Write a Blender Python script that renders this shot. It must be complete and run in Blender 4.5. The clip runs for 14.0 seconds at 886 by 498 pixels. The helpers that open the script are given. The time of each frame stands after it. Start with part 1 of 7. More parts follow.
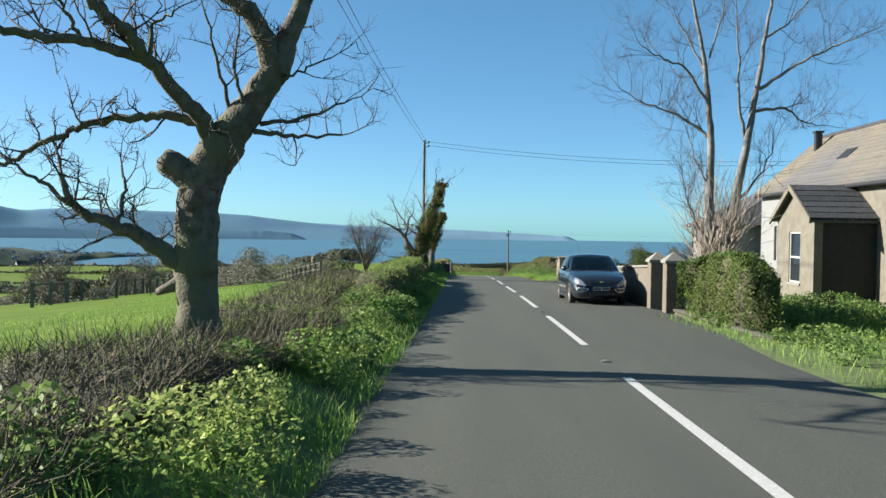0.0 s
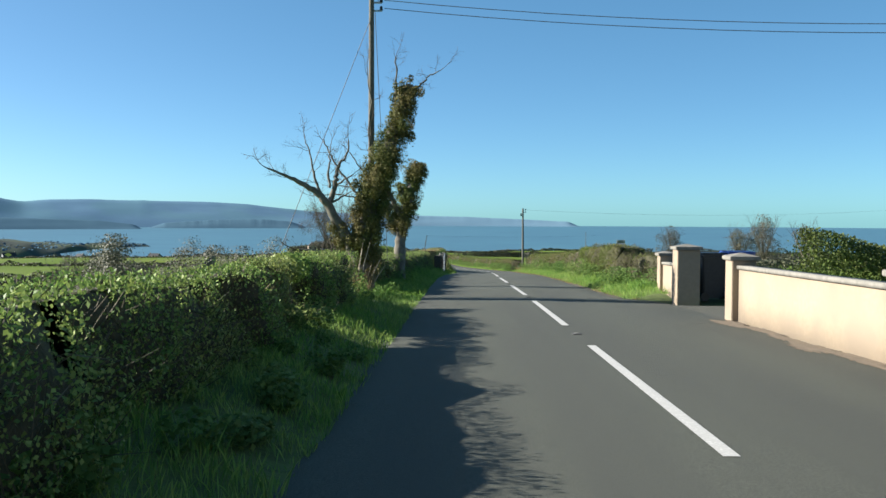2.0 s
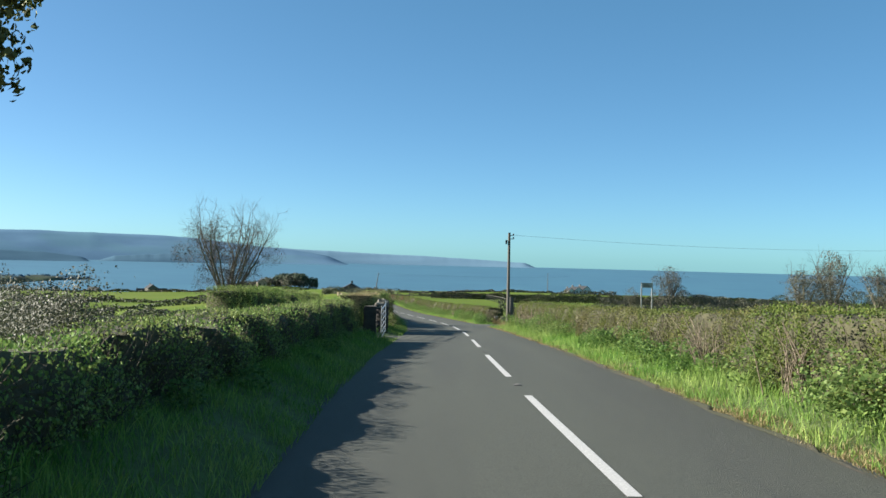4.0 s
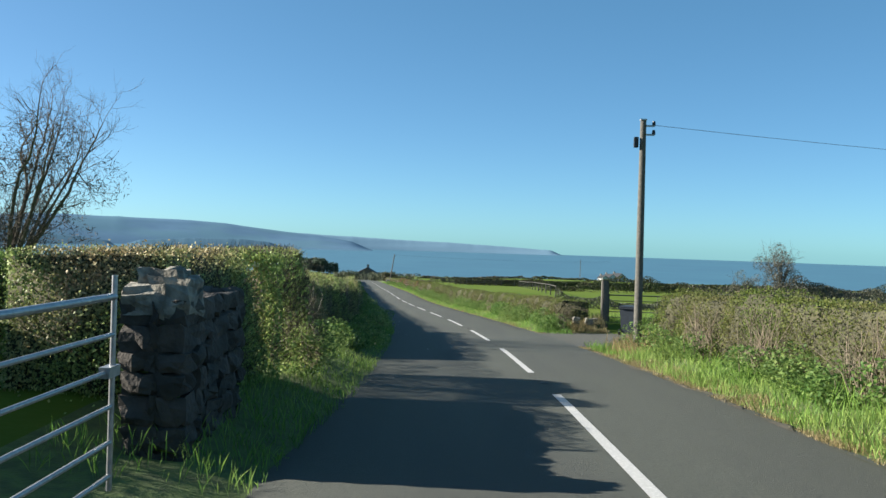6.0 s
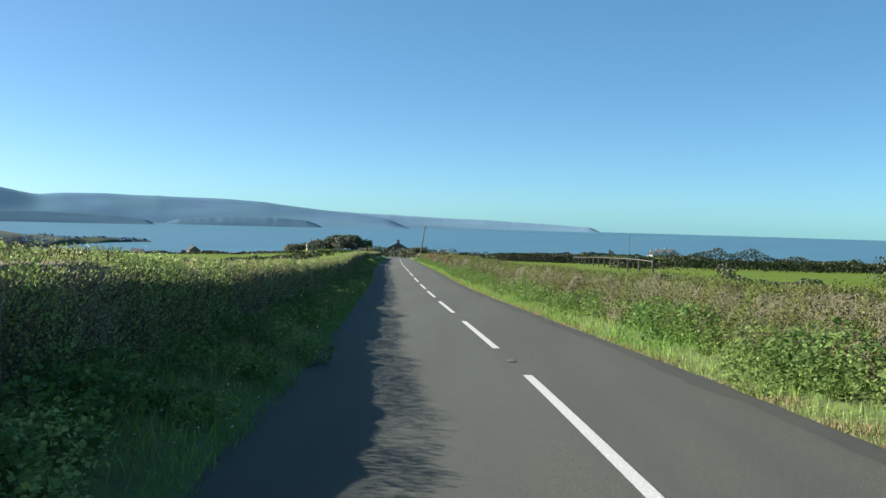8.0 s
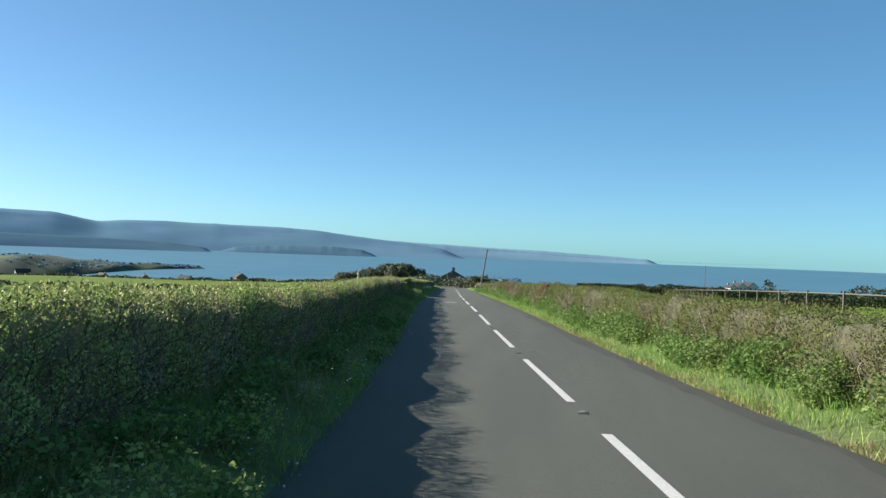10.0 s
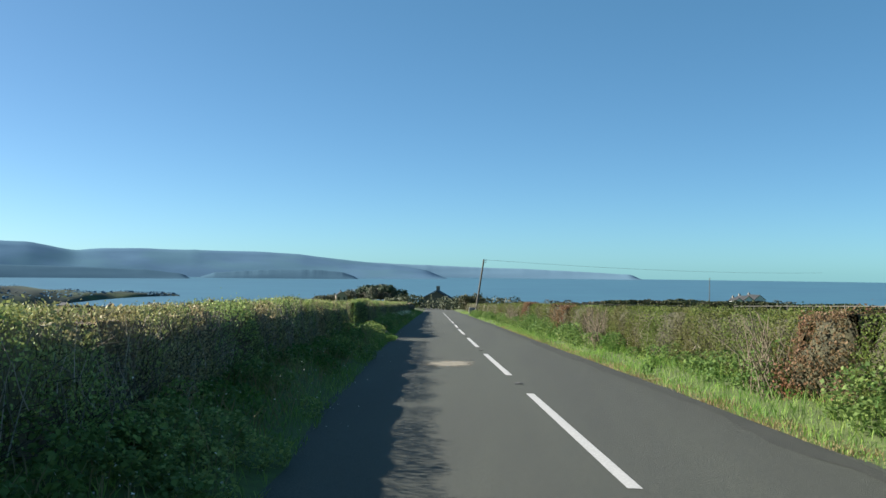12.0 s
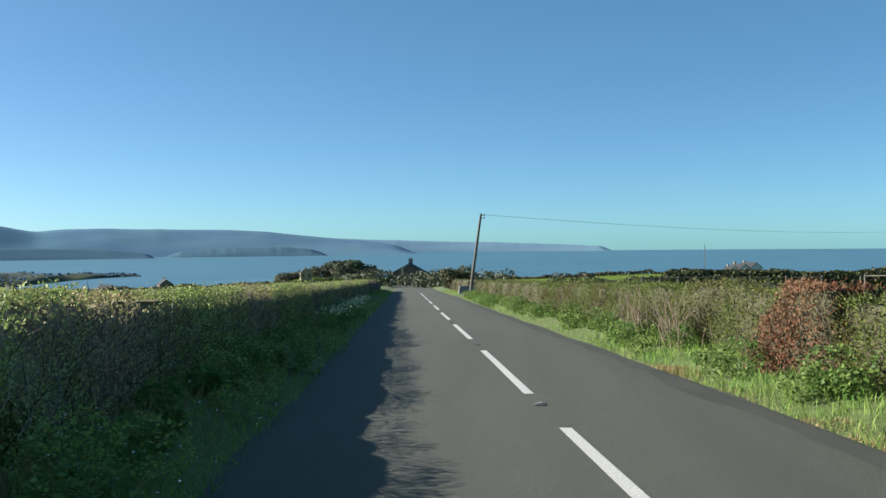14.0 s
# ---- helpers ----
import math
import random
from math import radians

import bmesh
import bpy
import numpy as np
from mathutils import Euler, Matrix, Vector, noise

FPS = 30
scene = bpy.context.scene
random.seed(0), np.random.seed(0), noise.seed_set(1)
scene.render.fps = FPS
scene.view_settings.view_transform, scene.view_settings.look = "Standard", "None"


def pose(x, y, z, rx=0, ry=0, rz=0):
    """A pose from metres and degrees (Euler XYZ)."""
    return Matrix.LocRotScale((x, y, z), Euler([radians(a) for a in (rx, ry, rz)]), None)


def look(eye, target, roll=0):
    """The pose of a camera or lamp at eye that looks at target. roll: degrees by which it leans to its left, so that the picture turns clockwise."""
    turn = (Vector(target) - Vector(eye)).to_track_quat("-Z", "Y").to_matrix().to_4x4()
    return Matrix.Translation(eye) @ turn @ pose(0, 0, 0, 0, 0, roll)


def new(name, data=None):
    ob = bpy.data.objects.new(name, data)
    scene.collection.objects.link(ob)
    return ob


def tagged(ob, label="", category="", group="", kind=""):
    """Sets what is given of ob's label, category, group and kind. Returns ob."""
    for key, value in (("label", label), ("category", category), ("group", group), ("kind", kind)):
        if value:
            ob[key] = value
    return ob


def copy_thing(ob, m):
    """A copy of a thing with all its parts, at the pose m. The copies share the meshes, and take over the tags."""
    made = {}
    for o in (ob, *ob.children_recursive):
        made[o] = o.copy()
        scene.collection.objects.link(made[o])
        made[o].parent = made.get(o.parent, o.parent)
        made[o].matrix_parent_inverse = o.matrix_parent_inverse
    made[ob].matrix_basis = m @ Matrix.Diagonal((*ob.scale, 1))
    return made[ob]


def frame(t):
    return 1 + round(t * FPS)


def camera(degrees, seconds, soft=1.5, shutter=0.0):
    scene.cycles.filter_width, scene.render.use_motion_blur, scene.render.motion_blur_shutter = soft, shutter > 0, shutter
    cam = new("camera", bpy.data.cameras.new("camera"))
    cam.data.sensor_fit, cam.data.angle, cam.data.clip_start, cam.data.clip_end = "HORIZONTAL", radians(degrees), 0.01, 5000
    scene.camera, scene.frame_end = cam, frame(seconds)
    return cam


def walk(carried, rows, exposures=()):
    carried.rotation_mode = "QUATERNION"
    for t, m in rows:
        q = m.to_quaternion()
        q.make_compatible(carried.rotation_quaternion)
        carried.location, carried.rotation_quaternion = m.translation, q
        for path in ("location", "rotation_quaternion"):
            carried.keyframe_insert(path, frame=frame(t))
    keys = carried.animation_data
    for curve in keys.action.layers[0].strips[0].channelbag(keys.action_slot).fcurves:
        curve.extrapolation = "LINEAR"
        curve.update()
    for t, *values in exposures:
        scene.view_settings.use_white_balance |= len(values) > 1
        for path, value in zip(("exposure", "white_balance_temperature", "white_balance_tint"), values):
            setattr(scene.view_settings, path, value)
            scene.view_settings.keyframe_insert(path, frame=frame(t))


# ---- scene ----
cam = camera(52.77, 14.0, soft=1.5)
PATH = [
    (0.0, pose(0.000, 0.000, 1.585, 88.752, -0.845, 1.245)),
    (0.5, pose(0.091, 6.643, 1.416, 89.723, -0.581, 0.837)),
    (1.0, pose(0.163, 12.990, 1.249, 89.696, -0.479, 0.876)),
    (1.5, pose(0.185, 19.481, 1.089, 89.027, -0.498, 1.077)),
    (2.0, pose(0.206, 25.581, 0.915, 87.920, -0.236, 1.324)),
    (2.5, pose(0.143, 32.549, 0.716, 86.359, -0.372, 1.177)),
    (3.0, pose(0.182, 39.052, 0.561, 88.716, -0.909, -0.193)),
    (3.5, pose(0.182, 44.608, 0.447, 90.479, -1.341, -1.606)),
    (6.0, pose(0.779, 80.445, -1.309, 89.585, -1.847, 0.160)),
    (6.5, pose(0.799, 87.291, -1.640, 88.961, -1.675, 0.308)),
    (7.0, pose(0.882, 94.820, -2.093, 88.354, -1.527, 0.852)),
    (7.5, pose(0.785, 102.041, -2.507, 87.977, -1.462, 1.595)),
    (10.0, pose(-2.540, 138.114, -4.198, 89.943, -2.092, 6.063)),
    (10.5, pose(-3.389, 145.830, -4.545, 90.340, -1.875, 6.123)),
    (11.0, pose(-4.161, 152.836, -4.782, 90.656, -1.319, 5.801)),
    (11.5, pose(-4.965, 160.570, -5.033, 90.942, -1.060, 5.321)),
    (12.0, pose(-5.822, 168.833, -5.249, 91.283, -0.623, 4.914)),
    (12.5, pose(-6.629, 176.911, -5.484, 91.418, -0.184, 4.561)),
    (13.0, pose(-7.450, 184.603, -5.752, 91.192, 0.201, 4.134)),
    (13.5, pose(-8.287, 192.610, -6.042, 90.558, 0.438, 3.600)),
    (14.0, pose(-9.148, 200.767, -6.308, 89.662, 0.515, 2.973)),
]
EXPOSURE = 1.5
walk(cam, PATH, [(t, EXPOSURE + d) for t, d in ((0.0, 0.08), (1.0, 0.0), (1.5, 0.0), (2.0, 0.04), (2.5, 0.12), (3.0, 0.12), (3.5, 0.03), (6.0, 0.0), (6.5, 0.06), (7.0, 0.06), (7.5, 0.06), (10.0, 0.0), (11.5, -0.03), (12.5, -0.12), (14.0, -0.12))])

# ---- world, sun, exposure ----
SUN_EL, SUN_DIR = radians(23.3), Vector((-1.0, 0.14, 0.0)).normalized()
world = bpy.data.worlds.new("sky")
scene.world = world
world.use_nodes = True
wt = world.node_tree
sky = wt.nodes.new("ShaderNodeTexSky")
sky.sky_type, sky.sun_disc = "NISHITA", False
sky.sun_elevation, sky.sun_rotation = SUN_EL, math.atan2(SUN_DIR.x, SUN_DIR.y)
sky.altitude, sky.air_density, sky.dust_density, sky.ozone_density = 60.0, 0.6, 0.25, 3.0
tint = wt.nodes.new("ShaderNodeMix")
tint.data_type, tint.blend_type = "RGBA", "MULTIPLY"
tint.inputs[0].default_value = 1.0
tint.inputs[7].default_value = (0.435, 0.91, 0.91, 1)
wt.links.new(sky.outputs[0], tint.inputs[6])
haze = wt.nodes.new("ShaderNodeMix")
haze.data_type = "RGBA"
haze.inputs[0].default_value = 0.34
haze.inputs[7].default_value = (0.42, 1.70, 2.58, 1)
wt.links.new(tint.outputs[2], haze.inputs[6])
mist = wt.nodes.new("ShaderNodeTexSky")
mist.sky_type, mist.sun_disc = "NISHITA", False
mist.sun_elevation, mist.sun_rotation = sky.sun_elevation, sky.sun_rotation
mist.altitude, mist.air_density, mist.dust_density, mist.ozone_density = 60.0, 0.5, 1.0, 1.0
pale = wt.nodes.new("ShaderNodeMix")
pale.data_type, pale.blend_type = "RGBA", "MULTIPLY"
pale.inputs[0].default_value = 1.0
pale.inputs[7].default_value = (0.215, 0.06, 0.09, 1)
wt.links.new(mist.outputs[0], pale.inputs[6])
both = wt.nodes.new("ShaderNodeMix")
both.data_type, both.blend_type = "RGBA", "ADD"
both.inputs[0].default_value = 1.0
wt.links.new(haze.outputs[2], both.inputs[6])
wt.links.new(pale.outputs[2], both.inputs[7])
wt.links.new(both.outputs[2], wt.nodes["Background"].inputs[0])
wt.nodes["Background"].inputs[1].default_value = 0.065
sun = new("sun", bpy.data.lights.new("sun", "SUN"))
sun.data.energy, sun.data.angle, sun.data.color = 5.0, radians(0.53), (1.0, 0.95, 0.86)
sun_to = Vector((SUN_DIR.x * math.cos(SUN_EL), SUN_DIR.y * math.cos(SUN_EL), math.sin(SUN_EL)))
sun.matrix_world = look(sun_to * 200, (0, 0, 0))


# ---- materials ----
def mat(name, col, col2=None, scale=8.0, rough=0.8, bump=0.0, bscale=60.0, metal=0.0, island=0.0, obj_rand=0.0,
        detail=6.0, lo=0.35, hi=0.65, col3=None, scale3=0.6, spec=0.5, coat=0.0, trans=0.0, along=(1, 1, 1)):
    """Two-tone noise material with a second, larger stain scale, bump, and variation per island or per object."""
    m = bpy.data.materials.new(name)
    m.use_nodes = True
    nt = m.node_tree
    b = nt.nodes["Principled BSDF"]
    link = nt.links.new
    b.inputs["Roughness"].default_value = rough
    b.inputs["Metallic"].default_value = metal
    b.inputs["Specular IOR Level"].default_value = spec
    b.inputs["Coat Weight"].default_value = coat
    b.inputs["Coat Roughness"].default_value = 0.05
    geo = nt.nodes.new("ShaderNodeNewGeometry")
    pos = geo.outputs["Position"]

    def tex(s, det):
        n = nt.nodes.new("ShaderNodeTexNoise")
        n.inputs["Scale"].default_value = s
        n.inputs["Detail"].default_value = det
        link(pos, n.inputs["Vector"])
        return n

    def ramp(fac, a, c, p0, p1):
        r = nt.nodes.new("ShaderNodeValToRGB")
        r.color_ramp.elements[0].position, r.color_ramp.elements[1].position = p0, p1
        r.color_ramp.elements[0].color, r.color_ramp.elements[1].color = (*a, 1), (*c, 1)
        link(fac, r.inputs[0])
        return r.outputs[0]

    def mix(fac, a, c, mode="MIX"):
        x = nt.nodes.new("ShaderNodeMix")
        x.data_type, x.blend_type = "RGBA", mode
        if isinstance(fac, float):
            x.inputs[0].default_value = fac
        else:
            link(fac, x.inputs[0])
        for s, v in ((x.inputs[6], a), (x.inputs[7], c)):
            if isinstance(v, tuple):
                s.default_value = (*v, 1)
            else:
                link(v, s)
        return x.outputs[2]

    out = ramp(tex(scale, detail).outputs["Fac"], col, col2 or tuple(c * 0.8 for c in col), lo, hi)
    if col3:
        big = tex(scale3, 3.0)
        if along != (1, 1, 1):
            vm = nt.nodes.new("ShaderNodeVectorMath")
            vm.operation = "MULTIPLY"
            vm.inputs[1].default_value = along
            link(pos, vm.inputs[0])
            link(vm.outputs[0], big.inputs["Vector"])
        r = nt.nodes.new("ShaderNodeMapRange")
        r.inputs[1].default_value, r.inputs[2].default_value = 0.42, 0.62
        link(big.outputs["Fac"], r.inputs[0])
        out = mix(r.outputs[0], out, col3)
    for amount, source in ((island, "island"), (obj_rand, "object")):
        if amount:
            rnd = geo.outputs["Random Per Island"] if source == "island" else nt.nodes.new("ShaderNodeObjectInfo").outputs["Random"]
            hsv = nt.nodes.new("ShaderNodeHueSaturation")
            r = nt.nodes.new("ShaderNodeMapRange")
            r.inputs[3].default_value, r.inputs[4].default_value = 1 - amount, 1 + amount
            link(rnd, r.inputs[0])
            link(r.outputs[0], hsv.inputs["Value"])
            r2 = nt.nodes.new("ShaderNodeMapRange")
            r2.inputs[3].default_value, r2.inputs[4].default_value = 0.5 + amount * 0.06, 0.5 - amount * 0.06
            link(rnd, r2.inputs[0])
            link(r2.outputs[0], hsv.inputs["Hue"])
            link(out, hsv.inputs["Color"])
            out = hsv.outputs[0]
    link(out, b.inputs["Base Color"])
    if bump:
        bn = nt.nodes.new("ShaderNodeBump")
        bn.inputs["Strength"].default_value = bump
        bn.inputs["Distance"].default_value = 0.02
        link(tex(bscale, 4.0).outputs["Fac"], bn.inputs["Height"])
        link(bn.outputs[0], b.inputs["Normal"])
    if trans:
        tr = nt.nodes.new("ShaderNodeBsdfTranslucent")
        link(out, tr.inputs[0])
        ms = nt.nodes.new("ShaderNodeMixShader")
        ms.inputs[0].default_value = trans
        link(b.outputs[0], ms.inputs[1])
        link(tr.outputs[0], ms.inputs[2])
        link(ms.outputs[0], nt.nodes["Material Output"].inputs[0])
    return m


def two_leaf(name, a, b_, c, big=0.5, trans=0.35, rough=0.55):
    """Leaf material: colour picked per leaf between a and b, drifting to c over metres."""
    m = mat(name, a, b_, scale=0.9, rough=rough, island=0.35, col3=c, scale3=big, trans=trans, lo=0.4, hi=0.6, detail=2.0, spec=0.14)
    return m


M_ASPHALT = mat("asphalt", (0.081, 0.086, 0.066), (0.038, 0.041, 0.031), scale=75, rough=0.85, bump=0.6, bscale=200, col3=(0.051, 0.054, 0.043), scale3=1.1, along=(1, 0.06, 1))
M_DARKTAR = mat("damp_tarmac", (0.052, 0.054, 0.042), (0.026, 0.028, 0.022), scale=60, rough=0.85, bump=0.6, bscale=160, col3=(0.032, 0.034, 0.027), scale3=0.9)
M_DRIVE = mat("driveway_asphalt", (0.090, 0.088, 0.068), (0.050, 0.051, 0.040), scale=90, rough=0.9, bump=0.6, bscale=160, col3=(0.070, 0.070, 0.054), scale3=0.8)
M_PAINT = mat("road_paint", (0.621, 0.613, 0.580), (0.414, 0.406, 0.381), scale=45, rough=0.7, bump=0.3, bscale=150, lo=0.25, hi=0.5)
M_GROUND = mat("field_grass", (0.095, 0.143, 0.017), (0.067, 0.111, 0.012), scale=0.7, rough=0.95, bump=0.6, bscale=9, col3=(0.113, 0.149, 0.023), scale3=0.012, spec=0.08)
M_EARTH = mat("verge_earth", (0.093, 0.134, 0.030), (0.062, 0.084, 0.024), scale=7, rough=1.0, bump=0.8, bscale=30)
M_SEA = mat("sea_water", (0.058, 0.146, 0.193), (0.048, 0.123, 0.171), scale=0.01, rough=0.45, bump=0.0, spec=0.35)
# Distance haze is mixed into the blue base colours of hills and far shore.
M_HILL = mat("hazed_far_hills", (0.105, 0.186, 0.264), (0.092, 0.164, 0.238), scale=0.008, rough=1.0, spec=0.0, lo=0.35, hi=0.65, col3=(0.098, 0.182, 0.238), scale3=0.0045)
M_HILL_FAR = mat("hazed_farther_hills", (0.141, 0.235, 0.305), (0.131, 0.221, 0.292), scale=0.003, rough=1.0, spec=0.0)
M_SPIT = mat("hazed_far_shore", (0.070, 0.130, 0.178), (0.060, 0.114, 0.157), scale=0.004, rough=1.0, spec=0.0)
# Olive-grey land tone with a little distance haze mixed in.
M_PENIN = mat("near_shore_land", (0.055, 0.074, 0.054), (0.032, 0.045, 0.042), scale=0.02, rough=1.0, col3=(0.080, 0.106, 0.050), scale3=0.012, spec=0.1)
# Shade deep inside the hedges is put into this dark colour.
M_CORE = mat("hedge_inner_shade", (0.073, 0.069, 0.035), (0.039, 0.038, 0.021), scale=6, rough=1.0, bump=0.9, bscale=25)
M_TWIG = mat("hedge_twigs", (0.112, 0.097, 0.055), (0.067, 0.059, 0.037), scale=1.0, rough=0.9, island=0.4, detail=2.0)
M_HLEAF = two_leaf("hedge_leaves", (0.109, 0.133, 0.032), (0.111, 0.105, 0.040), (0.095, 0.136, 0.028))
M_HLEAF2 = two_leaf("green_hedge_leaves", (0.159, 0.267, 0.060), (0.186, 0.255, 0.071), (0.205, 0.255, 0.077), trans=0.24)
M_IVY = two_leaf("ivy_leaves", (0.088, 0.119, 0.029), (0.138, 0.128, 0.044), (0.158, 0.128, 0.049), trans=0.2, rough=0.62)
M_LAUREL = two_leaf("garden_hedge_leaves", (0.059, 0.099, 0.021), (0.076, 0.113, 0.026), (0.100, 0.120, 0.038), trans=0.2, rough=0.6)
M_WEED = two_leaf("broad_weed_leaves", (0.123, 0.209, 0.055), (0.097, 0.181, 0.044), (0.159, 0.226, 0.069), trans=0.4)
M_LIME = two_leaf("young_lime_leaves", (0.240, 0.336, 0.080), (0.192, 0.288, 0.068), (0.288, 0.344, 0.112), trans=0.4)
M_GRASS = two_leaf("verge_grass", (0.163, 0.298, 0.058), (0.134, 0.258, 0.050), (0.225, 0.321, 0.085), trans=0.4)
M_STRAW = two_leaf("dry_grass", (0.288, 0.229, 0.110), (0.236, 0.185, 0.085), (0.253, 0.220, 0.110), trans=0.3)
M_BARK = mat("grey_bark", (0.130, 0.114, 0.086), (0.062, 0.053, 0.038), scale=9, rough=0.95, bump=1.0, bscale=30, col3=(0.093, 0.093, 0.055), scale3=1.5)
M_BARK2 = mat("pale_bark", (0.163, 0.150, 0.122), (0.091, 0.081, 0.063), scale=7, rough=0.9, bump=0.7, bscale=25)
M_SYC = mat("sycamore_bark", (0.175, 0.175, 0.166), (0.093, 0.092, 0.085), scale=6, rough=0.85, bump=0.5, bscale=25)
M_TWIGS = mat("bare_twigs", (0.077, 0.063, 0.050), (0.054, 0.042, 0.032), scale=3, rough=0.9)
M_CREAM = mat("cream_render", (0.296, 0.238, 0.172), (0.268, 0.215, 0.152), scale=14, rough=0.95, bump=0.25, bscale=120, col3=(0.248, 0.201, 0.148), scale3=1.2)
M_GREYREND = mat("weathered_render", (0.136, 0.116, 0.085), (0.097, 0.084, 0.064), scale=5, rough=0.95, bump=0.3, bscale=70, col3=(0.114, 0.097, 0.073), scale3=1.0)
M_CONC = mat("concrete_coping", (0.212, 0.200, 0.172), (0.155, 0.147, 0.127), scale=12, rough=0.95, bump=0.3, bscale=80)
M_WHITE = mat("white_render", (0.181, 0.187, 0.185), (0.169, 0.174, 0.170), scale=6, rough=0.9, bump=0.15, bscale=100)
M_SLATE = mat("slate_roof", (0.075, 0.08, 0.085), (0.040, 0.042, 0.046), scale=20, rough=0.9, bump=0.4, bscale=60, obj_rand=0.3, spec=0.15)
M_LICHEN = mat("lichened_slate", (0.154, 0.131, 0.094), (0.112, 0.098, 0.075), scale=9, rough=0.9, bump=0.5, bscale=40, obj_rand=0.2, col3=(0.085, 0.085, 0.09), scale3=0.22)
M_STONE = mat("sandstone_wall", (0.146, 0.134, 0.104), (0.111, 0.100, 0.078), scale=4, rough=0.95, bump=0.5, bscale=30)
# Dark porch side walls, with their shade also put into the colour.
M_DARKWALL = mat("shade_toned_wall", (0.028, 0.026, 0.023), (0.020, 0.019, 0.017), scale=5, rough=0.95, bump=0.3, bscale=60)
M_GLASS = mat("window_glass", (0.02, 0.025, 0.03), rough=0.05, spec=0.6)
M_FRAME = mat("painted_frame", (0.355, 0.350, 0.332), rough=0.5, scale=20)
M_BLACK = mat("black_plastic", (0.018, 0.019, 0.02), (0.012, 0.012, 0.013), rough=0.5, scale=30)
M_BLUE = mat("blue_plastic", (0.03, 0.09, 0.36), (0.025, 0.08, 0.30), rough=0.45, scale=12)
M_POLE = mat("weathered_pole", (0.123, 0.115, 0.095), (0.080, 0.076, 0.064), scale=14, rough=0.9, bump=0.5, bscale=70)
M_STEEL = mat("galvanised_steel", (0.42, 0.43, 0.43), (0.32, 0.33, 0.33), scale=25, rough=0.45, metal=0.8)
M_WIRE = mat("cable", (0.06, 0.065, 0.07), rough=0.6, scale=10)
M_ROCK = mat("field_stone", (0.070, 0.060, 0.048), (0.038, 0.034, 0.027), scale=5, rough=0.95, bump=0.8, bscale=25, obj_rand=0.3)


# ---- mesh helpers ----
def mesh_np(name, verts, faces, material, smooth=False):
    """A mesh from an (n,3) array and an (m,k) array of corner indices."""
    me = bpy.data.meshes.new(name)
    v, f = np.asarray(verts, float), np.asarray(faces, int)
    k = f.shape[1]
    me.vertices.add(len(v))
    me.vertices.foreach_set("co", v.ravel())
    me.loops.add(f.size)
    me.loops.foreach_set("vertex_index", f.ravel())
    me.polygons.add(len(f))
    me.polygons.foreach_set("loop_start", np.arange(0, f.size, k))
    me.polygons.foreach_set("loop_total", np.full(len(f), k))
    if smooth:
        me.polygons.foreach_set("use_smooth", np.ones(len(f), bool))
    me.update(calc_edges=True)
    me.materials.append(material)
    return me


def child(name, me, parent=None, label="", m=None):
    ob = new(name, me)
    if parent:
        ob.parent = parent
    if m is not None:
        ob.matrix_basis = m
    if label:
        ob["label"] = label
    return ob


def part(name, bm, material, parent, label="", smooth=False):
    me = bpy.data.meshes.new(name)
    bmesh.ops.recalc_face_normals(bm, faces=bm.faces)
    if smooth:
        for f in bm.faces:
            f.smooth = True
    bm.to_mesh(me)
    bm.free()
    me.materials.append(material)
    return child(name, me, parent, label)


def thing(name, at, label, category, group="", kind="", rz=0.0):
    ob = new(name)
    ob.empty_display_size = 0.2
    ob.matrix_basis = pose(*at, 0, 0, rz)
    return tagged(ob, label, category, group, kind)


def box(bm, x0, x1, y0, y1, z0, z1, bevel=0.0):
    r = bmesh.ops.create_cube(bm, size=1.0, matrix=Matrix.LocRotScale(((x0 + x1) / 2, (y0 + y1) / 2, (z0 + z1) / 2), None, (x1 - x0, y1 - y0, z1 - z0)))
    if bevel:
        es = list({e for v in r["verts"] for e in v.link_edges})
        bmesh.ops.bevel(bm, geom=es, offset=bevel, segments=2, affect="EDGES")


def boxes(*dims, bevel=0.0):
    bm = bmesh.new()
    for d in dims:
        box(bm, *d, bevel=bevel)
    return bm


def tubes(paths, sides=6):
    """Vertices and quads of tapered tubes; each path is a list of (point, radius)."""
    V, F, base = [], [], 0
    for path in paths:
        n = len(path)
        pts = [Vector(p) for p, _ in path]
        a = None
        for i in range(n):
            d = (pts[min(i + 1, n - 1)] - pts[max(i - 1, 0)]).normalized()
            a = d.cross(Vector((0, 0, 1)) if abs(d.z) < 0.9 else Vector((1, 0, 0))) if a is None else a - d * a.dot(d)
            a = a.normalized()
            b = d.cross(a)
            for k in range(sides):
                w = 2 * math.pi * k / sides
                V.append(pts[i] + (a * math.cos(w) + b * math.sin(w)) * path[i][1])
        for i in range(n - 1):
            for k in range(sides):
                q = (k + 1) % sides
                F.append((base + i * sides + k, base + i * sides + q, base + (i + 1) * sides + q, base + (i + 1) * sides + k))
        base += n * sides
    return np.array([tuple(v) for v in V]), np.array(F)


def tube_part(name, paths, material, parent, sides=6, label=""):
    v, f = tubes(paths, sides)
    return child(name, mesh_np(name, v, f, material, smooth=sides > 4), parent, label)


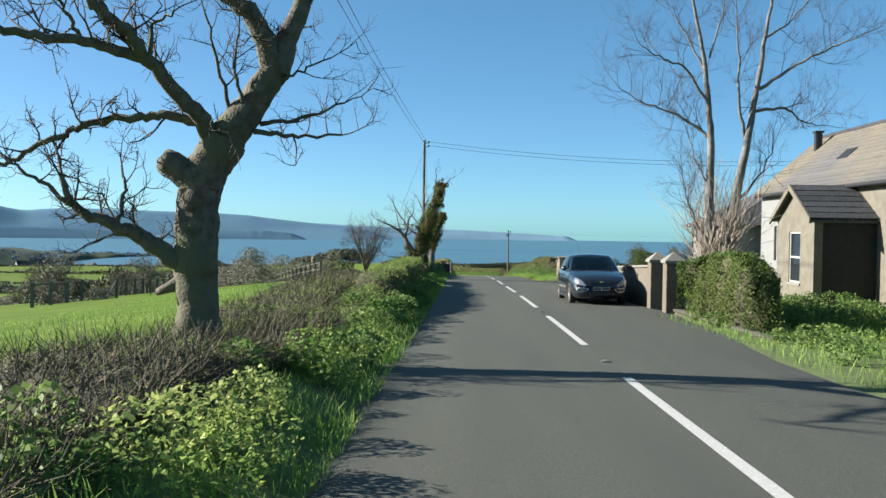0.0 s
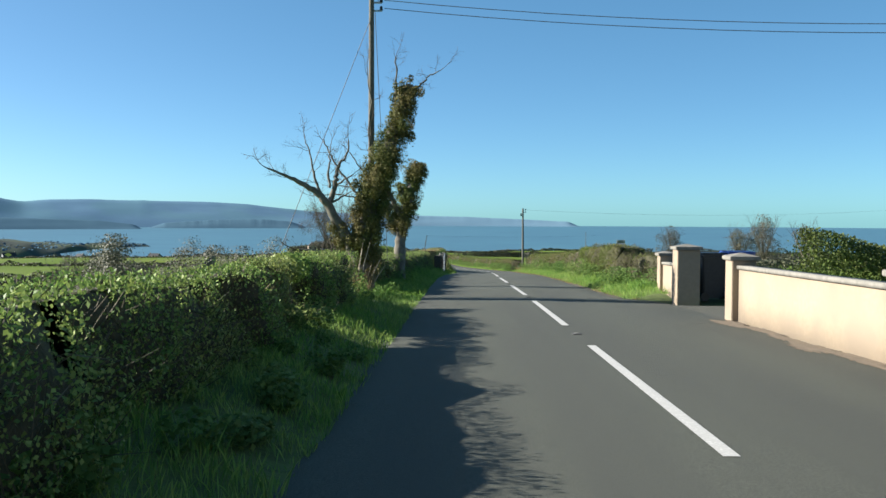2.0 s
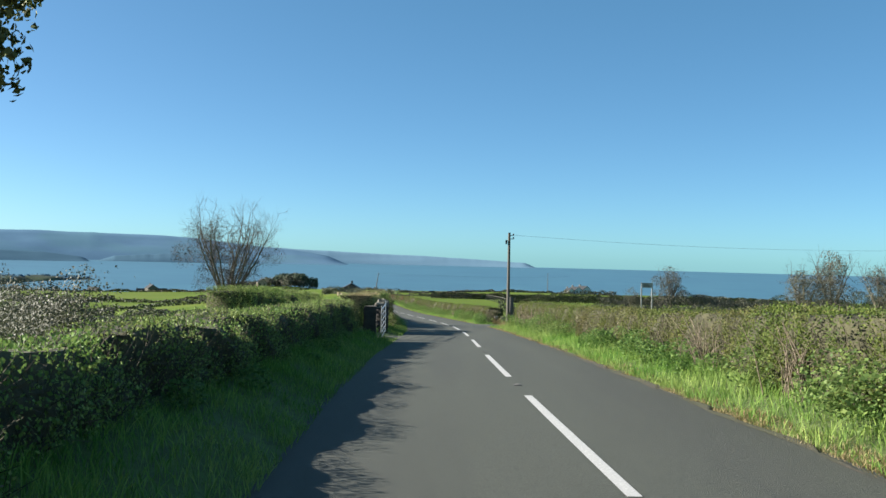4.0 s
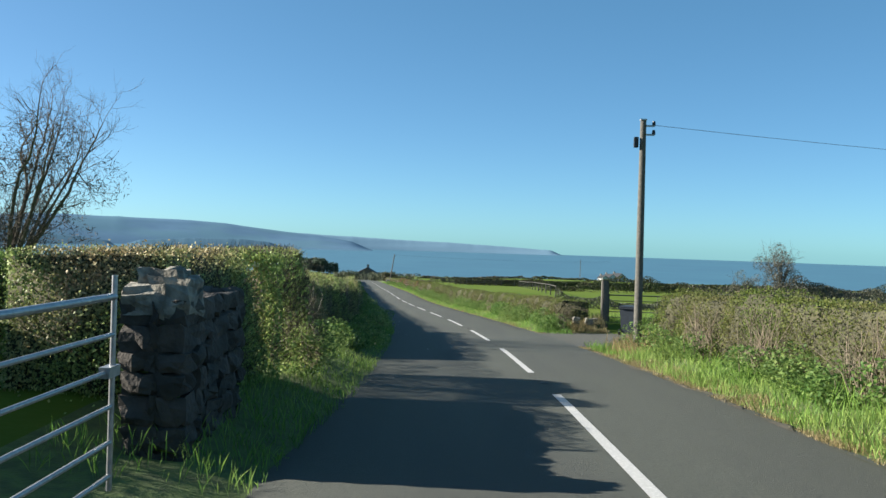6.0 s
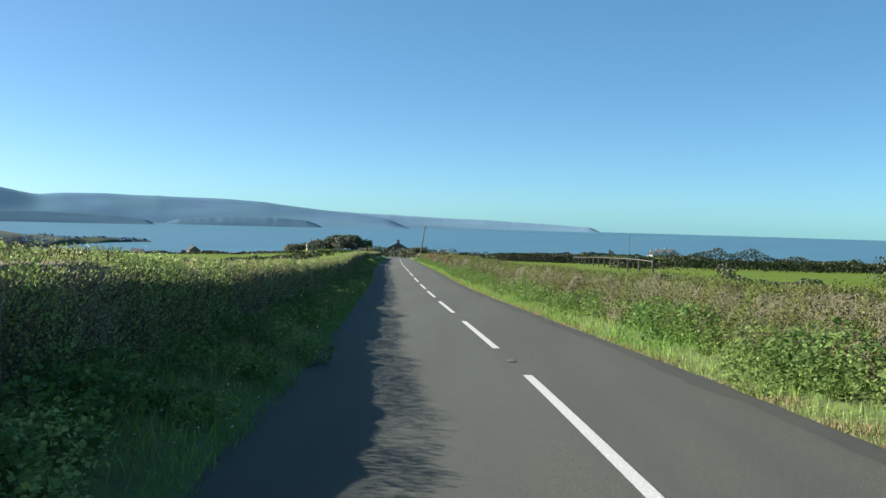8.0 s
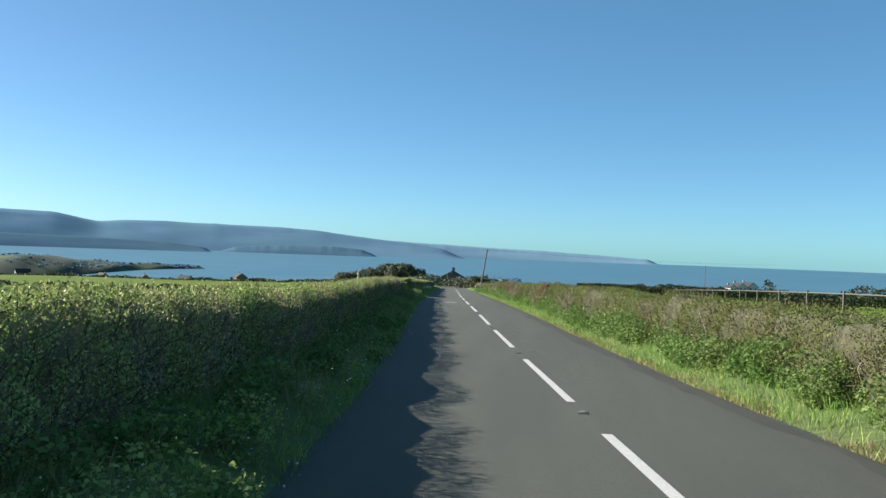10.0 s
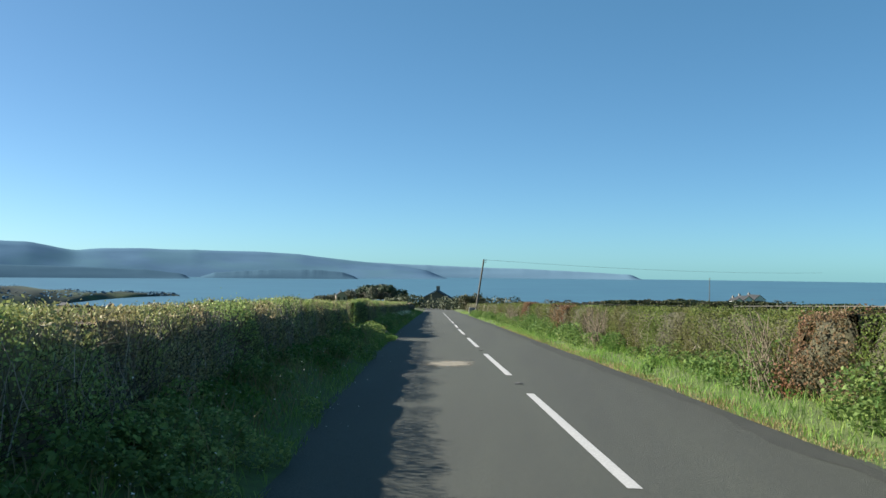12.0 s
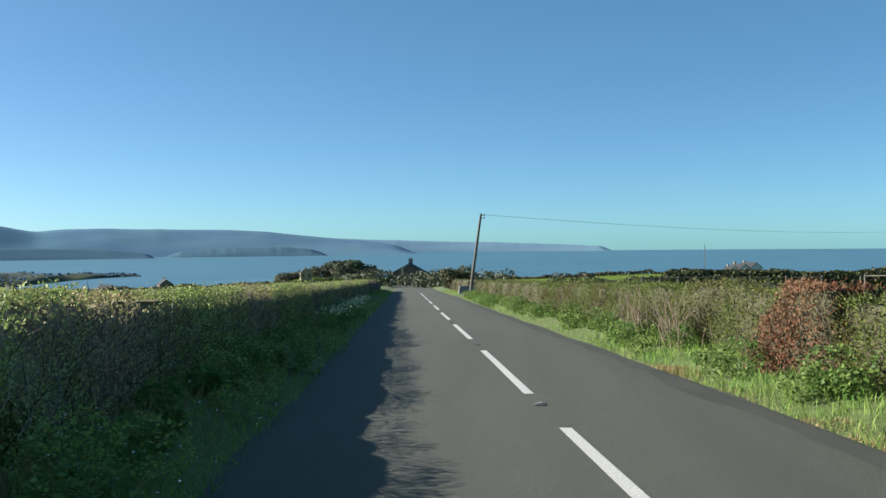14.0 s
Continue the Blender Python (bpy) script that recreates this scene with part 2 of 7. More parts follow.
def cards(centres, size, normals=None, spread=1.0, stretch=1.4, rng=None, up=0.0):
    """Small four-cornered leaves, one per centre, facing about their normals."""
    rng = rng or np.random.default_rng(1)
    n = len(centres)
    nrm = rng.normal(size=(n, 3)) * spread
    if normals is not None:
        nrm += normals
    nrm /= np.linalg.norm(nrm, axis=1)[:, None] + 1e-9
    ref = rng.normal(size=(n, 3))
    ref[:, 2] += up
    a = np.cross(nrm, ref)
    a /= np.linalg.norm(a, axis=1)[:, None] + 1e-9
    b = np.cross(nrm, a)
    s = size * rng.uniform(0.6, 1.3, n)[:, None]
    a, b = a * s * 0.5, b * s * 0.5 * stretch
    bend = nrm * s * 0.12
    v = np.stack([centres - b, centres + a * 0.9 + bend, centres + b, centres - a * 0.9 + bend], 1).reshape(-1, 3)
    return v, np.arange(4 * n).reshape(n, 4)


# ---- the road's line and the lie of the land ----
LINE_Y = [-60.0, 9.74, 19.16, 28.18, 37.07, 45.85, 54.38, 62.08, 70.9, 82.5, 92.04, 101.1, 110.31, 119.56, 128.75, 137.84, 146.79, 155.14, 163.95, 172.54, 181.3, 190.24, 199.38, 208.57, 216.84, 225.9, 234.81, 243.73, 300.0]
LINE_X = [1.78, 1.81, 1.86, 1.87, 1.86, 1.81, 1.76, 1.73, 1.83, 2.14, 2.3, 2.17, 1.75, 1.03, 0.08, -0.9, -1.82, -2.7, -3.69, -4.68, -5.67, -6.63, -7.57, -8.51, -9.27, -10.15, -11.0, -11.84, -17.2]
LINE_Z = [1.8, 0.0, -0.24, -0.47, -0.74, -0.99, -1.3, -1.6, -2.02, -2.7, -3.24, -3.72, -4.22, -4.68, -5.11, -5.52, -5.93, -6.26, -6.52, -6.72, -6.96, -7.27, -7.6, -7.92, -8.24, -8.59, -8.94, -9.28, -11.5]


def smooth_line(ys, vs):
    """Values at every metre from -60 to 300, softened along the road."""
    y = np.arange(-60, 301.0)
    v = np.interp(y, ys, vs)
    k = np.hanning(9)
    return np.convolve(np.pad(v, 4, mode="reflect", reflect_type="odd"), k / k.sum(), "valid")


LX, LZ = smooth_line(LINE_Y, LINE_X), smooth_line(LINE_Y, LINE_Z)


def cx(y):
    y = np.asarray(y, float)
    return np.interp(y, np.arange(-60, 301.0), LX) + np.maximum(y - 300, 0) * -0.1


def cz(y):
    """Height of the road's middle; past the far houses the land falls faster to the sea."""
    y = np.asarray(y, float)
    return (np.interp(y, np.arange(-60, 301.0), LZ) + np.clip(y - 300, 0, 330) * -0.034 + np.maximum(y - 630, 0) * -0.075
            + np.maximum(-60 - y, 0) * 0.03)


def step(a, b, x):
    t = np.clip((np.asarray(x, float) - a) / (b - a), 0, 1)
    return t * t * (3 - 2 * t)


def wob(x, y, s, k=0.0):
    """A cheap smooth waviness for the land."""
    return np.sin(x / s + 1.3 + k) * np.cos(y / s * 0.8 - 0.4 + k) + 0.5 * np.sin(x / s * 2.3 + y / s * 1.7 + k)


def land(x, y):
    """Height of the ground."""
    x, y = np.asarray(x, float), np.asarray(y, float)
    o = x - cx(y)
    z = cz(y)
    yard = step(4, 10, y) * (1 - step(46, 47, y))
    gap = step(101.3, 102.3, y) * (1 - step(111.9, 112.8, y)) * (1 - step(8.0, 9.8, o))
    yard = np.maximum(yard, gap)
    gateway = step(80.0, 80.8, y) * (1 - step(85.7, 86.3, y)) * (1 - step(4.5, 6.0, -o))
    dip = step(43.5, 45.0, y) * (1 - step(48.6, 50.5, y))
    left = -0.07 + (0.22 * step(2.65, 3.5, -o) + 0.15 * step(3.4, 5.0, -o)) * (1 - gateway) * (1 - 0.6 * dip) - 0.75 * dip * step(4.4, 9.0, -o)
    d = np.maximum(-o - 6.0, 0)
    fall = 0.11 * np.minimum(d, 86) + 0.012 * np.maximum(d - 86, 0)
    left = left - fall * (1 - 0.75 * step(250, 900, y))
    right = -0.07 + (0.18 * step(2.3, 3.2, o) + 0.15 * step(3.2, 5.0, o)) * (1 - yard) + yard * 0.03 * step(3.2, 6, o)
    right = right + 0.6 * step(20, 90, o) - 0.010 * np.maximum(o - 120, 0)
    far = step(12, 80, np.abs(o))
    knoll = 8.0 * np.exp(-((x + 118) / 55) ** 2 - ((y - 785) / 70) ** 2)
    return z + np.where(o < 0, left, right) + far * wob(x, y, 55.0) * 0.8 + knoll


def grid(us, vs, fn, name, material, smooth=True):
    """A sheet over two lists of parameters; fn gives x, y, z arrays."""
    U, Vv = np.meshgrid(us, vs, indexing="ij")
    x, y, z = fn(U, Vv)
    P = np.stack([x, y, z], -1).reshape(-1, 3)
    nu, nv = len(us), len(vs)
    i, j = np.meshgrid(np.arange(nu - 1), np.arange(nv - 1), indexing="ij")
    a = (i * nv + j).ravel()
    return mesh_np(name, P, np.stack([a, a + nv, a + nv + 1, a + 1], 1), material, smooth)


near = np.arange(-8, 8.01, 0.4)
out = 8 * np.power(1.13, np.arange(1, 46))
OFFS = np.concatenate([-out[::-1], near, out])
YS = np.concatenate([[-900, -600, -400, -250, -150, -100, -75], np.arange(-60, 300, 2.0), 300 * np.power(1.04, np.arange(0, 42))])
ground = new("ground", grid(OFFS, YS, lambda o, y: (cx(y) + o, y, land(cx(y) + o, y)), "ground", M_GROUND))
ground.data.materials.append(M_EARTH)
mid = np.zeros(len(ground.data.polygons) * 3)
ground.data.polygons.foreach_get("center", mid)
mid = mid.reshape(-1, 3)
ground.data.polygons.foreach_set("material_index", (np.abs(mid[:, 0] - cx(mid[:, 1]) - 0.4) < 4.8).astype(int))
tagged(ground, "green sloping pasture land falling to the sea", "ground", kind="structure")

SEA_Z = -48.0
a = np.linspace(0, 2 * math.pi, 97)
r = np.array([1.0, 400, 800, 1200, 1800, 2600, 3600, 4852.0])
water = new("water", grid(r, a, lambda R, A: (R * np.cos(A), 100 + R * np.sin(A), 0 * R + SEA_Z), "water", M_SEA))
tagged(water, "calm blue sea reaching the horizon", "sea", kind="structure")


def ridge(name, az, el, dist, depth, material, label, rough=0.05, seed=0):
    """A far hill: its skyline by azimuth (degrees left of +y) and elevation seen from the road, with slopes before and behind."""
    rng = np.random.default_rng(seed)
    A = np.linspace(az[0], az[-1], 160) if az[-1] > az[0] else np.linspace(az[-1], az[0], 160)
    E = np.interp(A, az, el)
    n = np.convolve(rng.normal(size=len(A) + 8), np.ones(5) / 5, "same")[4:-4]
    E = E + n * rough * np.clip(E + 0.53, 0, 0.4)
    A = np.radians(A)
    top = np.maximum(np.tan(np.radians(E)) * dist - 3.0, SEA_Z - 2)
    V = np.linspace(-1, 1, 13)

    def fn(ai, v):
        idx = ai.astype(int)
        d = dist + v * depth
        h = SEA_Z - 2 + (top[idx] - SEA_Z + 2) * (1 - np.abs(v)) ** 0.8
        g = 1 + 0.04 * np.sin(A[idx] * 47 + v * 9) * (1 - np.abs(v)) * np.abs(v) * 4
        return -np.sin(A[idx]) * d, 100 + np.cos(A[idx]) * d, SEA_Z - 2 + (h - SEA_Z + 2) * g

    ob = new(name, grid(np.arange(160), V, fn, name, material))
    return tagged(ob, label, "hills", kind="structure")


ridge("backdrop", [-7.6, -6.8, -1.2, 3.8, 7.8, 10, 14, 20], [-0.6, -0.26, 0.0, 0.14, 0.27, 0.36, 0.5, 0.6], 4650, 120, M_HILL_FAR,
      "pale blue far headland, haze put into its colour", seed=3)
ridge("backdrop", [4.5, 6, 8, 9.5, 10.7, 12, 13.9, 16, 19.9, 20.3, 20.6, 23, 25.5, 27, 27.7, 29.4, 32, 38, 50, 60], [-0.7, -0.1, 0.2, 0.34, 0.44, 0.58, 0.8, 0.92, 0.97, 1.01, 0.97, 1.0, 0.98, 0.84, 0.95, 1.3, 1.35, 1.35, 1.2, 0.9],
      4200, 420, M_HILL, "blue-green headland across the bay, haze put into its colour", seed=5)
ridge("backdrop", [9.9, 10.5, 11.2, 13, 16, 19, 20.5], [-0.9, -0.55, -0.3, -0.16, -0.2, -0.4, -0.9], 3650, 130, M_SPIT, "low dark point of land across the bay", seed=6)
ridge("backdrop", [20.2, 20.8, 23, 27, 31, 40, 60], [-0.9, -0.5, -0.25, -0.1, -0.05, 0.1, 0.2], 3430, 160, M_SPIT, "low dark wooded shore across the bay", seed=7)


def penin_fn(u, v):
    wide = 32 + 150 * step(0.02, 0.3, u)
    ang = np.radians(20.4 + u * 27)
    d = 1420 - 270 * step(0.0, 0.4, u) + v * wide + 22 * np.sin(u * 9)
    h = (5.0 + 15 * step(0.03, 0.4, u) + 1.2 * np.sin(u * 23 + v * 2) + 0.7 * np.sin(u * 71 - v * 3)) * (1 - np.abs(v) ** 2.2) - 1.5 - 3.0 * (1 - step(0.0, 0.06, u)) + 0.6 * np.sin(u * 60 + v * 5)
    return -np.sin(ang) * d, 90 + np.cos(ang) * d, SEA_Z + h


penin = new("headland", grid(np.linspace(0, 1, 90), np.linspace(-1, 1, 25), penin_fn, "headland", M_PENIN))
rp = np.random.default_rng(77)
pu, pv = rp.random(1500) ** 1.2, rp.uniform(-0.7, 0.7, 1500)
px_, py_, pz_ = penin_fn(pu, pv)
keep_ = np.sin(pu * 40) + np.sin(pv * 5 + pu * 17) > -0.35
pc_ = np.stack([px_, py_, pz_ + 0.8], 1)[keep_]
pq_, pf_ = cards(pc_, 3.2, np.array([0, -0.4, 1.0]), 0.28, 1.3, rp)
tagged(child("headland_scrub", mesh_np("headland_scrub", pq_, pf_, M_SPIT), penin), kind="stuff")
tagged(penin, "low grassy headland with dark rocky shore in the bay", "headland", kind="structure")


# ---- road, driveways, markings ----
def road_fn(o, y):
    right = 2.35 + 0.83 * step(9, 22, y) * (1 - step(46, 50, y)) + 0.05 * np.sin(y * 0.9) + 0.03 * np.sin(y * 3.1)
    leftw = 2.7 + 0.06 * np.sin(y * 0.7 + 1) + 0.03 * np.sin(y * 2.7)
    oo = np.where(o < 0, o * leftw, o * right)
    return cx(y) + oo, y, cz(y) - 0.010 * np.abs(oo) - 0.03 * step(0.93, 1.0, np.abs(o))


road = new("road", grid(np.array([-1, -0.93, -0.6, -0.3, 0, 0.3, 0.6, 0.93, 1.0]), np.concatenate([np.arange(-60, 300, 1.0), np.arange(300, 700, 20.0)]), road_fn, "road", M_ASPHALT))
tagged(road, "grey asphalt country road with a dashed white centre line", "road", kind="structure")


def apron(name, y0, y1, o0, o1, label):
    def fn(o, y):
        return cx(y) + o, y, np.maximum(cz(y) - 0.012 - 0.008 * np.abs(o), land(cx(y) + o, y) + 0.015)
    ob = new(name, grid(np.linspace(o0, o1, 24), np.linspace(y0, y1, 14), fn, name, M_DRIVE))
    return tagged(ob, label, "driveway", kind="structure")


apron("driveway", 41.6, 45.2, 2.6, 16, "dark asphalt drive between cream gate pillars")
apron("driveway", 102.3, 111.9, 1.95, 8.4, "worn asphalt field entrance beside the road")
apron("driveway", 80.5, 85.6, -3.6, -2.3, "gravelly field entrance under a steel gate")

DASH_END = [0.7] + LINE_Y[1:7] + [63.0, 71.9, 82.2] + LINE_Y[10:28] + [252.7, 261.7, 270.7, 279.7]
for end in DASH_END:
    ys = np.linspace(end - 6.0, end, 7)
    me = grid(np.array([-0.055, 0.055]), ys, lambda o, y: (cx(y) + o, y, cz(y) + 0.005), "centre_line_dash", M_PAINT)
    child("centre_line_dash", me, road, "worn white painted dash")


# ---- hedges and verges ----
def soft_noise(y, seed, scale):
    rng = np.random.default_rng(seed)
    t = rng.normal(size=4096)
    q = np.asarray(y, float) / scale + 700
    i = np.floor(q).astype(int)
    f = q - i
    f = f * f * (3 - 2 * f)
    return t[i % 4096] * (1 - f) + t[(i + 1) % 4096] * f


def hedge_surface(y, s, o_face, width, hgt, seed, bulge_k=1.0):
    """A point of the hedge's skin: s from 0 at the foot of the face to 1 at the back of the top."""
    side = math.copysign(1, o_face)
    h = np.interp(y, hgt[0], hgt[1]) + (0.045 * soft_noise(y, seed, 0.9) + 0.03 * soft_noise(y, seed + 1, 0.3)) * (0.6 if side < 0 else 1.0)
    bulge = 0.15 * soft_noise(y + s * 2, seed + 2, 0.8) + 0.07 * soft_noise(y * 1.7 - s * 3, seed + 3, 0.35)
    bulge = bulge * bulge_k
    v = np.clip(s / 0.6, 0, 1)
    w = np.clip((s - 0.6) / 0.4, 0, 1)
    o = o_face + side * (0.10 * v ** 3 + w * (width - 0.1)) - side * bulge * (1 - w)
    x = cx(y) + o
    base = np.where(np.abs(o) < 5.2, land(cx(y) + np.clip(o, -5.0, 5.0), y), cz(y) + 0.25)
    round_ = 0.10 * np.clip((s - 0.45) / 0.15, 0, 1) * (1 - w) - 0.10 * np.clip((w - 0.8) / 0.2, 0, 1)
    z = base + (h - (base - cz(y))) * (v * 0.93 + 0.07 * step(0.45, 0.65, s)) + round_ * 0.3 + bulge * 0.3 * w
    n = np.stack([-side * (1 - w) * np.ones_like(z), 0 * z, 0.25 + w], -1)
    return np.stack([x, y + 0 * z, z], -1), n


def hedge(y0, y1, o_face, width, hgt, label, leaf, density=660, twig=130, seed=1, leaf_size=0.029, shoots=8, core=True, tops=0.35, bare=0.0, bulge_k=1.0, inset=0.0, end_fill=1.0):
    rng = np.random.default_rng(seed)
    L = y1 - y0
    ob = thing("hedge", (float(cx((y0 + y1) / 2)) + o_face, (y0 + y1) / 2, float(cz((y0 + y1) / 2))), label, "hedge", "roadside hedges")
    inv = ob.matrix_basis.inverted()
    shift = np.array(inv.translation)

    def place(name, v, f, material, lab=""):
        child(name, mesh_np(name, v + shift, f, material), ob, lab)

    ys = np.linspace(y0, y1, max(int(L / 0.22), 4))
    ss = np.linspace(0, 1, 19)
    Y, S = np.meshgrid(ys, ss, indexing="ij")
    P, _ = hedge_surface(Y, S, o_face, width, hgt, seed, bulge_k)
    side = math.copysign(1, o_face)
    P[..., 0] += side * (0.19 + inset) * np.where(S < 0.7, 1, 0)
    P[..., 2] -= (0.07 + inset) * step(0.2, 0.55, S)
    back = P[:, -1:, :].copy()
    back[..., 2] = land(back[..., 0], back[..., 1]) - 0.1
    P = np.concatenate([P, back], 1)
    nu, nv = P.shape[:2]
    i, j = np.meshgrid(np.arange(nu - 1), np.arange(nv - 1), indexing="ij")
    a = (i * nv + j).ravel()
    V = P.reshape(-1, 3)
    F = np.stack([a, a + nv, a + nv + 1, a + 1], 1)
    ends = []
    for row in (0, nu - 1):
        c = row * nv
        for k in range(0, nv // 2):
            ends.append((c + k, c + k + 1, c + nv - 2 - k, c + nv - 1 - k))
    # Added solid body behind the leaves; it stands in for the shaded inside.
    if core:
        place("hedge_body", V, np.concatenate([F, np.array(ends)]), M_CORE if not bare or o_face > 0 else M_BROWNCORE, "added solid inner body standing in for inside shade")
    area = L * (float(np.mean(np.interp(ys, hgt[0], hgt[1]))) + width * 0.8)
    n = int(area * density * (1.5 if o_face < 0 else 1.2))
    y, s = rng.uniform(y0, y1, n), rng.beta(1.1, 1.25, n)
    keep = rng.random(n) < np.clip(0.75 + 0.35 * soft_noise(y + s * 1.5, seed + 9, 0.7), 0.15, 1)
    if bare:
        keep &= (s > 0.5 + 0.12 * soft_noise(y, seed + 12, 0.9)) | (rng.random(n) > bare * np.clip(0.9 + 0.3 * soft_noise(y + 3 * s, seed + 14, 1.3), 0.3, 1.05))
    y, s = y[keep], s[keep]
    P, N = hedge_surface(y, s, o_face, width, hgt, seed, bulge_k)
    P = P - N * rng.exponential(0.06, len(y))[:, None] + rng.normal(size=P.shape) * 0.03
    v, f = cards(P, leaf_size, N, 0.8, 1.3, rng)
    tagged(child("leaves", mesh_np("leaves", v + shift, f, leaf), ob), kind="stuff")
    n = int(area * twig)
    y, s = rng.uniform(y0, y1, n), rng.uniform(0.05, 1, n)
    P, N = hedge_surface(y, s, o_face, width, hgt, seed, bulge_k)
    d = rng.normal(size=(n, 3)) * np.array([0.5, 0.6, 0.5]) + np.array([0, 0, 0.7]) + N * 0.35
    if tops > 1:
        d = rng.normal(size=(n, 3)) * np.array([0.9, 0.9, 0.7]) + np.array([0, 0, 0.3]) + N * 0.3
    d *= (rng.uniform(0.12, 0.32, n) * np.where(s > 0.5, tops, max(tops, 1.0)) / np.linalg.norm(d, axis=1))[:, None]
    q = np.cross(d, rng.normal(size=(n, 3)))
    q *= (0.0045 / (np.linalg.norm(q, axis=1) + 1e-9))[:, None]
    P = P - N * 0.06
    v = np.stack([P - q, P + q, P + d + q * 0.3, P + d - q * 0.3], 1).reshape(-1, 3)
    tagged(child("twig_mass", mesh_np("twig_mass", v + shift, np.arange(4 * n).reshape(n, 4), M_TWIG), ob), kind="stuff")
    for ye, sgn in ((y0, -1.0), (y1, 1.0)):
        m = int(max(260, 0.62 * density) * width * end_fill)
        w_, u_ = rng.random(m), rng.random(m)
        top, _ = hedge_surface(np.full(m, ye), 0.6 + 0.4 * w_, o_face, width, hgt, seed, bulge_k)
        base_ = land(top[:, 0], np.full(m, ye))
        q = top.copy()
        q[:, 2] = base_ + (top[:, 2] - base_) * u_
        q[:, 1] += sgn * rng.exponential(0.10, m) * (1.2 - u_)
        v, f = cards(q, leaf_size, np.array([0, sgn, 0.3]), 0.8, 1.3, rng)
        tagged(child("end_leaves", mesh_np("end_leaves", v + shift, f, leaf), ob), kind="stuff")
    if bare:
        n = int(L * 26 * (2 if L < 45 else 1) * (0.06 if o_face > 0 else 0.4))
        y, s0 = rng.uniform(y0, y1, n), rng.uniform(0.02, 0.35, n)
        keep = rng.random(n) < np.clip(0.55 + 0.45 * soft_noise(y, seed + 15, 1.1), 0.1, 1)
        y, s0 = y[keep], s0[keep]
        n = len(y)
        A, N = hedge_surface(y, s0, o_face, width, hgt, seed, bulge_k)
        y2 = y + rng.normal(size=n) * 0.24
        E, _ = hedge_surface(y2, np.clip(s0 + rng.uniform(0.12, 0.45, n), 0, 0.6), o_face, width, hgt, seed, bulge_k)
        lift = rng.uniform(-0.06, 0.07, n)
        A[:, 0] -= side * lift
        E[:, 0] -= side * (lift + rng.normal(size=n) * 0.05)
        runs = [[(Vector(a_), 0.0042), ((Vector(a_) + Vector(e_)) / 2 + Vector(rng.normal(size=3) * 0.05), 0.0034), (Vector(e_), 0.0025)] for a_, e_ in zip(A, E)]
        v, f = tubes(runs, 3)
        tagged(child("stem_mass", mesh_np("stem_mass", np.asarray(v) + shift, f, M_STEM), ob, "pale bare upright stems"), kind="stuff")
    n = int(L * shoots)
    y, s = rng.uniform(y0, y1, n), rng.uniform(0.58, 0.95, n)
    P, N = hedge_surface(y, s, o_face, width, hgt, seed, bulge_k)
    P[:, 2] += rng.exponential(0.03, n)
    v, f = cards(P, leaf_size * 0.8, None, 1.0, 1.6, rng)
    tagged(child("shoots", mesh_np("shoots", v + shift, f, leaf), ob), kind="stuff")
    return ob


M_HLEAF3 = two_leaf("dull_hedge_leaves", (0.267, 0.334, 0.105), (0.368, 0.302, 0.155), (0.277, 0.375, 0.109), trans=0.22)
M_STEM = mat("pale_hedge_stems", (0.384, 0.334, 0.259), (0.224, 0.184, 0.143), scale=3.0, rough=0.9, island=0.5, detail=2.0)
# Same added inner body for the bare-faced hedges, in a brown tone.
M_BROWNCORE = mat("brown_hedge_filler", (0.233, 0.166, 0.118), (0.120, 0.086, 0.065), scale=9, rough=1.0, bump=1.0, bscale=28, col3=(0.172, 0.159, 0.089), scale3=0.6)
M_FLECK = two_leaf("tiny_white_petals", (0.675, 0.666, 0.612), (0.612, 0.612, 0.522), (0.648, 0.630, 0.540), trans=0.3)
M_BEECH = two_leaf("dead_beech_leaves", (0.195, 0.098, 0.053), (0.149, 0.069, 0.039), (0.166, 0.120, 0.061))
H1 = ([-10, 13.5, 17, 19.5, 21, 27, 33, 37, 48], [0.2, 0.25, 0.5, 0.72, 0.86, 0.99, 1.02, 1.06, 1.06])
hedge(13.5, 30.0, -3.45, 0.75, H1, "clipped green hawthorn hedge casting shade on the road", M_HLEAF2, seed=11, density=1500, leaf_size=0.024)
hedge(29.7, 37.1, -3.7, 0.75, H1, "clipped green hawthorn hedge before a hole", M_HLEAF2, seed=32, density=1500, leaf_size=0.024)
hedge(37.1, 38.5, -3.85, 0.6, ([36, 40], [0.34, 0.34]), "low growth in a hedge hole", M_HLEAF2, seed=47, density=1500, leaf_size=0.026)
hedge(38.5, 41.8, -3.85, 0.75, H1, "green hawthorn hedge past a hole", M_HLEAF2, seed=33, density=1500, leaf_size=0.024)
hedge(41.8, 43.8, -3.9, 0.8, H1, "ragged end of a green hawthorn hedge", M_HLEAF2, seed=28, density=1700, leaf_size=0.026)
hedge(48.8, 55.5, -3.75, 0.85, ([48, 54, 56], [0.92, 0.92, 0.92]), "low scrubby olive hedge between two ivy-clad trees", M_HLEAF2, seed=12)
hedge(55.5, 79.8, -3.9, 1.0, ([55, 62, 74, 82], [0.95, 0.95, 1.1, 1.3]), "low clipped hedge beside a field", M_HLEAF2, seed=13)
H2 = ([86, 88, 91.5, 94.4, 94.6, 98, 103, 108.8, 109.4, 117, 125], [1.55, 1.6, 1.68, 1.76, 1.46, 1.5, 1.45, 1.5, 1.3, 1.27, 1.10])
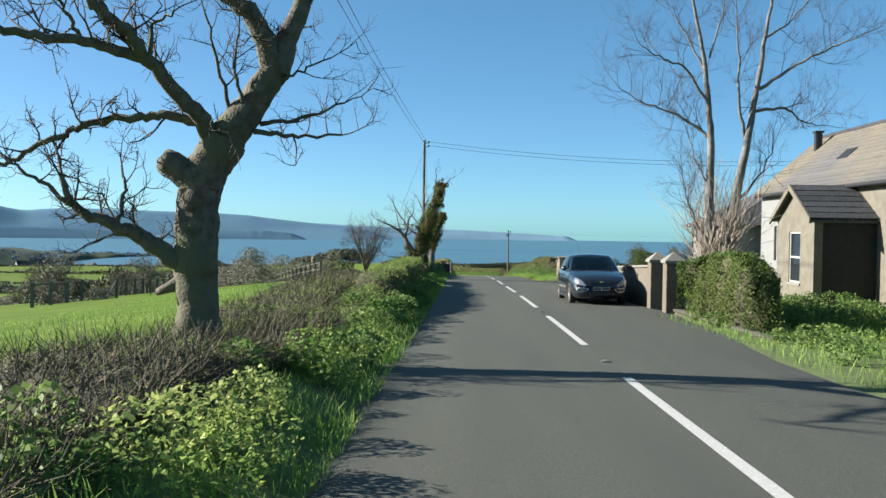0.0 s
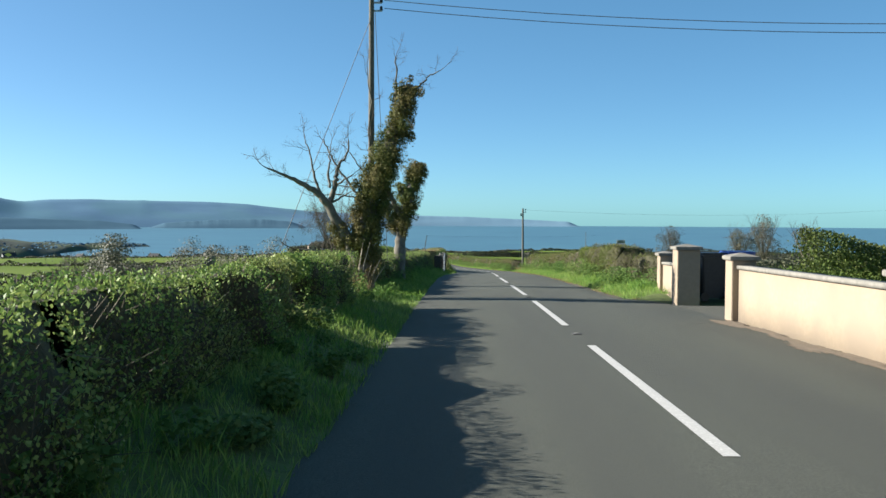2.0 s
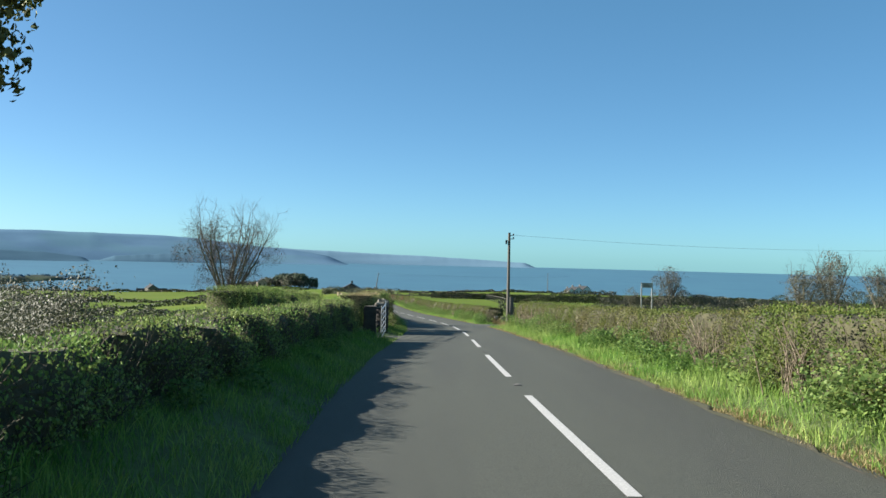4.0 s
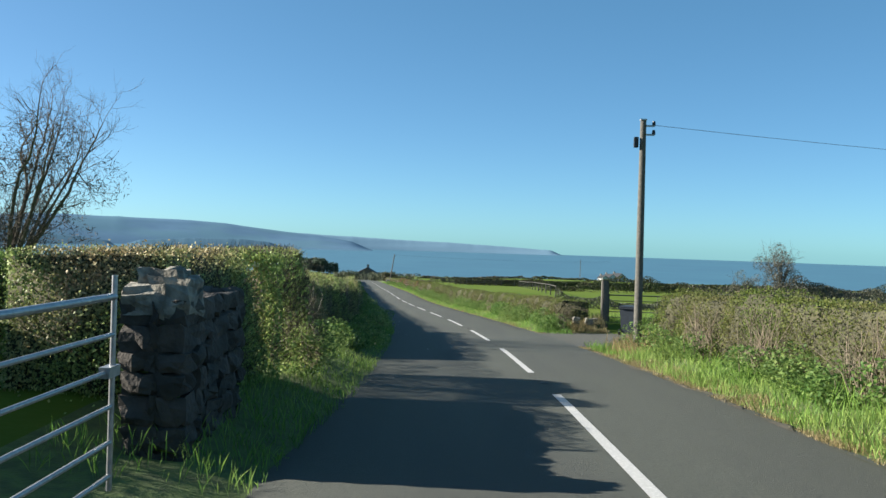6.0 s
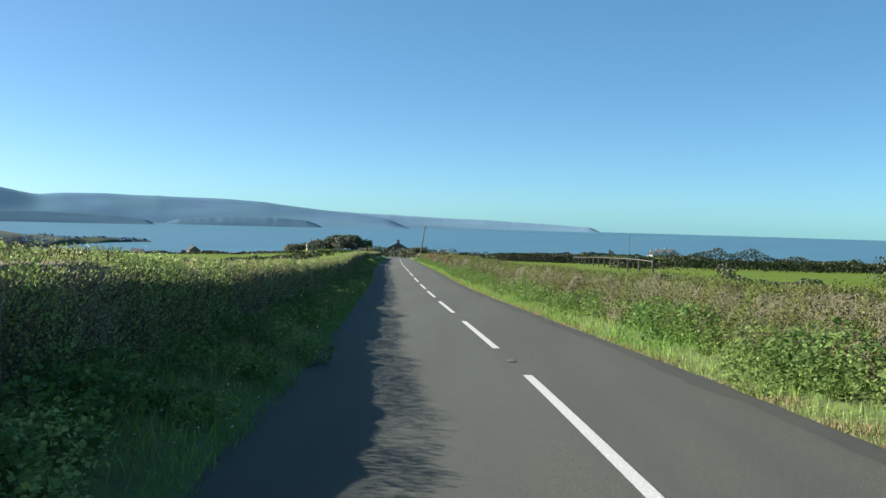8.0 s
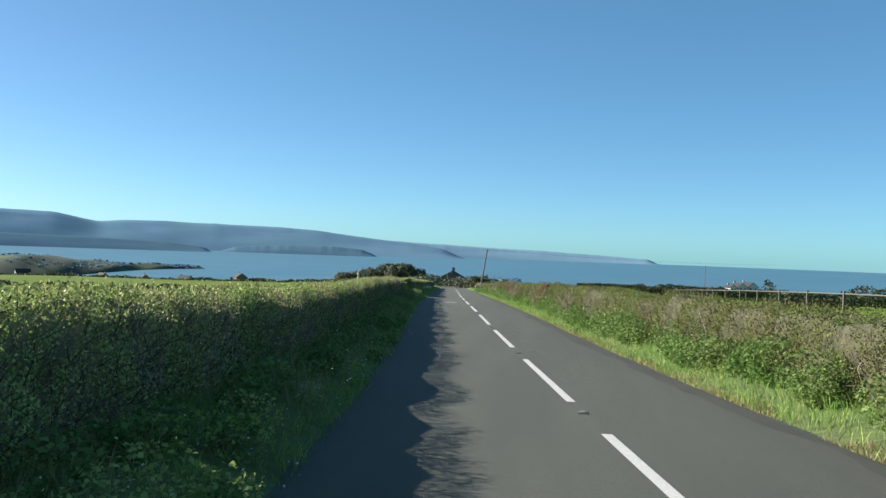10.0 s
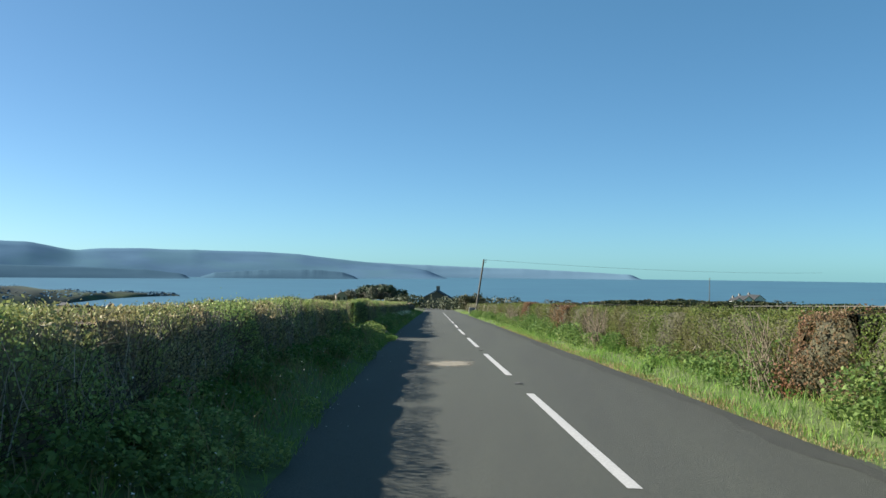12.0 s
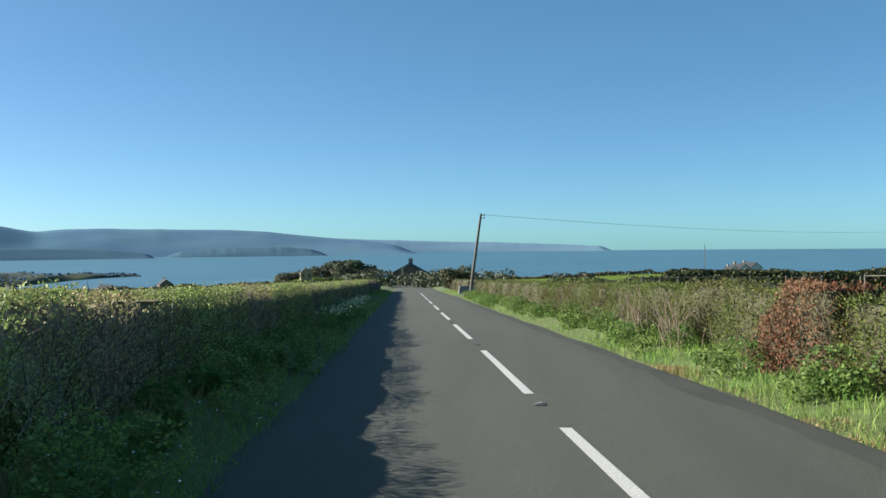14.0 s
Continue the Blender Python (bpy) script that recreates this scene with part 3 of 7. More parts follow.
hedge(88.4, 91.4, -3.65, 1.7, H2, "tall dark thorn hedge beside a stone wall end", M_HLEAF3, seed=14, twig=260, density=2200, leaf_size=0.024, bulge_k=1.0, end_fill=4.0)
hedge(91.4, 94.5, -3.65, 1.2, H2, "tall dark open-twigged thorn hedge", M_HLEAF3, seed=42, twig=800, density=4300, core=False, bare=0.4, bulge_k=1.2, tops=0.5)
hedge(94.5, 97.6, -3.85, 0.7, H2, "thin leafless stretch of hedge letting light through", M_HLEAF, seed=34, twig=330, density=110, core=False, bare=0.8, bulge_k=0.8)
hedge(97.8, 109.0, -3.8, 1.8, H2, "tall green-brown hawthorn hedge", M_HLEAF3, seed=35, twig=260, density=2000, leaf_size=0.023, bare=0.22, inset=0.04, bulge_k=0.5)
hedge(109.0, 124.0, -4.0, 1.8, H2, "clipped green-brown hawthorn hedge", M_HLEAF3, seed=44, twig=240, density=1700, leaf_size=0.023, bare=0.22, inset=0.04, bulge_k=0.45)
hedge(124.0, 162.0, -3.95, 0.9, ([120, 165], [1.15, 1.18]), "long clipped brown hedge beside the road", M_HLEAF3, seed=15, twig=170, density=1700, leaf_size=0.024, inset=0.02, bare=0.3, bulge_k=0.35)
hedge(162.0, 197.2, -3.95, 0.9, ([160, 200], [1.18, 1.15]), "dark clipped hedge with brown twigs", M_HLEAF3, seed=16, twig=170, density=1700, leaf_size=0.024, inset=0.02, bare=0.32, bulge_k=0.35)
hedge(199.5, 203.6, -3.75, 0.42, ([196, 198.5, 204], [1.15, 1.19, 1.18]), "square thin end of a dark clipped hedge by a field opening", M_HLEAF3, seed=39, twig=420, density=1700, leaf_size=0.022, bulge_k=0.5, inset=-0.05)

hedge(203.6, 224.0, -3.8, 0.9, ([198, 230, 250, 262], [1.19, 1.12, 1.13, 1.17]), "clipped brown-green hedge running downhill", M_HLEAF3, seed=17, twig=130, density=1700, leaf_size=0.024, inset=0.02, bare=0.32, bulge_k=0.3)
hedge(224.0, 262.0, -3.85, 0.9, ([198, 230, 250, 262], [1.19, 1.12, 1.13, 1.17]), "long clipped hedge running downhill", M_HLEAF3, seed=45, twig=130, density=800, bare=0.4, bulge_k=0.3)
hedge(262.0, 296.0, -4.0, 1.5, ([260, 300], [1.23, 1.2]), "clipped hedge at the bend", M_HLEAF, seed=18, density=160, twig=70, bare=0.7, bulge_k=0.6)
hedge(49.0, 56.5, 3.9, 1.2, ([48, 57], [0.85, 1.0]), "twiggy brown hedge beside a gate pillar", M_HLEAF, seed=31, twig=170, density=330)
hedge(56.5, 64.0, 3.4, 1.3, ([50, 70], [1.28, 1.25]), "square-cut brown beech hedge", M_HLEAF, seed=21, twig=90, density=1300)
hedge(64.0, 101.2, 3.5, 1.3, ([60, 70, 80, 101], [1.22, 1.1, 1.2, 1.35]), "rough brown hedge above green weeds", M_HLEAF, seed=22, twig=90, density=1150, bare=0.3, bulge_k=0.7)
hedge(111.3, 113.3, 3.4, 0.8, ([110, 118], [0.8, 0.9]), "thin leafless hedge end by a field entrance", M_HLEAF, seed=41, twig=340, density=120, core=False, bare=0.8)
hedge(113.3, 152.0, 3.3, 1.3, ([110, 118, 130, 152], [1.04, 1.07, 1.11, 1.18]), "olive twiggy hedge above bright green weeds", M_HLEAF, seed=23, twig=90, density=1700, leaf_size=0.025, bare=0.15, bulge_k=0.7)
HR = ([150, 165, 175, 185, 200], [1.16, 1.24, 1.16, 1.1, 1.06])
hedge(152.0, 179.4, 3.3, 1.3, HR, "brown hedge with pale dead stems", M_HLEAF, seed=24, twig=90, density=1800, leaf_size=0.025, bare=0.15, bulge_k=0.7)
hedge(179.4, 180.5, 3.25, 0.8, ([170, 190], [1.12, 1.12]), "red-brown beech bush with dead leaves in a hedge", M_BEECH, seed=37, twig=150, density=1100, leaf_size=0.032)
hedge(180.5, 199.4, 3.3, 1.3, HR, "brown hedge with pale dead stems", M_HLEAF, seed=38, twig=90, density=1900, leaf_size=0.025, bare=0.12, bulge_k=0.7)
hedge(199.4, 201.6, 3.2, 0.8, ([195, 250], [1.12, 1.12]), "red-brown beech bush with dead leaves in a hedge", M_BEECH, seed=36, twig=150, density=1400, leaf_size=0.032)
hedge(201.6, 210.9, 3.3, 1.2, ([195, 250], [1.1, 1.1]), "brown clipped hedge above a grass verge", M_HLEAF, seed=25, twig=90, density=1900, leaf_size=0.025, bare=0.12, bulge_k=0.7)
hedge(210.9, 212.5, 3.18, 0.8, ([195, 250], [1.2, 1.2]), "red-brown beech bush with dead leaves in a hedge", M_BEECH, seed=29, twig=150, density=1900, leaf_size=0.032)
hedge(194.2, 195.5, 3.08, 0.4, ([190, 200], [1.0, 1.0]), "pale tangle of dead stems against a hedge", M_STRAW, seed=43, twig=500, density=500, core=False)
hedge(212.5, 232.0, 3.3, 1.2, ([195, 250], [1.1, 1.1]), "brown clipped hedge above a grass verge", M_HLEAF, seed=30, twig=90, density=1700, leaf_size=0.025, bare=0.12, bulge_k=0.7)
hedge(232.0, 261.0, 3.3, 1.2, ([195, 250], [1.1, 1.1]), "brown clipped hedge above a grass verge", M_HLEAF, seed=46, twig=60, density=500, bare=0.3, bulge_k=0.7)
hedge(271.5, 292.0, 3.3, 1.2, ([250, 300], [1.15, 1.1]), "distant clipped roadside hedge", M_HLEAF, seed=26, density=160, twig=80)


def blades(n, y0, y1, o0, o1, material, length, name, label, seed, bias=1.0, lean=0.35):
    rng = np.random.default_rng(seed)
    y = rng.uniform(y0, y1, n)
    o = o0 + (o1 - o0) * rng.random(n) ** bias
    keep = rng.random(n) < np.clip(0.8 + 0.4 * soft_noise(y + o, seed, 0.5), 0.2, 1)
    y, o = y[keep], o[keep]
    n = len(y)
    x = cx(y) + o
    b = np.stack([x, y, land(x, y) - 0.01], 1)
    L = length * rng.uniform(0.5, 1.5, n) * np.clip(1 + 0.4 * soft_noise(y * 1.3 + o, seed + 3, 0.6), 0.4, 1.8)
    w = rng.uniform(0, 2 * math.pi, n)
    side = np.stack([np.cos(w), np.sin(w), 0 * w], 1) * 0.0042 * (1 + length * 2)
    tip = b + np.stack([rng.normal(size=n) * lean * L, rng.normal(size=n) * lean * L, L], 1)
    mid = (b + tip) / 2 + np.array([0, 0, 1.0]) * (L * 0.12)[:, None]
    v = np.stack([b, mid + side, tip, mid - side], 1).reshape(-1, 3)
    return tagged(new(name, mesh_np(name, v, np.arange(4 * n).reshape(n, 4), material)), label, "grass", kind="stuff")


blades(76000, -6, 82, -4.0, -2.6, M_GRASS, 0.12, "verge_grass", "lush green grass on the verge under the hedge", 31)
blades(56000, 86, 210, -4.0, -2.6, M_GRASS, 0.11, "verge_grass", "shaded green grass along the hedge foot", 32)
blades(9000, 210, 290, -4.1, -2.6, M_GRASS, 0.15, "verge_grass", "green grass along the far hedge", 33)
blades(42000, 47, 103, 2.3, 3.7, M_GRASS, 0.17, "verge_grass", "bright green grass on the sunny verge", 34)
blades(42000, 110.5, 220, 2.3, 3.5, M_GRASS, 0.14, "verge_grass", "bright green grass below the hedge", 35)
blades(6000, 220, 290, 2.3, 3.5, M_GRASS, 0.14, "verge_grass", "green grass on the far verge", 36)
blades(14000, -2, 20, 2.5, 6.5, M_GRASS, 0.13, "verge_grass", "lawn grass beside the house", 37)
blades(34000, 80, 103, 2.15, 2.75, M_STRAW, 0.07, "dry_grass", "straw-coloured dead grass along the tarmac edge", 38)
blades(40000, 110.5, 215, 2.25, 2.6, M_STRAW, 0.055, "dry_grass", "dead grass and dust along the tarmac edge", 39)
blades(30000, 47, 80, 2.2, 2.65, M_STRAW, 0.06, "dry_grass", "dead grass along the tarmac edge", 40)


def weeds(spots, name, label, material, seed, size=0.05, n=330, r=0.33, h=0.5):
    """Clumps of broad leaves on stalks."""
    rng = np.random.default_rng(seed)
    Ps = []
    for y, o, k in spots:
        x = float(cx(y)) + o
        m = int(n * k)
        q = rng.normal(size=(m, 3))
        q /= np.linalg.norm(q, axis=1)[:, None]
        q *= rng.uniform(0.5, 1.0, m)[:, None] ** 0.5
        p = q * np.array([r, r, h * 0.5]) * k
        p[:, 2] += h * 0.5 * k
        Ps.append(p + np.array([x, y, float(land(x, y))]))
    P = np.concatenate(Ps)
    v, f = cards(P, size, np.array([0, 0, 1.0]), 0.6, 1.1, rng)
    return tagged(new(name, mesh_np(name, v, f, material)), label, "plants", kind="stuff")


rngw = np.random.default_rng(5)


def spots(y0, y1, o, n, spread=0.25, k0=0.6, k1=1.2):
    return [(rngw.uniform(y0, y1), o + rngw.normal() * spread, rngw.uniform(k0, k1)) for _ in range(n)]


weeds(spots(48.5, 101, 3.2, 105, spread=0.18, k0=0.3, k1=1.35), "verge_weeds", "bright green leafy weeds at the hedge foot", M_WEED, 41)
weeds(spots(111.5, 185, 3.08, 210, spread=0.2, k0=0.3, k1=1.5), "verge_weeds", "bright green leafy weeds below the hedge", M_WEED, 42)
weeds(spots(185, 262, 3.0, 190, k0=0.35, k1=1.1), "verge_weeds", "scattered green weeds below the hedge", M_WEED, 43)
weeds([(205.2, 2.75, 1.5), (206.0, 2.8, 1.7), (206.7, 2.85, 1.4), (200.9, 2.75, 1.5), (200.2, 2.8, 1.4), (194.6, 2.75, 1.4), (195.5, 2.8, 1.3)], "verge_weeds", "tall leafy green clumps on the grass verge", M_WEED, 66)
weeds(spots(7.5, 14, -3.25, 9, k0=0.5, k1=0.9) + spots(2.5, 6, -3.6, 7, k0=0.5, k1=0.9) + spots(14, 20, -3.3, 22, k0=0.5, k1=1.0), "verge_weeds", "sunlit yellow-green weeds on the verge", M_WEED, 44)
weeds(spots(3.2, 6.8, -3.35, 11, spread=0.2, k0=0.6, k1=1.0) + spots(8.5, 12.5, -3.1, 9, spread=0.15, k0=0.6, k1=1.0), "verge_weeds", "bright yellow-green leafy clumps under an old tree", M_LIME, 69, size=0.036)
weeds(spots(20, 36, -3.25, 50, spread=0.22, k0=0.3, k1=0.65), "verge_weeds", "dark leafy weeds on the shaded bank", M_WEED, 65)
weeds(spots(22, 80, -3.7, 30, k0=0.4, k1=0.8), "verge_weeds", "leafy weeds on the shaded verge", M_WEED, 45)
weeds(spots(98, 232, -3.45, 300, spread=0.26, k0=0.3, k1=0.85), "verge_weeds", "leafy weeds in the shade of the hedge", M_WEED, 46)
weeds(spots(98, 235, -3.15, 170, spread=0.24, k0=0.35, k1=1.0), "verge_weeds", "young lime-green plants on the shaded verge", M_LIME, 67, size=0.034)
blades(3500, 99.5, 102.2, 2.6, 4.2, M_STRAW, 0.2, "dry_grass", "straw-coloured dead grass at a field entrance", 68, lean=0.3)
weeds(spots(90, 232, -3.3, 480, spread=0.4, k0=0.4, k1=0.9), "hedge_flowers", "scattered tiny white flowers in the shaded verge", M_FLECK, 56, size=0.019, n=9, r=0.5, h=0.75)
blades(11000, 100, 232, -3.9, -2.9, M_STRAW, 0.2, "dry_grass", "pale dead grass stems at the shaded hedge foot", 57, lean=0.4)
weeds(spots(15, 25, 6.4, 60, spread=1.3, k0=0.6, k1=1.1), "verge_weeds", "green garden weeds before the porch", M_WEED, 64)
weeds(spots(6, 15, 3.9, 26, spread=0.5, k0=0.5, k1=0.9), "verge_weeds", "bright green weeds by the house wall", M_WEED, 47)
weeds([(45.7, -4.25, 1.5), (45.4, -4.0, 0.8)], "verge_weeds", "tall bright green leafy plant beside an ivy tree", M_WEED, 48)
blades(5000, 44.5, 50.5, -4.3, -3.4, M_GRASS, 0.13, "verge_grass", "long grass round a tree foot", 49)
blades(1600, 46.3, 47.4, -4.5, -3.8, M_STRAW, 0.42, "dry_grass", "tuft of dead straw-coloured grass at a tree foot", 50, lean=0.2)
blades(16000, 196.0, 199.6, -7.5, -2.42, M_GRASS, 0.13, "verge_grass", "long lit grass in a gap of the hedge", 51)
weeds([(86.5, 2.9, 1.7), (87.2, 3.1, 1.9), (88.3, 3.1, 1.5), (59.5, 2.9, 1.5), (60.3, 3.0, 1.6), (99.6, 3.1, 1.3), (100.4, 3.0, 1.4), (160.2, 2.9, 1.6), (161.4, 3.0, 1.7), (162.3, 2.9, 1.4)], "verge_weeds", "tall bright green leafy plants on the verge", M_WEED, 52)
weeds([(91.9, -3.3, 1.2), (92.5, -3.3, 1.3), (93.4, -3.5, 1.2), (94.1, -3.6, 1.4), (95.0, -3.5, 1.2), (95.9, -3.4, 1.3), (97.0, -3.4, 1.0), (97.6, -3.3, 1.1)], "verge_weeds", "sunlit green plants in a gap of shade", M_WEED, 53)
blades(2200, 111.8, 113.2, 3.7, 5.0, M_STRAW, 0.2, "dry_grass", "pale dead grass at a hedge corner", 54, lean=0.3)
blades(5200, 112.9, 114.6, 4.6, 10.5, M_GRASS, 0.26, "verge_grass", "long green grass along a gate foot", 58)
weeds([(197.3, -3.1, 0.8), (198.5, -3.3, 0.9), (196.6, -3.6, 0.7), (199.4, -3.2, 0.6), (196.8, -2.9, 0.5)], "verge_weeds", "broad green weeds in a hedge opening", M_WEED, 59)
blades(30000, 2, 38, -12.0, -4.7, M_GRASS, 0.06, "field_grass", "short pasture grass beyond the hedge", 63)
blades(24000, 38, 56, -11.0, -4.6, M_GRASS, 0.05, "field_grass", "short bright pasture grass seen through a hedge gap", 60)
M_GRIT = mat("roadside_grit", (0.095, 0.079, 0.055), (0.054, 0.048, 0.033), scale=6, rough=1.0, bump=0.7, bscale=60, col3=(0.064, 0.064, 0.031), scale3=0.7)


def grit_edge(y0, y1, label, seed):
    """Dust and dead grass washed against the tarmac edge, with a wandering outer line."""
    def fn(u, y):
        o = 2.12 + 0.04 * soft_noise(y, seed, 0.8) + u * np.clip(0.2 + 0.13 * soft_noise(y, seed + 1, 1.6) + 0.09 * soft_noise(y, seed + 2, 0.5), 0.03, 0.6)
        return cx(y) + o, y, np.maximum(land(cx(y) + o, y) + 0.02, cz(y) - 0.01 * np.abs(o) + 0.006) - 0.03 * (u > 0.99)
    ob = new("grit_edge", grid(np.array([0, 0.25, 0.5, 0.75, 1.0]), np.arange(y0, y1, 0.25), fn, "grit_edge", M_GRIT))
    return tagged(ob, label, "verge", kind="structure")


def dark_edge(y0, y1, label, seed):
    """Damp unworn tarmac along the verge, with a wandering inner line."""
    def fn(u, y):
        inner = 1.92 + 0.07 * soft_noise(y, seed, 2.4) + 0.035 * soft_noise(y, seed + 1, 0.6)
        outer = 2.27 + 0.02 * soft_noise(y, seed + 2, 1.2)
        o = inner + u * (outer - inner)
        return cx(y) + o, y, cz(y) - 0.010 * np.abs(o) - 0.03 * step(2.19, 2.35, o) + 0.005
    ob = new("tarmac_edge", grid(np.array([0, 0.3, 0.6, 0.8, 0.9, 1.0]), np.arange(y0, y1, 0.22), fn, "tarmac_edge", M_DARKTAR))
    return tagged(ob, label, "road", kind="structure")


dark_edge(112.2, 262.0, "dark damp tarmac along the road's edge", 73)
grit_edge(47.5, 101.5, "pale grit and dead grass along the sunny tarmac edge", 71)



# ---- bramble scrub under the old tree ----
hedge(12.0, 24.0, -4.25, 1.5, ([10, 14, 18, 24], [0.2, 0.42, 0.6, 0.66]), "low wild brambles behind a hedge", M_HLEAF2, density=1400, twig=420, leaf_size=0.024, seed=18, tops=1.1)
hedge(-3.0, 13.5, -3.75, 1.9, ([-5, 3, 8, 10, 13.5], [0.25, 0.3, 0.42, 0.3, 0.22]), "tangled brown bramble scrub under an old tree", M_HLEAF2, density=800, twig=760, leaf_size=0.024, seed=19, tops=1.15)
hedge(16.5, 21.45, 3.2, 0.8, ([15, 16.5, 17.3, 20.6, 21.5], [0.8, 0.98, 1.3, 1.36, 1.12]), "clipped dark green garden hedge on a low stone base", M_LAUREL, density=4200, twig=20, seed=20, leaf_size=0.03, bulge_k=1.3)


# ---- trees ----
def twig_fan(base, direction, length, radius, depth, rng, paths, spread=0.7, droop=0.0, forks=3):
    """A branch that splits again and again into thinner ones."""
    p, d = Vector(base), Vector(direction).normalized()
    path, n = [(p.copy(), radius)], 4 if depth else 3
    for i in range(n):
        d = (d + Vector(rng.normal(size=3)) * 0.18 + Vector((0, 0, 0.10 - droop))).normalized()
        p = p + d * length / n
        path.append((p.copy(), radius * (1 - 0.6 * (i + 1) / n)))
        if depth > 0 and i >= 1:
            for _ in range(1 if rng.random() < 0.6 else forks - 1):
                side = (d + Vector(rng.normal(size=3)) * spread).normalized()
                twig_fan(p, side, length * rng.uniform(0.45, 0.75), radius * 0.5, depth - 1, rng, paths, spread, droop, forks)
    paths.append(path)


def thicken(points, r0, r1, jitter, rng, wobble=0.0):
    """A limb through a few axis points (x, depth, z) with a smooth taper."""
    P = np.array(points, float)
    t = np.linspace(0, 1, len(P))
    q = np.linspace(0, 1, len(P) * 4)
    k = np.stack([np.interp(q, t, P[:, i]) for i in range(3)], 1)
    for _ in range(2):
        k[1:-1] = (k[:-2] + 2 * k[1:-1] + k[2:]) / 4
    k[1:-1] += rng.normal(size=k[1:-1].shape) * jitter
    r = r0 + (r1 - r0) * q ** 0.8
    r = r * (1 + wobble * rng.normal(size=len(q)))
    return [(Vector(a), float(b)) for a, b in zip(k, r)]


def bare_tree(at, label, trunk, limbs, bark, rng_seed, twig_len=0.9, twig_r=0.012, depth=2, every=2, group="", spread=0.7, name="tree"):
    """trunk and limbs: lists of (axis points, start radius, end radius); twigs grow off the limbs."""
    rng = np.random.default_rng(rng_seed)
    ob = thing(name, at, label, "tree", group)
    for pts, r0, r1 in trunk:
        v, f = tubes([thicken(pts, r0, r1, 0.008, rng, 0.012)], 18)
        lump = np.array([tuple(Vector((noise.noise(Vector(p) * 5.0), noise.noise(Vector(p) * 5.0 + Vector((7, 0, 0))), 0.4 * noise.noise(Vector(p) * 6.0)))) for p in v])
        child("trunk", mesh_np("trunk", v + lump * 0.16 * r1, f, bark, smooth=True), ob)
    for pts, r0, r1 in limbs:
        path = thicken(pts, r0, r1, 0.016, rng, 0.02)
        tube_part("limb", [path], bark, ob, 8)
        paths = []
        for i in range(3, len(path), every):
            p, r = path[i]
            d = (path[i][0] - path[i - 1][0]).normalized()
            side = (d * 0.6 + Vector(rng.normal(size=3)) * 0.7 + Vector((0, 0, 0.35))).normalized()
            twig_fan(p, side, twig_len * rng.uniform(0.5, 1.1), min(r * 0.6, twig_r), depth, rng, paths, spread)
        twig_fan(path[-1][0], path[-1][0] - path[-3][0], twig_len, max(r1 * 0.8, twig_r * 0.6), depth, rng, paths, spread)
        tagged(tube_part("twig_mass", paths, M_TWIGS, ob, 3), kind="stuff")
    return ob


def axis(pairs, depth=0.0, bend=0.0):
    n = len(pairs)
    return [(x, depth + bend * i / max(n - 1, 1), z) for i, (x, z) in enumerate(pairs)]


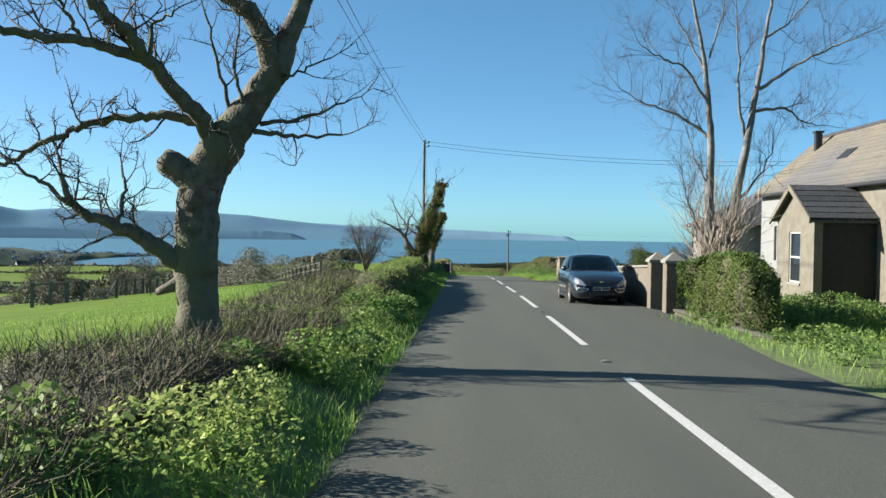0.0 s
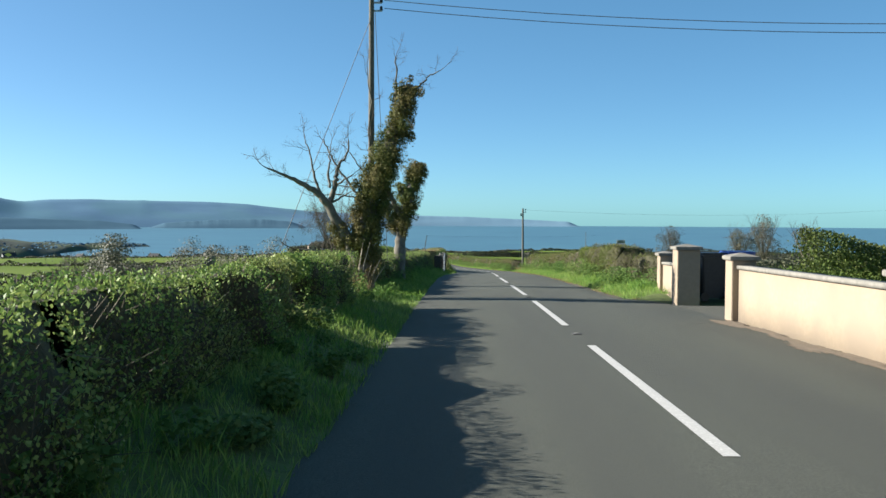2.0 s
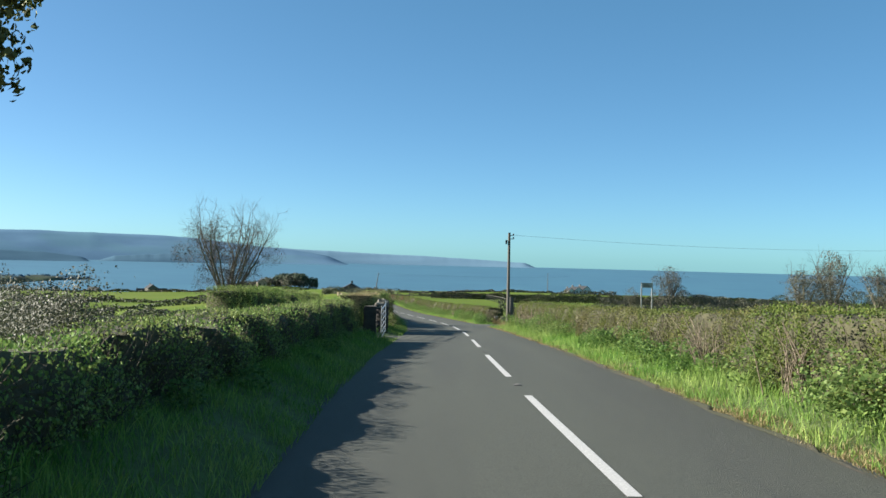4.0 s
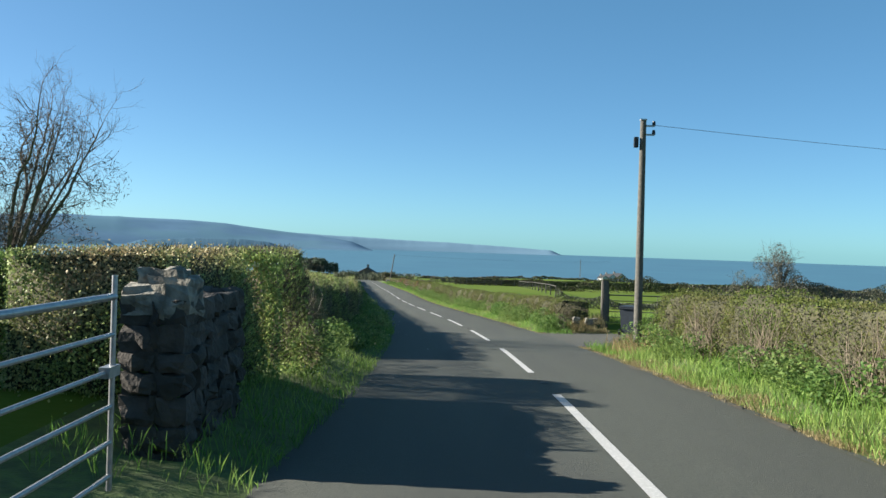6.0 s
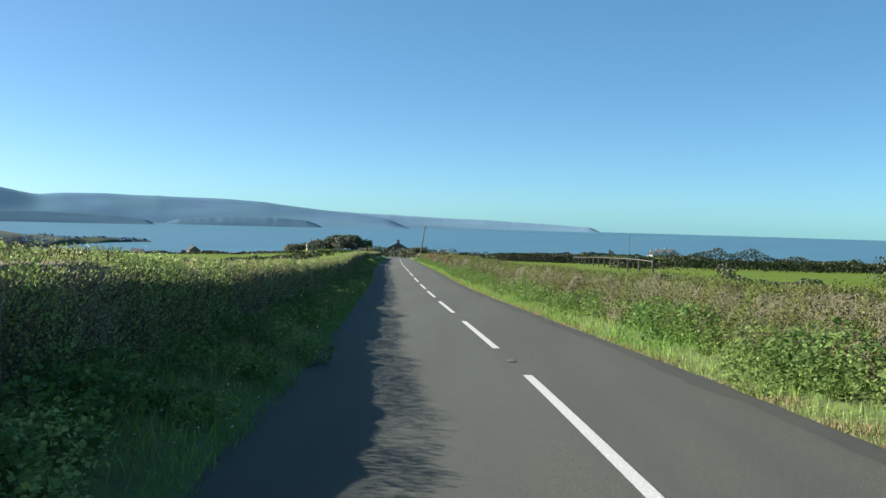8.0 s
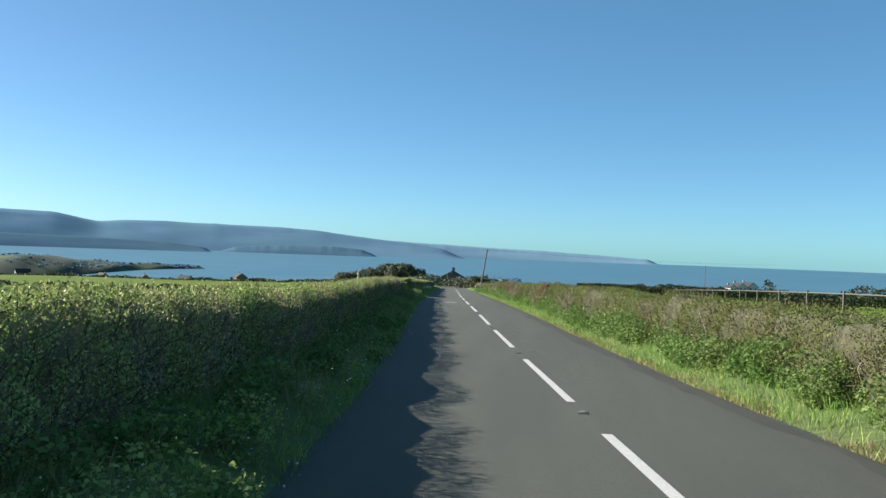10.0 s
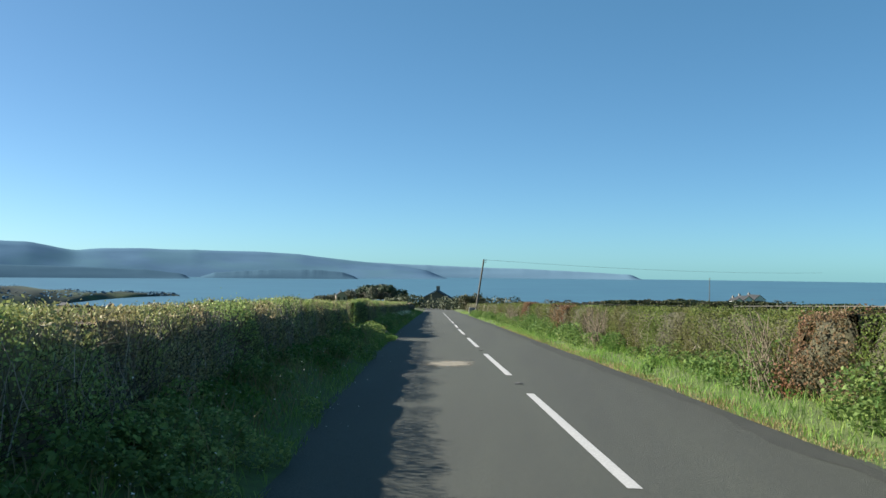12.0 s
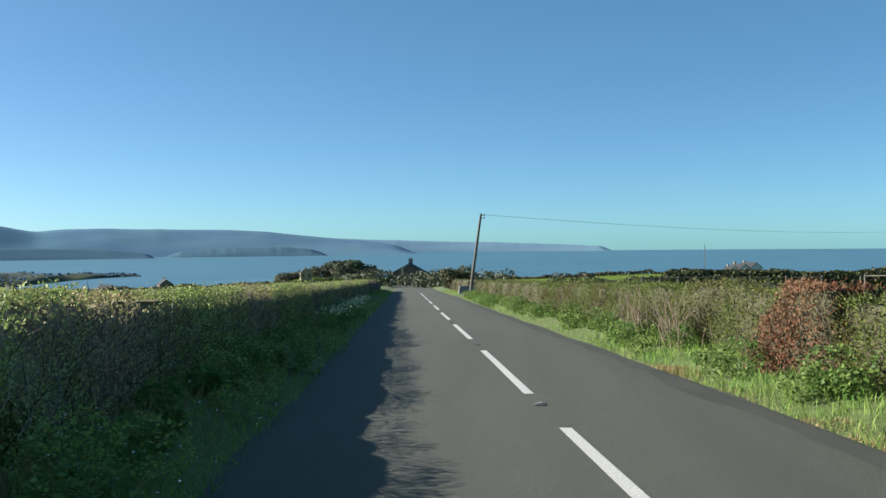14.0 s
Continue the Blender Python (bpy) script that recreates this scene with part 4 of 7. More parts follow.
old = bare_tree((-3.1, 10.6, 0.1), "old bare wind-bent tree with knotted grey bark", [
    (axis([(-0.12, -0.3), (-0.06, 0.15), (-0.05, 0.4)]), 0.36, 0.25),
    (axis([(-0.05, 0.35), (-0.05, 0.78), (-0.06, 1.17), (-0.06, 1.56), (-0.04, 1.9)]), 0.245, 0.25),
    (axis([(-0.045, 1.75), (-0.01, 1.98), (0.1, 2.24), (0.27, 2.53)]), 0.235, 0.25),
    (axis([(0.2, 2.4), (0.32, 2.6), (0.53, 2.87), (0.73, 3.17), (0.89, 3.42)]), 0.25, 0.155)], [
    (axis([(0.86, 3.3), (0.99, 3.79), (1.13, 4.18), (1.29, 4.7), (1.4, 5.2)], 0, 0.3), 0.17, 0.06),
    (axis([(0.84, 3.25), (0.72, 3.79), (0.47, 4.08), (0.13, 4.32), (-0.2, 4.7)], 0, -0.3), 0.155, 0.07),
    (axis([(0.18, 2.4), (-0.0, 2.78), (-0.2, 3.03), (-0.42, 3.32)], 0, -0.8), 0.12, 0.075),
    (axis([(-0.4, 3.3), (-0.72, 3.39), (-0.98, 3.42), (-1.36, 3.41), (-1.68, 3.44), (-1.98, 3.45)], -0.78, -1.3), 0.07, 0.036),
    (axis([(-0.4, 3.3), (-0.5, 3.55), (-0.68, 3.66), (-0.78, 3.82), (-0.83, 4.2)], -0.78, -0.9), 0.085, 0.045),
    (axis([(0.08, 2.7), (-0.34, 2.79), (-0.59, 2.76), (-0.98, 2.71), (-1.37, 2.61), (-1.57, 2.53), (-1.91, 2.33), (-2.21, 2.16), (-2.45, 2.11), (-2.8, 2.2)], -0.1, -0.4), 0.065, 0.018),
    (axis([(-0.1, 0.98), (-0.48, 1.21), (-0.75, 1.38), (-1.02, 1.49), (-1.32, 1.61), (-1.49, 1.75), (-1.54, 2.05)], -0.05, -0.3), 0.135, 0.03),
    (axis([(-1.42, 1.7), (-1.86, 2.02), (-2.16, 2.23)], -0.25, -0.2), 0.032, 0.014),
    (axis([(-0.97, 1.48), (-0.88, 1.89), (-0.98, 2.2)], -0.2, 0.2), 0.032, 0.013),
    (axis([(0.6, 2.62), (1.07, 2.57), (1.61, 2.62)], 0, 0.3), 0.037, 0.013),
    (axis([(0.66, 2.72), (1.17, 2.76), (1.7, 2.94)], 0.1, -0.3), 0.032, 0.012),
    (axis([(0.8, 3.18), (1.1, 3.28), (1.45, 3.43)], 0.0, -0.2), 0.025, 0.01),
    (axis([(0.36, 2.75), (0.21, 3.45), (0.09, 3.95)], -0.1, -0.2), 0.03, 0.011),
    (axis([(0.5, 2.95), (0.42, 3.3), (0.5, 3.7)], -0.15, -0.2), 0.026, 0.011),
    (axis([(-0.4, 3.32), (-0.32, 3.66), (-0.05, 3.8)], -0.78, -0.2), 0.032, 0.012),
    (axis([(-0.95, 3.42), (-1.0, 3.65), (-1.15, 3.9)], -1.2, -0.4), 0.03, 0.012)], M_BARK, 3, twig_len=0.46, twig_r=0.019, depth=2, spread=1.0)


def ragged(paths_, seed):
    """A short broken stub with a lumpy, hollowed end."""
    v, f = tubes([paths_], 14)
    for i in range(len(v)):
        p = Vector(v[i])
        v[i] = p + Vector((noise.noise(p * 7), noise.noise(p * 7 + Vector((3, 0, 0))), noise.noise(p * 7 + Vector((0, 5, 0))))) * 0.05
    return v, f


for lab_, pts_ in (("broken knotted stump of a lost limb", [((0.06, 0, 1.92), 0.25), ((-0.1, -0.03, 2.03), 0.21), ((-0.25, -0.06, 2.14), 0.165), ((-0.36, -0.07, 2.22), 0.165), ((-0.45, -0.08, 2.27), 0.15), ((-0.46, -0.08, 2.28), 0.11), ((-0.32, -0.07, 2.2), 0.06)]),
                   ("short broken snag low on the trunk", [((-0.05, 0, 0.9), 0.16), ((-0.23, -0.03, 0.82), 0.11), ((-0.38, -0.05, 0.77), 0.07), ((-0.5, -0.05, 0.72), 0.045), ((-0.52, -0.05, 0.71), 0.01)]),
                   ("swollen knot on the trunk", [((0.05, -0.1, 1.75), 0.12), ((-0.12, -0.1, 1.72), 0.12), ((-0.24, -0.1, 1.70), 0.08), ((-0.3, -0.1, 1.69), 0.01)])):
    v_, f_ = ragged(pts_, 1)
    child("stub", mesh_np("stub", v_, f_, M_BARK, smooth=True), old, lab_)

bare_tree((6.45, 22.5, -0.3), "pale-stemmed bare sycamore with two tall leaders", [
    (axis([(0.0, -0.2), (0.0, 0.6), (-0.05, 1.3)]), 0.3, 0.24),
    (axis([(-0.1, 1.1), (-0.29, 2.22), (-0.26, 3.06), (-0.23, 4.19), (-0.32, 5.18), (-0.41, 6.16), (-0.6, 7.14), (-0.84, 8.25)], 0, 0.3), 0.15, 0.03),
    (axis([(0.0, 1.1), (0.21, 2.08), (0.39, 3.07), (0.56, 4.06), (0.68, 4.91), (0.82, 5.89), (0.94, 6.87), (1.12, 7.99)], 0, -0.3), 0.16, 0.03)], [
    (axis([(-0.25, 4.2), (-0.41, 4.47), (-1.12, 4.96), (-1.82, 5.16), (-2.47, 5.57)], 0.1, 0.5), 0.05, 0.012),
    (axis([(-0.31, 5.04), (-0.93, 6.01), (-1.56, 6.15), (-2.13, 6.42)], 0.1, -0.6), 0.045, 0.012),
    (axis([(-0.4, 5.9), (-0.8, 6.9), (-1.2, 7.6)], 0.2, 0.5), 0.035, 0.01),
    (axis([(0.7, 4.91), (1.54, 5.06), (1.97, 4.71), (2.53, 4.65)], -0.2, 0.4), 0.045, 0.012),
    (axis([(0.83, 5.47), (1.66, 6.04), (2.48, 6.47), (3.03, 6.68)], -0.2, -0.5), 0.05, 0.012),
    (axis([(0.55, 4.2), (0.3, 5.2), (0.24, 6.4), (0.09, 7.56)], -0.1, -0.5), 0.05, 0.012),
    (axis([(0.94, 6.73), (1.63, 7.16), (2.31, 8.0)], -0.2, 0.4), 0.035, 0.01),
    (axis([(-0.22, 3.0), (-0.61, 3.6), (-0.76, 4.4)], 0, 0.3), 0.035, 0.01),
    (axis([(0.33, 2.6), (0.88, 3.3), (1.15, 3.93)], 0, -0.3), 0.04, 0.012),
    (axis([(-0.1, 1.4), (-0.6, 2.1), (-0.86, 2.63), (-1.01, 3.05)], 0, -0.3), 0.05, 0.012),
    (axis([(-0.3, 6.3), (-0.1, 7.2), (0.1, 8.2)], 0.2, -0.3), 0.03, 0.01)], M_SYC, 8, twig_len=0.85, twig_r=0.0105, depth=3, spread=0.6, every=1)


def ivy(ob, path, r0, r1, n, seed, size=0.031, label="glossy dark ivy smothering the trunk"):
    """Ivy on and around a limb: uneven puffs and hanging tresses of small leaves."""
    rng = np.random.default_rng(seed)
    n = int(n * 1.45)
    m = max(n // 170, 16)
    P = np.array([tuple(p) for p, _ in path])
    t = rng.uniform(0, len(P) - 1.001, m)
    i = t.astype(int)
    c = P[i] + (P[i + 1] - P[i]) * (t - i)[:, None]
    q = rng.normal(size=(m, 3)) * np.array([1, 1, 0.35])
    q /= np.linalg.norm(q, axis=1)[:, None]
    f = t / (len(P) - 1)
    lump = np.clip(1 + 0.42 * soft_noise(f * 9 + q[:, 0] * 1.3, seed, 1.0) + 0.25 * soft_noise(f * 21 - q[:, 1] * 2, seed + 1, 1.0), 0.45, 1.6)
    R = (r0 + (r1 - r0) * f) * lump
    c = c + q * (R * rng.uniform(0.35, 0.92, m))[:, None]
    k = rng.integers(0, m, n)
    d = rng.normal(size=(n, 3))
    d /= np.linalg.norm(d, axis=1)[:, None]
    r = rng.uniform(0.05, 0.15, m)[k] * (r0 + r1) * 1.6
    p = c[k] + d * (r * rng.uniform(0.3, 1.0, n) ** 0.5)[:, None]
    p[:, 2] -= rng.exponential(0.035, n) * (d[:, 2] < 0.2)
    v, fc = cards(p, size, d * 0.6 + q[k] * 0.6, 0.6, 1.15, rng)
    tagged(child("ivy", mesh_np("ivy", v, fc, M_IVY), ob, label), kind="stuff")


a1 = axis([(-0.12, -0.3), (-0.03, 0.1), (0.03, 0.56), (0.0, 1.05), (0.03, 1.54), (0.14, 2.04), (0.29, 2.53), (0.5, 3.02), (0.62, 3.5), (0.78, 4.0), (0.98, 4.5), (1.1, 4.85)])
t1 = bare_tree((-2.18, 47.1, -0.8), "dead tree trunk smothered in ivy beside the road", [(a1, 0.26, 0.12)], [
    (axis([(-0.05, 0.6), (-0.2, 0.8), (-0.4, 1.19), (-0.6, 1.53), (-0.92, 2.07), (-1.09, 2.26), (-1.54, 2.52), (-1.83, 2.67), (-2.3, 2.85)], 0, -0.3), 0.21, 0.02),
    (axis([(-0.1, 0.15), (-0.45, 0.35), (-0.75, 0.72), (-1.2, 0.92), (-1.6, 0.9)], 0, -0.2), 0.06, 0.02),
    (axis([(-0.86, 1.95), (-0.69, 2.42), (-0.7, 2.76), (-0.63, 2.95), (-0.41, 3.2), (-0.41, 3.55)], -0.1, 0.2), 0.08, 0.014),
    (axis([(-1.02, 2.19), (-1.19, 2.65), (-1.29, 3.14), (-1.44, 3.55)], -0.2, 0.2), 0.042, 0.01),
    (axis([(-0.8, 2.02), (-0.43, 2.25)], -0.1, 0.1), 0.035, 0.015),
    (axis([(-0.7, 2.42), (-0.26, 2.71)], -0.1, -0.1), 0.035, 0.012),
    (axis([(-0.84, 2.4), (-0.9, 2.95), (-0.86, 3.4)], -0.1, 0.3), 0.035, 0.012),
    (axis([(1.0, 4.6), (1.48, 5.02), (1.82, 5.22)]), 0.03, 0.01),
    (axis([(0.72, 4.1), (0.78, 5.09), (0.75, 5.57)]), 0.035, 0.01),
    (axis([(0.4, 3.0), (0.13, 3.25), (0.1, 3.6), (0.15, 4.3), (0.05, 5.3)]), 0.05, 0.01)], M_BARK2, 21, twig_len=0.4, twig_r=0.009, depth=2, every=3)
rg = np.random.default_rng(2)
ivy(t1, thicken(a1, 0.3, 0.2, 0.01, rg)[6:], 0.25, 0.44, 44000, 51)
ivy(t1, thicken(a1, 0.3, 0.2, 0.01, rg)[18:34], 0.46, 0.44, 15000, 56)
ivy(t1, thicken(axis([(0.0, 0.7), (-0.2, 0.85), (-0.4, 1.15), (-0.62, 1.5)], 0, -0.1), 0.2, 0.2, 0.01, rg), 0.33, 0.26, 9000, 52)
ivy(t1, thicken([(0.08, 0, 0.25), (0.14, 0, 0.9), (0.16, 0, 1.5), (0.2, 0, 2.1)], 0.2, 0.2, 0.01, rg), 0.34, 0.34, 13000, 57)
for k in range(9):
    a_, h_ = rg.uniform(-0.35, 0.35), rg.uniform(0.5, 1.15)
    tube_part("sucker", [[((a_ * 0.6, -0.32, 0.0), 0.014), ((a_ * 0.9 + 0.05, -0.42, h_ * 0.5), 0.011), ((a_ * 1.3 + 0.2 * h_, -0.5, h_), 0.005)]], M_STEM, t1, 5, "pale dead sucker stem" if k == 0 else "")
shoots_ = []
for k in range(16):
    p_ = Vector((rg.uniform(-0.5, 0.15), -0.25 + rg.normal() * 0.15, -0.3))
    shoots_.append([(p_, 0.011), (p_ + Vector((rg.normal() * 0.1, 0, 0.45)), 0.009), (p_ + Vector((rg.normal() * 0.2, 0, rg.uniform(0.7, 1.0))), 0.005)])
tagged(tube_part("sucker_mass", shoots_, M_BARK2, t1, 4, "pale sucker stems at the foot"), kind="stuff")
a2 = axis([(-0.11, -0.3), (-0.11, 0.06), (-0.1, 0.54), (-0.09, 1.03), (-0.05, 1.51), (0.03, 1.99), (0.13, 2.48), (0.27, 2.97), (0.44, 3.46), (0.5, 3.7)])
t2 = bare_tree((-1.75, 54.2, -1.15), "leaning half-dead tree with ivy-clad crown and bare limbs", [(a2, 0.22, 0.12)], [
    (axis([(0.0, 2.0), (-0.29, 2.47), (-0.45, 2.83), (-0.58, 3.31), (-0.62, 3.73), (-0.6, 4.03), (-0.4, 4.5)], 0, 0.3), 0.11, 0.04),
    (axis([(-0.59, 3.8), (-0.78, 4.09), (-1.0, 4.6)], 0.2, 0.2), 0.05, 0.02),
    (axis([(-0.1, 1.8), (-0.52, 2.04), (-0.91, 2.27), (-1.28, 2.59), (-1.64, 2.97), (-2.01, 3.45), (-2.38, 4.04), (-2.6, 4.5)], 0, 0.4), 0.07, 0.02),
    (axis([(-0.2, 2.25), (-0.55, 2.37), (-1.03, 2.48), (-1.52, 2.65), (-2.11, 2.78), (-2.6, 2.7)], 0, -0.3), 0.05, 0.012),
    (axis([(-0.3, 2.5), (-0.47, 2.71), (-0.81, 3.0), (-1.11, 3.26), (-1.42, 3.7), (-1.79, 4.18)], 0, 0.2), 0.055, 0.015),
    (axis([(-0.25, 2.3), (-0.5, 2.46), (-0.8, 2.82), (-1.23, 3.02), (-1.82, 3.0), (-2.24, 3.03)], -0.1, -0.2), 0.05, 0.012),
    (axis([(-0.59, 3.6), (-0.35, 3.86), (-0.18, 4.1)]), 0.035, 0.012)], M_BARK2, 22, twig_len=0.4, twig_r=0.009, depth=1, every=3)
ivy(t2, thicken(a2, 0.3, 0.2, 0.01, rg)[19:], 0.30, 0.40, 30000, 54)
ivy(t2, thicken(axis([(-0.05, 1.5), (-0.35, 2.0), (-0.45, 2.3)]), 0.2, 0.2, 0.01, rg), 0.24, 0.2, 6000, 55)

# the thorn tree behind the gate
rt = np.random.default_rng(33)
limbs_ = []
for k in range(13):
    w_ = rt.uniform(0, 2 * math.pi)
    s_, h_ = rt.uniform(0.5, 1.0), rt.uniform(0.75, 1.0)
    q_ = [(0.1 * math.cos(w_), 0.1 * math.sin(w_), 1.3 + rt.uniform(0, 0.9))]
    for f_ in (0.3, 0.6, 0.85, 1.05):
        q_.append((math.cos(w_ + rt.normal() * 0.15) * 2.6 * s_ * f_, math.sin(w_) * 2.4 * s_ * f_, 1.8 + (6.2 * h_ - 1.2 * s_) * f_ + rt.normal() * 0.15))
    limbs_.append((q_, 0.085, 0.014))
bare_tree((-11.3, 104.7, -5.0), "twiggy leafless thorn tree behind a field gate", [(axis([(0, -0.3), (0.05, 1.0), (0.0, 2.2)]), 0.22, 0.17)], limbs_, M_BARK, 31, twig_len=1.0, twig_r=0.018, depth=2, every=1, spread=0.85)
thorn = [o for o in scene.objects if o.name == "tree" or o.name.startswith("tree.")][-1]
rc = np.random.default_rng(35)
blob_ = rc.normal(size=(26, 3)) * np.array([1.3, 1.3, 0.9]) + np.array([0, 0, 4.6])
kc_ = rc.integers(0, 26, 9000)
qc_ = rc.normal(size=(9000, 3))
qc_ /= np.linalg.norm(qc_, axis=1)[:, None]
vc_, fc_ = cards(blob_[kc_] + qc_ * (0.75 * rc.uniform(0.2, 1.0, 9000) ** 0.5)[:, None], 0.022, qc_, 0.9, 7.0, rc)
tagged(child("crown", mesh_np("crown", vc_, fc_, M_TWIGS), thorn, "tangle of fine dark twigs"), kind="stuff")
stems_ = []
for k in range(105):
    w_, r_ = rt.uniform(0, 2 * math.pi), rt.uniform(0.1, 0.5)
    p_ = Vector((6.45 + 0.55 * r_ * math.cos(w_), 22.5 + 0.55 * r_ * math.sin(w_), rt.uniform(0.2, 0.9)))
    d_ = Vector((math.cos(w_) * 0.35, math.sin(w_) * 0.35, 1.0))
    L_ = rt.uniform(0.7, 1.9)
    twig_fan(p_, d_, L_, 0.016, 1, rt, stems_, 0.3)
tagged(new("sucker_thicket", mesh_np("sucker_thicket", *tubes([[(p - Vector((6.45, 22.5, -0.3)), r) for p, r in path] for path in stems_], 4), M_STEM)), "thicket of sucker stems round a sycamore foot", "shrub", kind="stuff").location = (6.45, 22.5, -0.3)


def small_tree(x, y, h, label, seed, group="distant bare trees", bark=None, width=0.5, depth=2):
    """A modest bare tree: short trunk and an open fan of limbs."""
    rng = np.random.default_rng(seed)
    limbs = []
    for k in range(6):
        w = 2 * math.pi * k / 6 + rng.uniform(-0.4, 0.4)
        q = [(0, 0, h * 0.22)]
        for s in (0.35, 0.65, 0.95):
            q.append((math.cos(w) * h * width * s * 0.8, math.sin(w) * h * width * s * 0.8, h * (0.22 + 0.7 * s) * rng.uniform(0.92, 1.05)))
        limbs.append((q, h * 0.018, h * 0.004))
    return bare_tree((x, y, float(land(x, y)) - 0.1), label, [([(0, 0, -0.2), (0, 0, h * 0.15), (0, 0, h * 0.26)], h * 0.03, h * 0.024)], limbs, bark or M_BARK, seed,
                     twig_len=h * 0.22, twig_r=h * 0.0038, depth=depth, every=2, group=group, spread=0.6)


# ---- poles and wires ----
def utility_pole(x, y, top, base, label, radius=0.13, arm=0.0, lean=0.0, box_on=False):
    ob = thing("utility_pole", (x, y, base), label, "pole", "wooden utility poles")
    h = top - base
    tube_part("post", [[((lean * k / 5, 0, h * k / 5 - (0.3 if k == 0 else 0)), radius * (1 - 0.06 * k)) for k in range(6)]], M_POLE, ob, 12, "weathered round wooden post")
    part("cap", boxes((lean - radius * 0.72, lean + radius * 0.72, -radius * 0.72, radius * 0.72, h, h + 0.03)), M_STEEL, ob)
    for k, dz in enumerate((0.12, 0.32)):
        part("bracket", boxes((lean - 0.02, lean + 0.26, -0.02, 0.02, h - dz - 0.02, h - dz + 0.02)), M_STEEL, ob)
        bm = bmesh.new()
        bmesh.ops.create_cone(bm, cap_ends=True, segments=10, radius1=0.045, radius2=0.03, depth=0.1, matrix=Matrix.Translation((lean + 0.24, 0, h - dz + 0.06)))
        part("insulator", bm, M_BLACK, ob)
    if arm:
        part("crossarm", boxes((lean - arm, lean + arm, -0.05, 0.05, h - 0.25, h - 0.15)), M_POLE, ob)
    if box_on:
        part("terminal_box", boxes((lean - 0.2, lean - 0.1, -0.05, 0.05, h - 0.62, h - 0.38), bevel=0.012), M_BLACK, ob)
    return ob


def cable(p, q, sag, label, r=0.009):
    a, b = Vector(p), Vector(q)
    pts = [(a.lerp(b, k / 24) - Vector((0, 0, sag * 4 * (k / 24) * (1 - k / 24))) - a, r) for k in range(25)]
    v, f = tubes([pts], 4)
    ob = new("overhead_cable", mesh_np("overhead_cable", v, f, M_WIRE))
    ob.location = a
    return tagged(ob, label, "cable", "overhead cables")


utility_pole(-2.1, 47.85, 6.32, float(land(-2.1, 47.85)), "tall weathered wooden utility pole beside an ivy tree", 0.09)
utility_pole(5.2, 100.7, 1.6, float(land(5.2, 100.7)), "weathered wooden pole with a small black terminal box", 0.098, box_on=True, lean=-0.03)
utility_pole(-10.6, 266.5, -4.15, float(land(-10.6, 266.5)), "leaning wooden pole beside the road", 0.12, lean=0.85)
utility_pole(69.0, 530.0, -7.6, float(land(69.0, 530.0)), "thin wooden pole far off in the fields", 0.16)
for dz in (0.12, 0.32):
    cable((-1.78, 47.85, 6.38 - dz), (30.0, 42.9, 6.5 - dz), 1.1, "thin black overhead cable")
for dx in (-0.08, 0.1):
    cable((-2.02 + dx, 47.8, 6.22), (-3.4 + dx, -25.0, 8.6), 0.9, "thin black overhead cable")
cable((-2.04, 47.85, 6.0), (-4.7, 46.6, float(land(-4.7, 46.6))), 0.0, "taut steel stay wire from a pole to the ground", 0.008)
cable((-2.02, 47.9, 6.0), (-1.95, 51.3, float(land(-1.95, 51.3))), 0.0, "taut steel stay wire from a pole to the ground", 0.008)
cable((5.4, 100.7, 1.5), (60.0, 112.0, 3.6), 1.2, "thin black overhead cable", 0.005)
cable((-9.6, 266.5, -4.2), (46.8, 330.0, -5.2), 0.5, "thin black overhead cable", 0.011)


# ---- garden wall and gate pillars ----
def pillar(x, y, w, top, label, body, cap, peak=0.12):
    z0 = float(cz(y)) - 0.15
    ob = thing("gate_pillar", (x, y, z0), label, "pillar", "gate pillars")
    h = top - z0
    part("shaft", boxes((-w / 2, w / 2, -w / 2, w / 2, 0, h - 0.1), bevel=0.012), body, ob)
    bm = boxes((-w / 2 - 0.05, w / 2 + 0.05, -w / 2 - 0.05, w / 2 + 0.05, h - 0.1, h - 0.03), bevel=0.01)
    bmesh.ops.create_cone(bm, cap_ends=True, segments=4, radius1=(w / 2 + 0.05) * 1.38, radius2=0.02, depth=peak, matrix=Matrix.Translation((0, 0, h - 0.032 + peak / 2)) @ Matrix.Rotation(radians(45), 4, "Z"))
    part("cap", bm, cap, ob, "pale pointed coping cap")
    return ob


WX = 5.08
pillar(WX, 23.3, 0.42, 0.92, "weathered rendered pillar with pyramid cap", M_GREYREND, M_CONC, 0.2)
pillar(WX + 0.05, 21.75, 0.42, 0.95, "weathered rendered pillar against a hedge", M_GREYREND, M_CONC, 0.2)
pillar(WX, 35.3, 0.4, 0.38, "cream rendered wall pillar with flat cap", M_CREAM, M_CONC, 0.06)
pillar(WX + 0.04, 41.5, 0.42, 0.27, "cream rendered gate pillar with pale cap", M_CREAM, M_CONC, 0.06)
pillar(WX + 0.12, 45.7, 0.5, 0.30, "cream rendered gate pillar with pale cap", M_CREAM, M_CONC, 0.06)
pillar(WX + 0.25, 48.3, 0.36, 0.05, "small cream end pillar with pale cap", M_CREAM, M_CONC, 0.05)


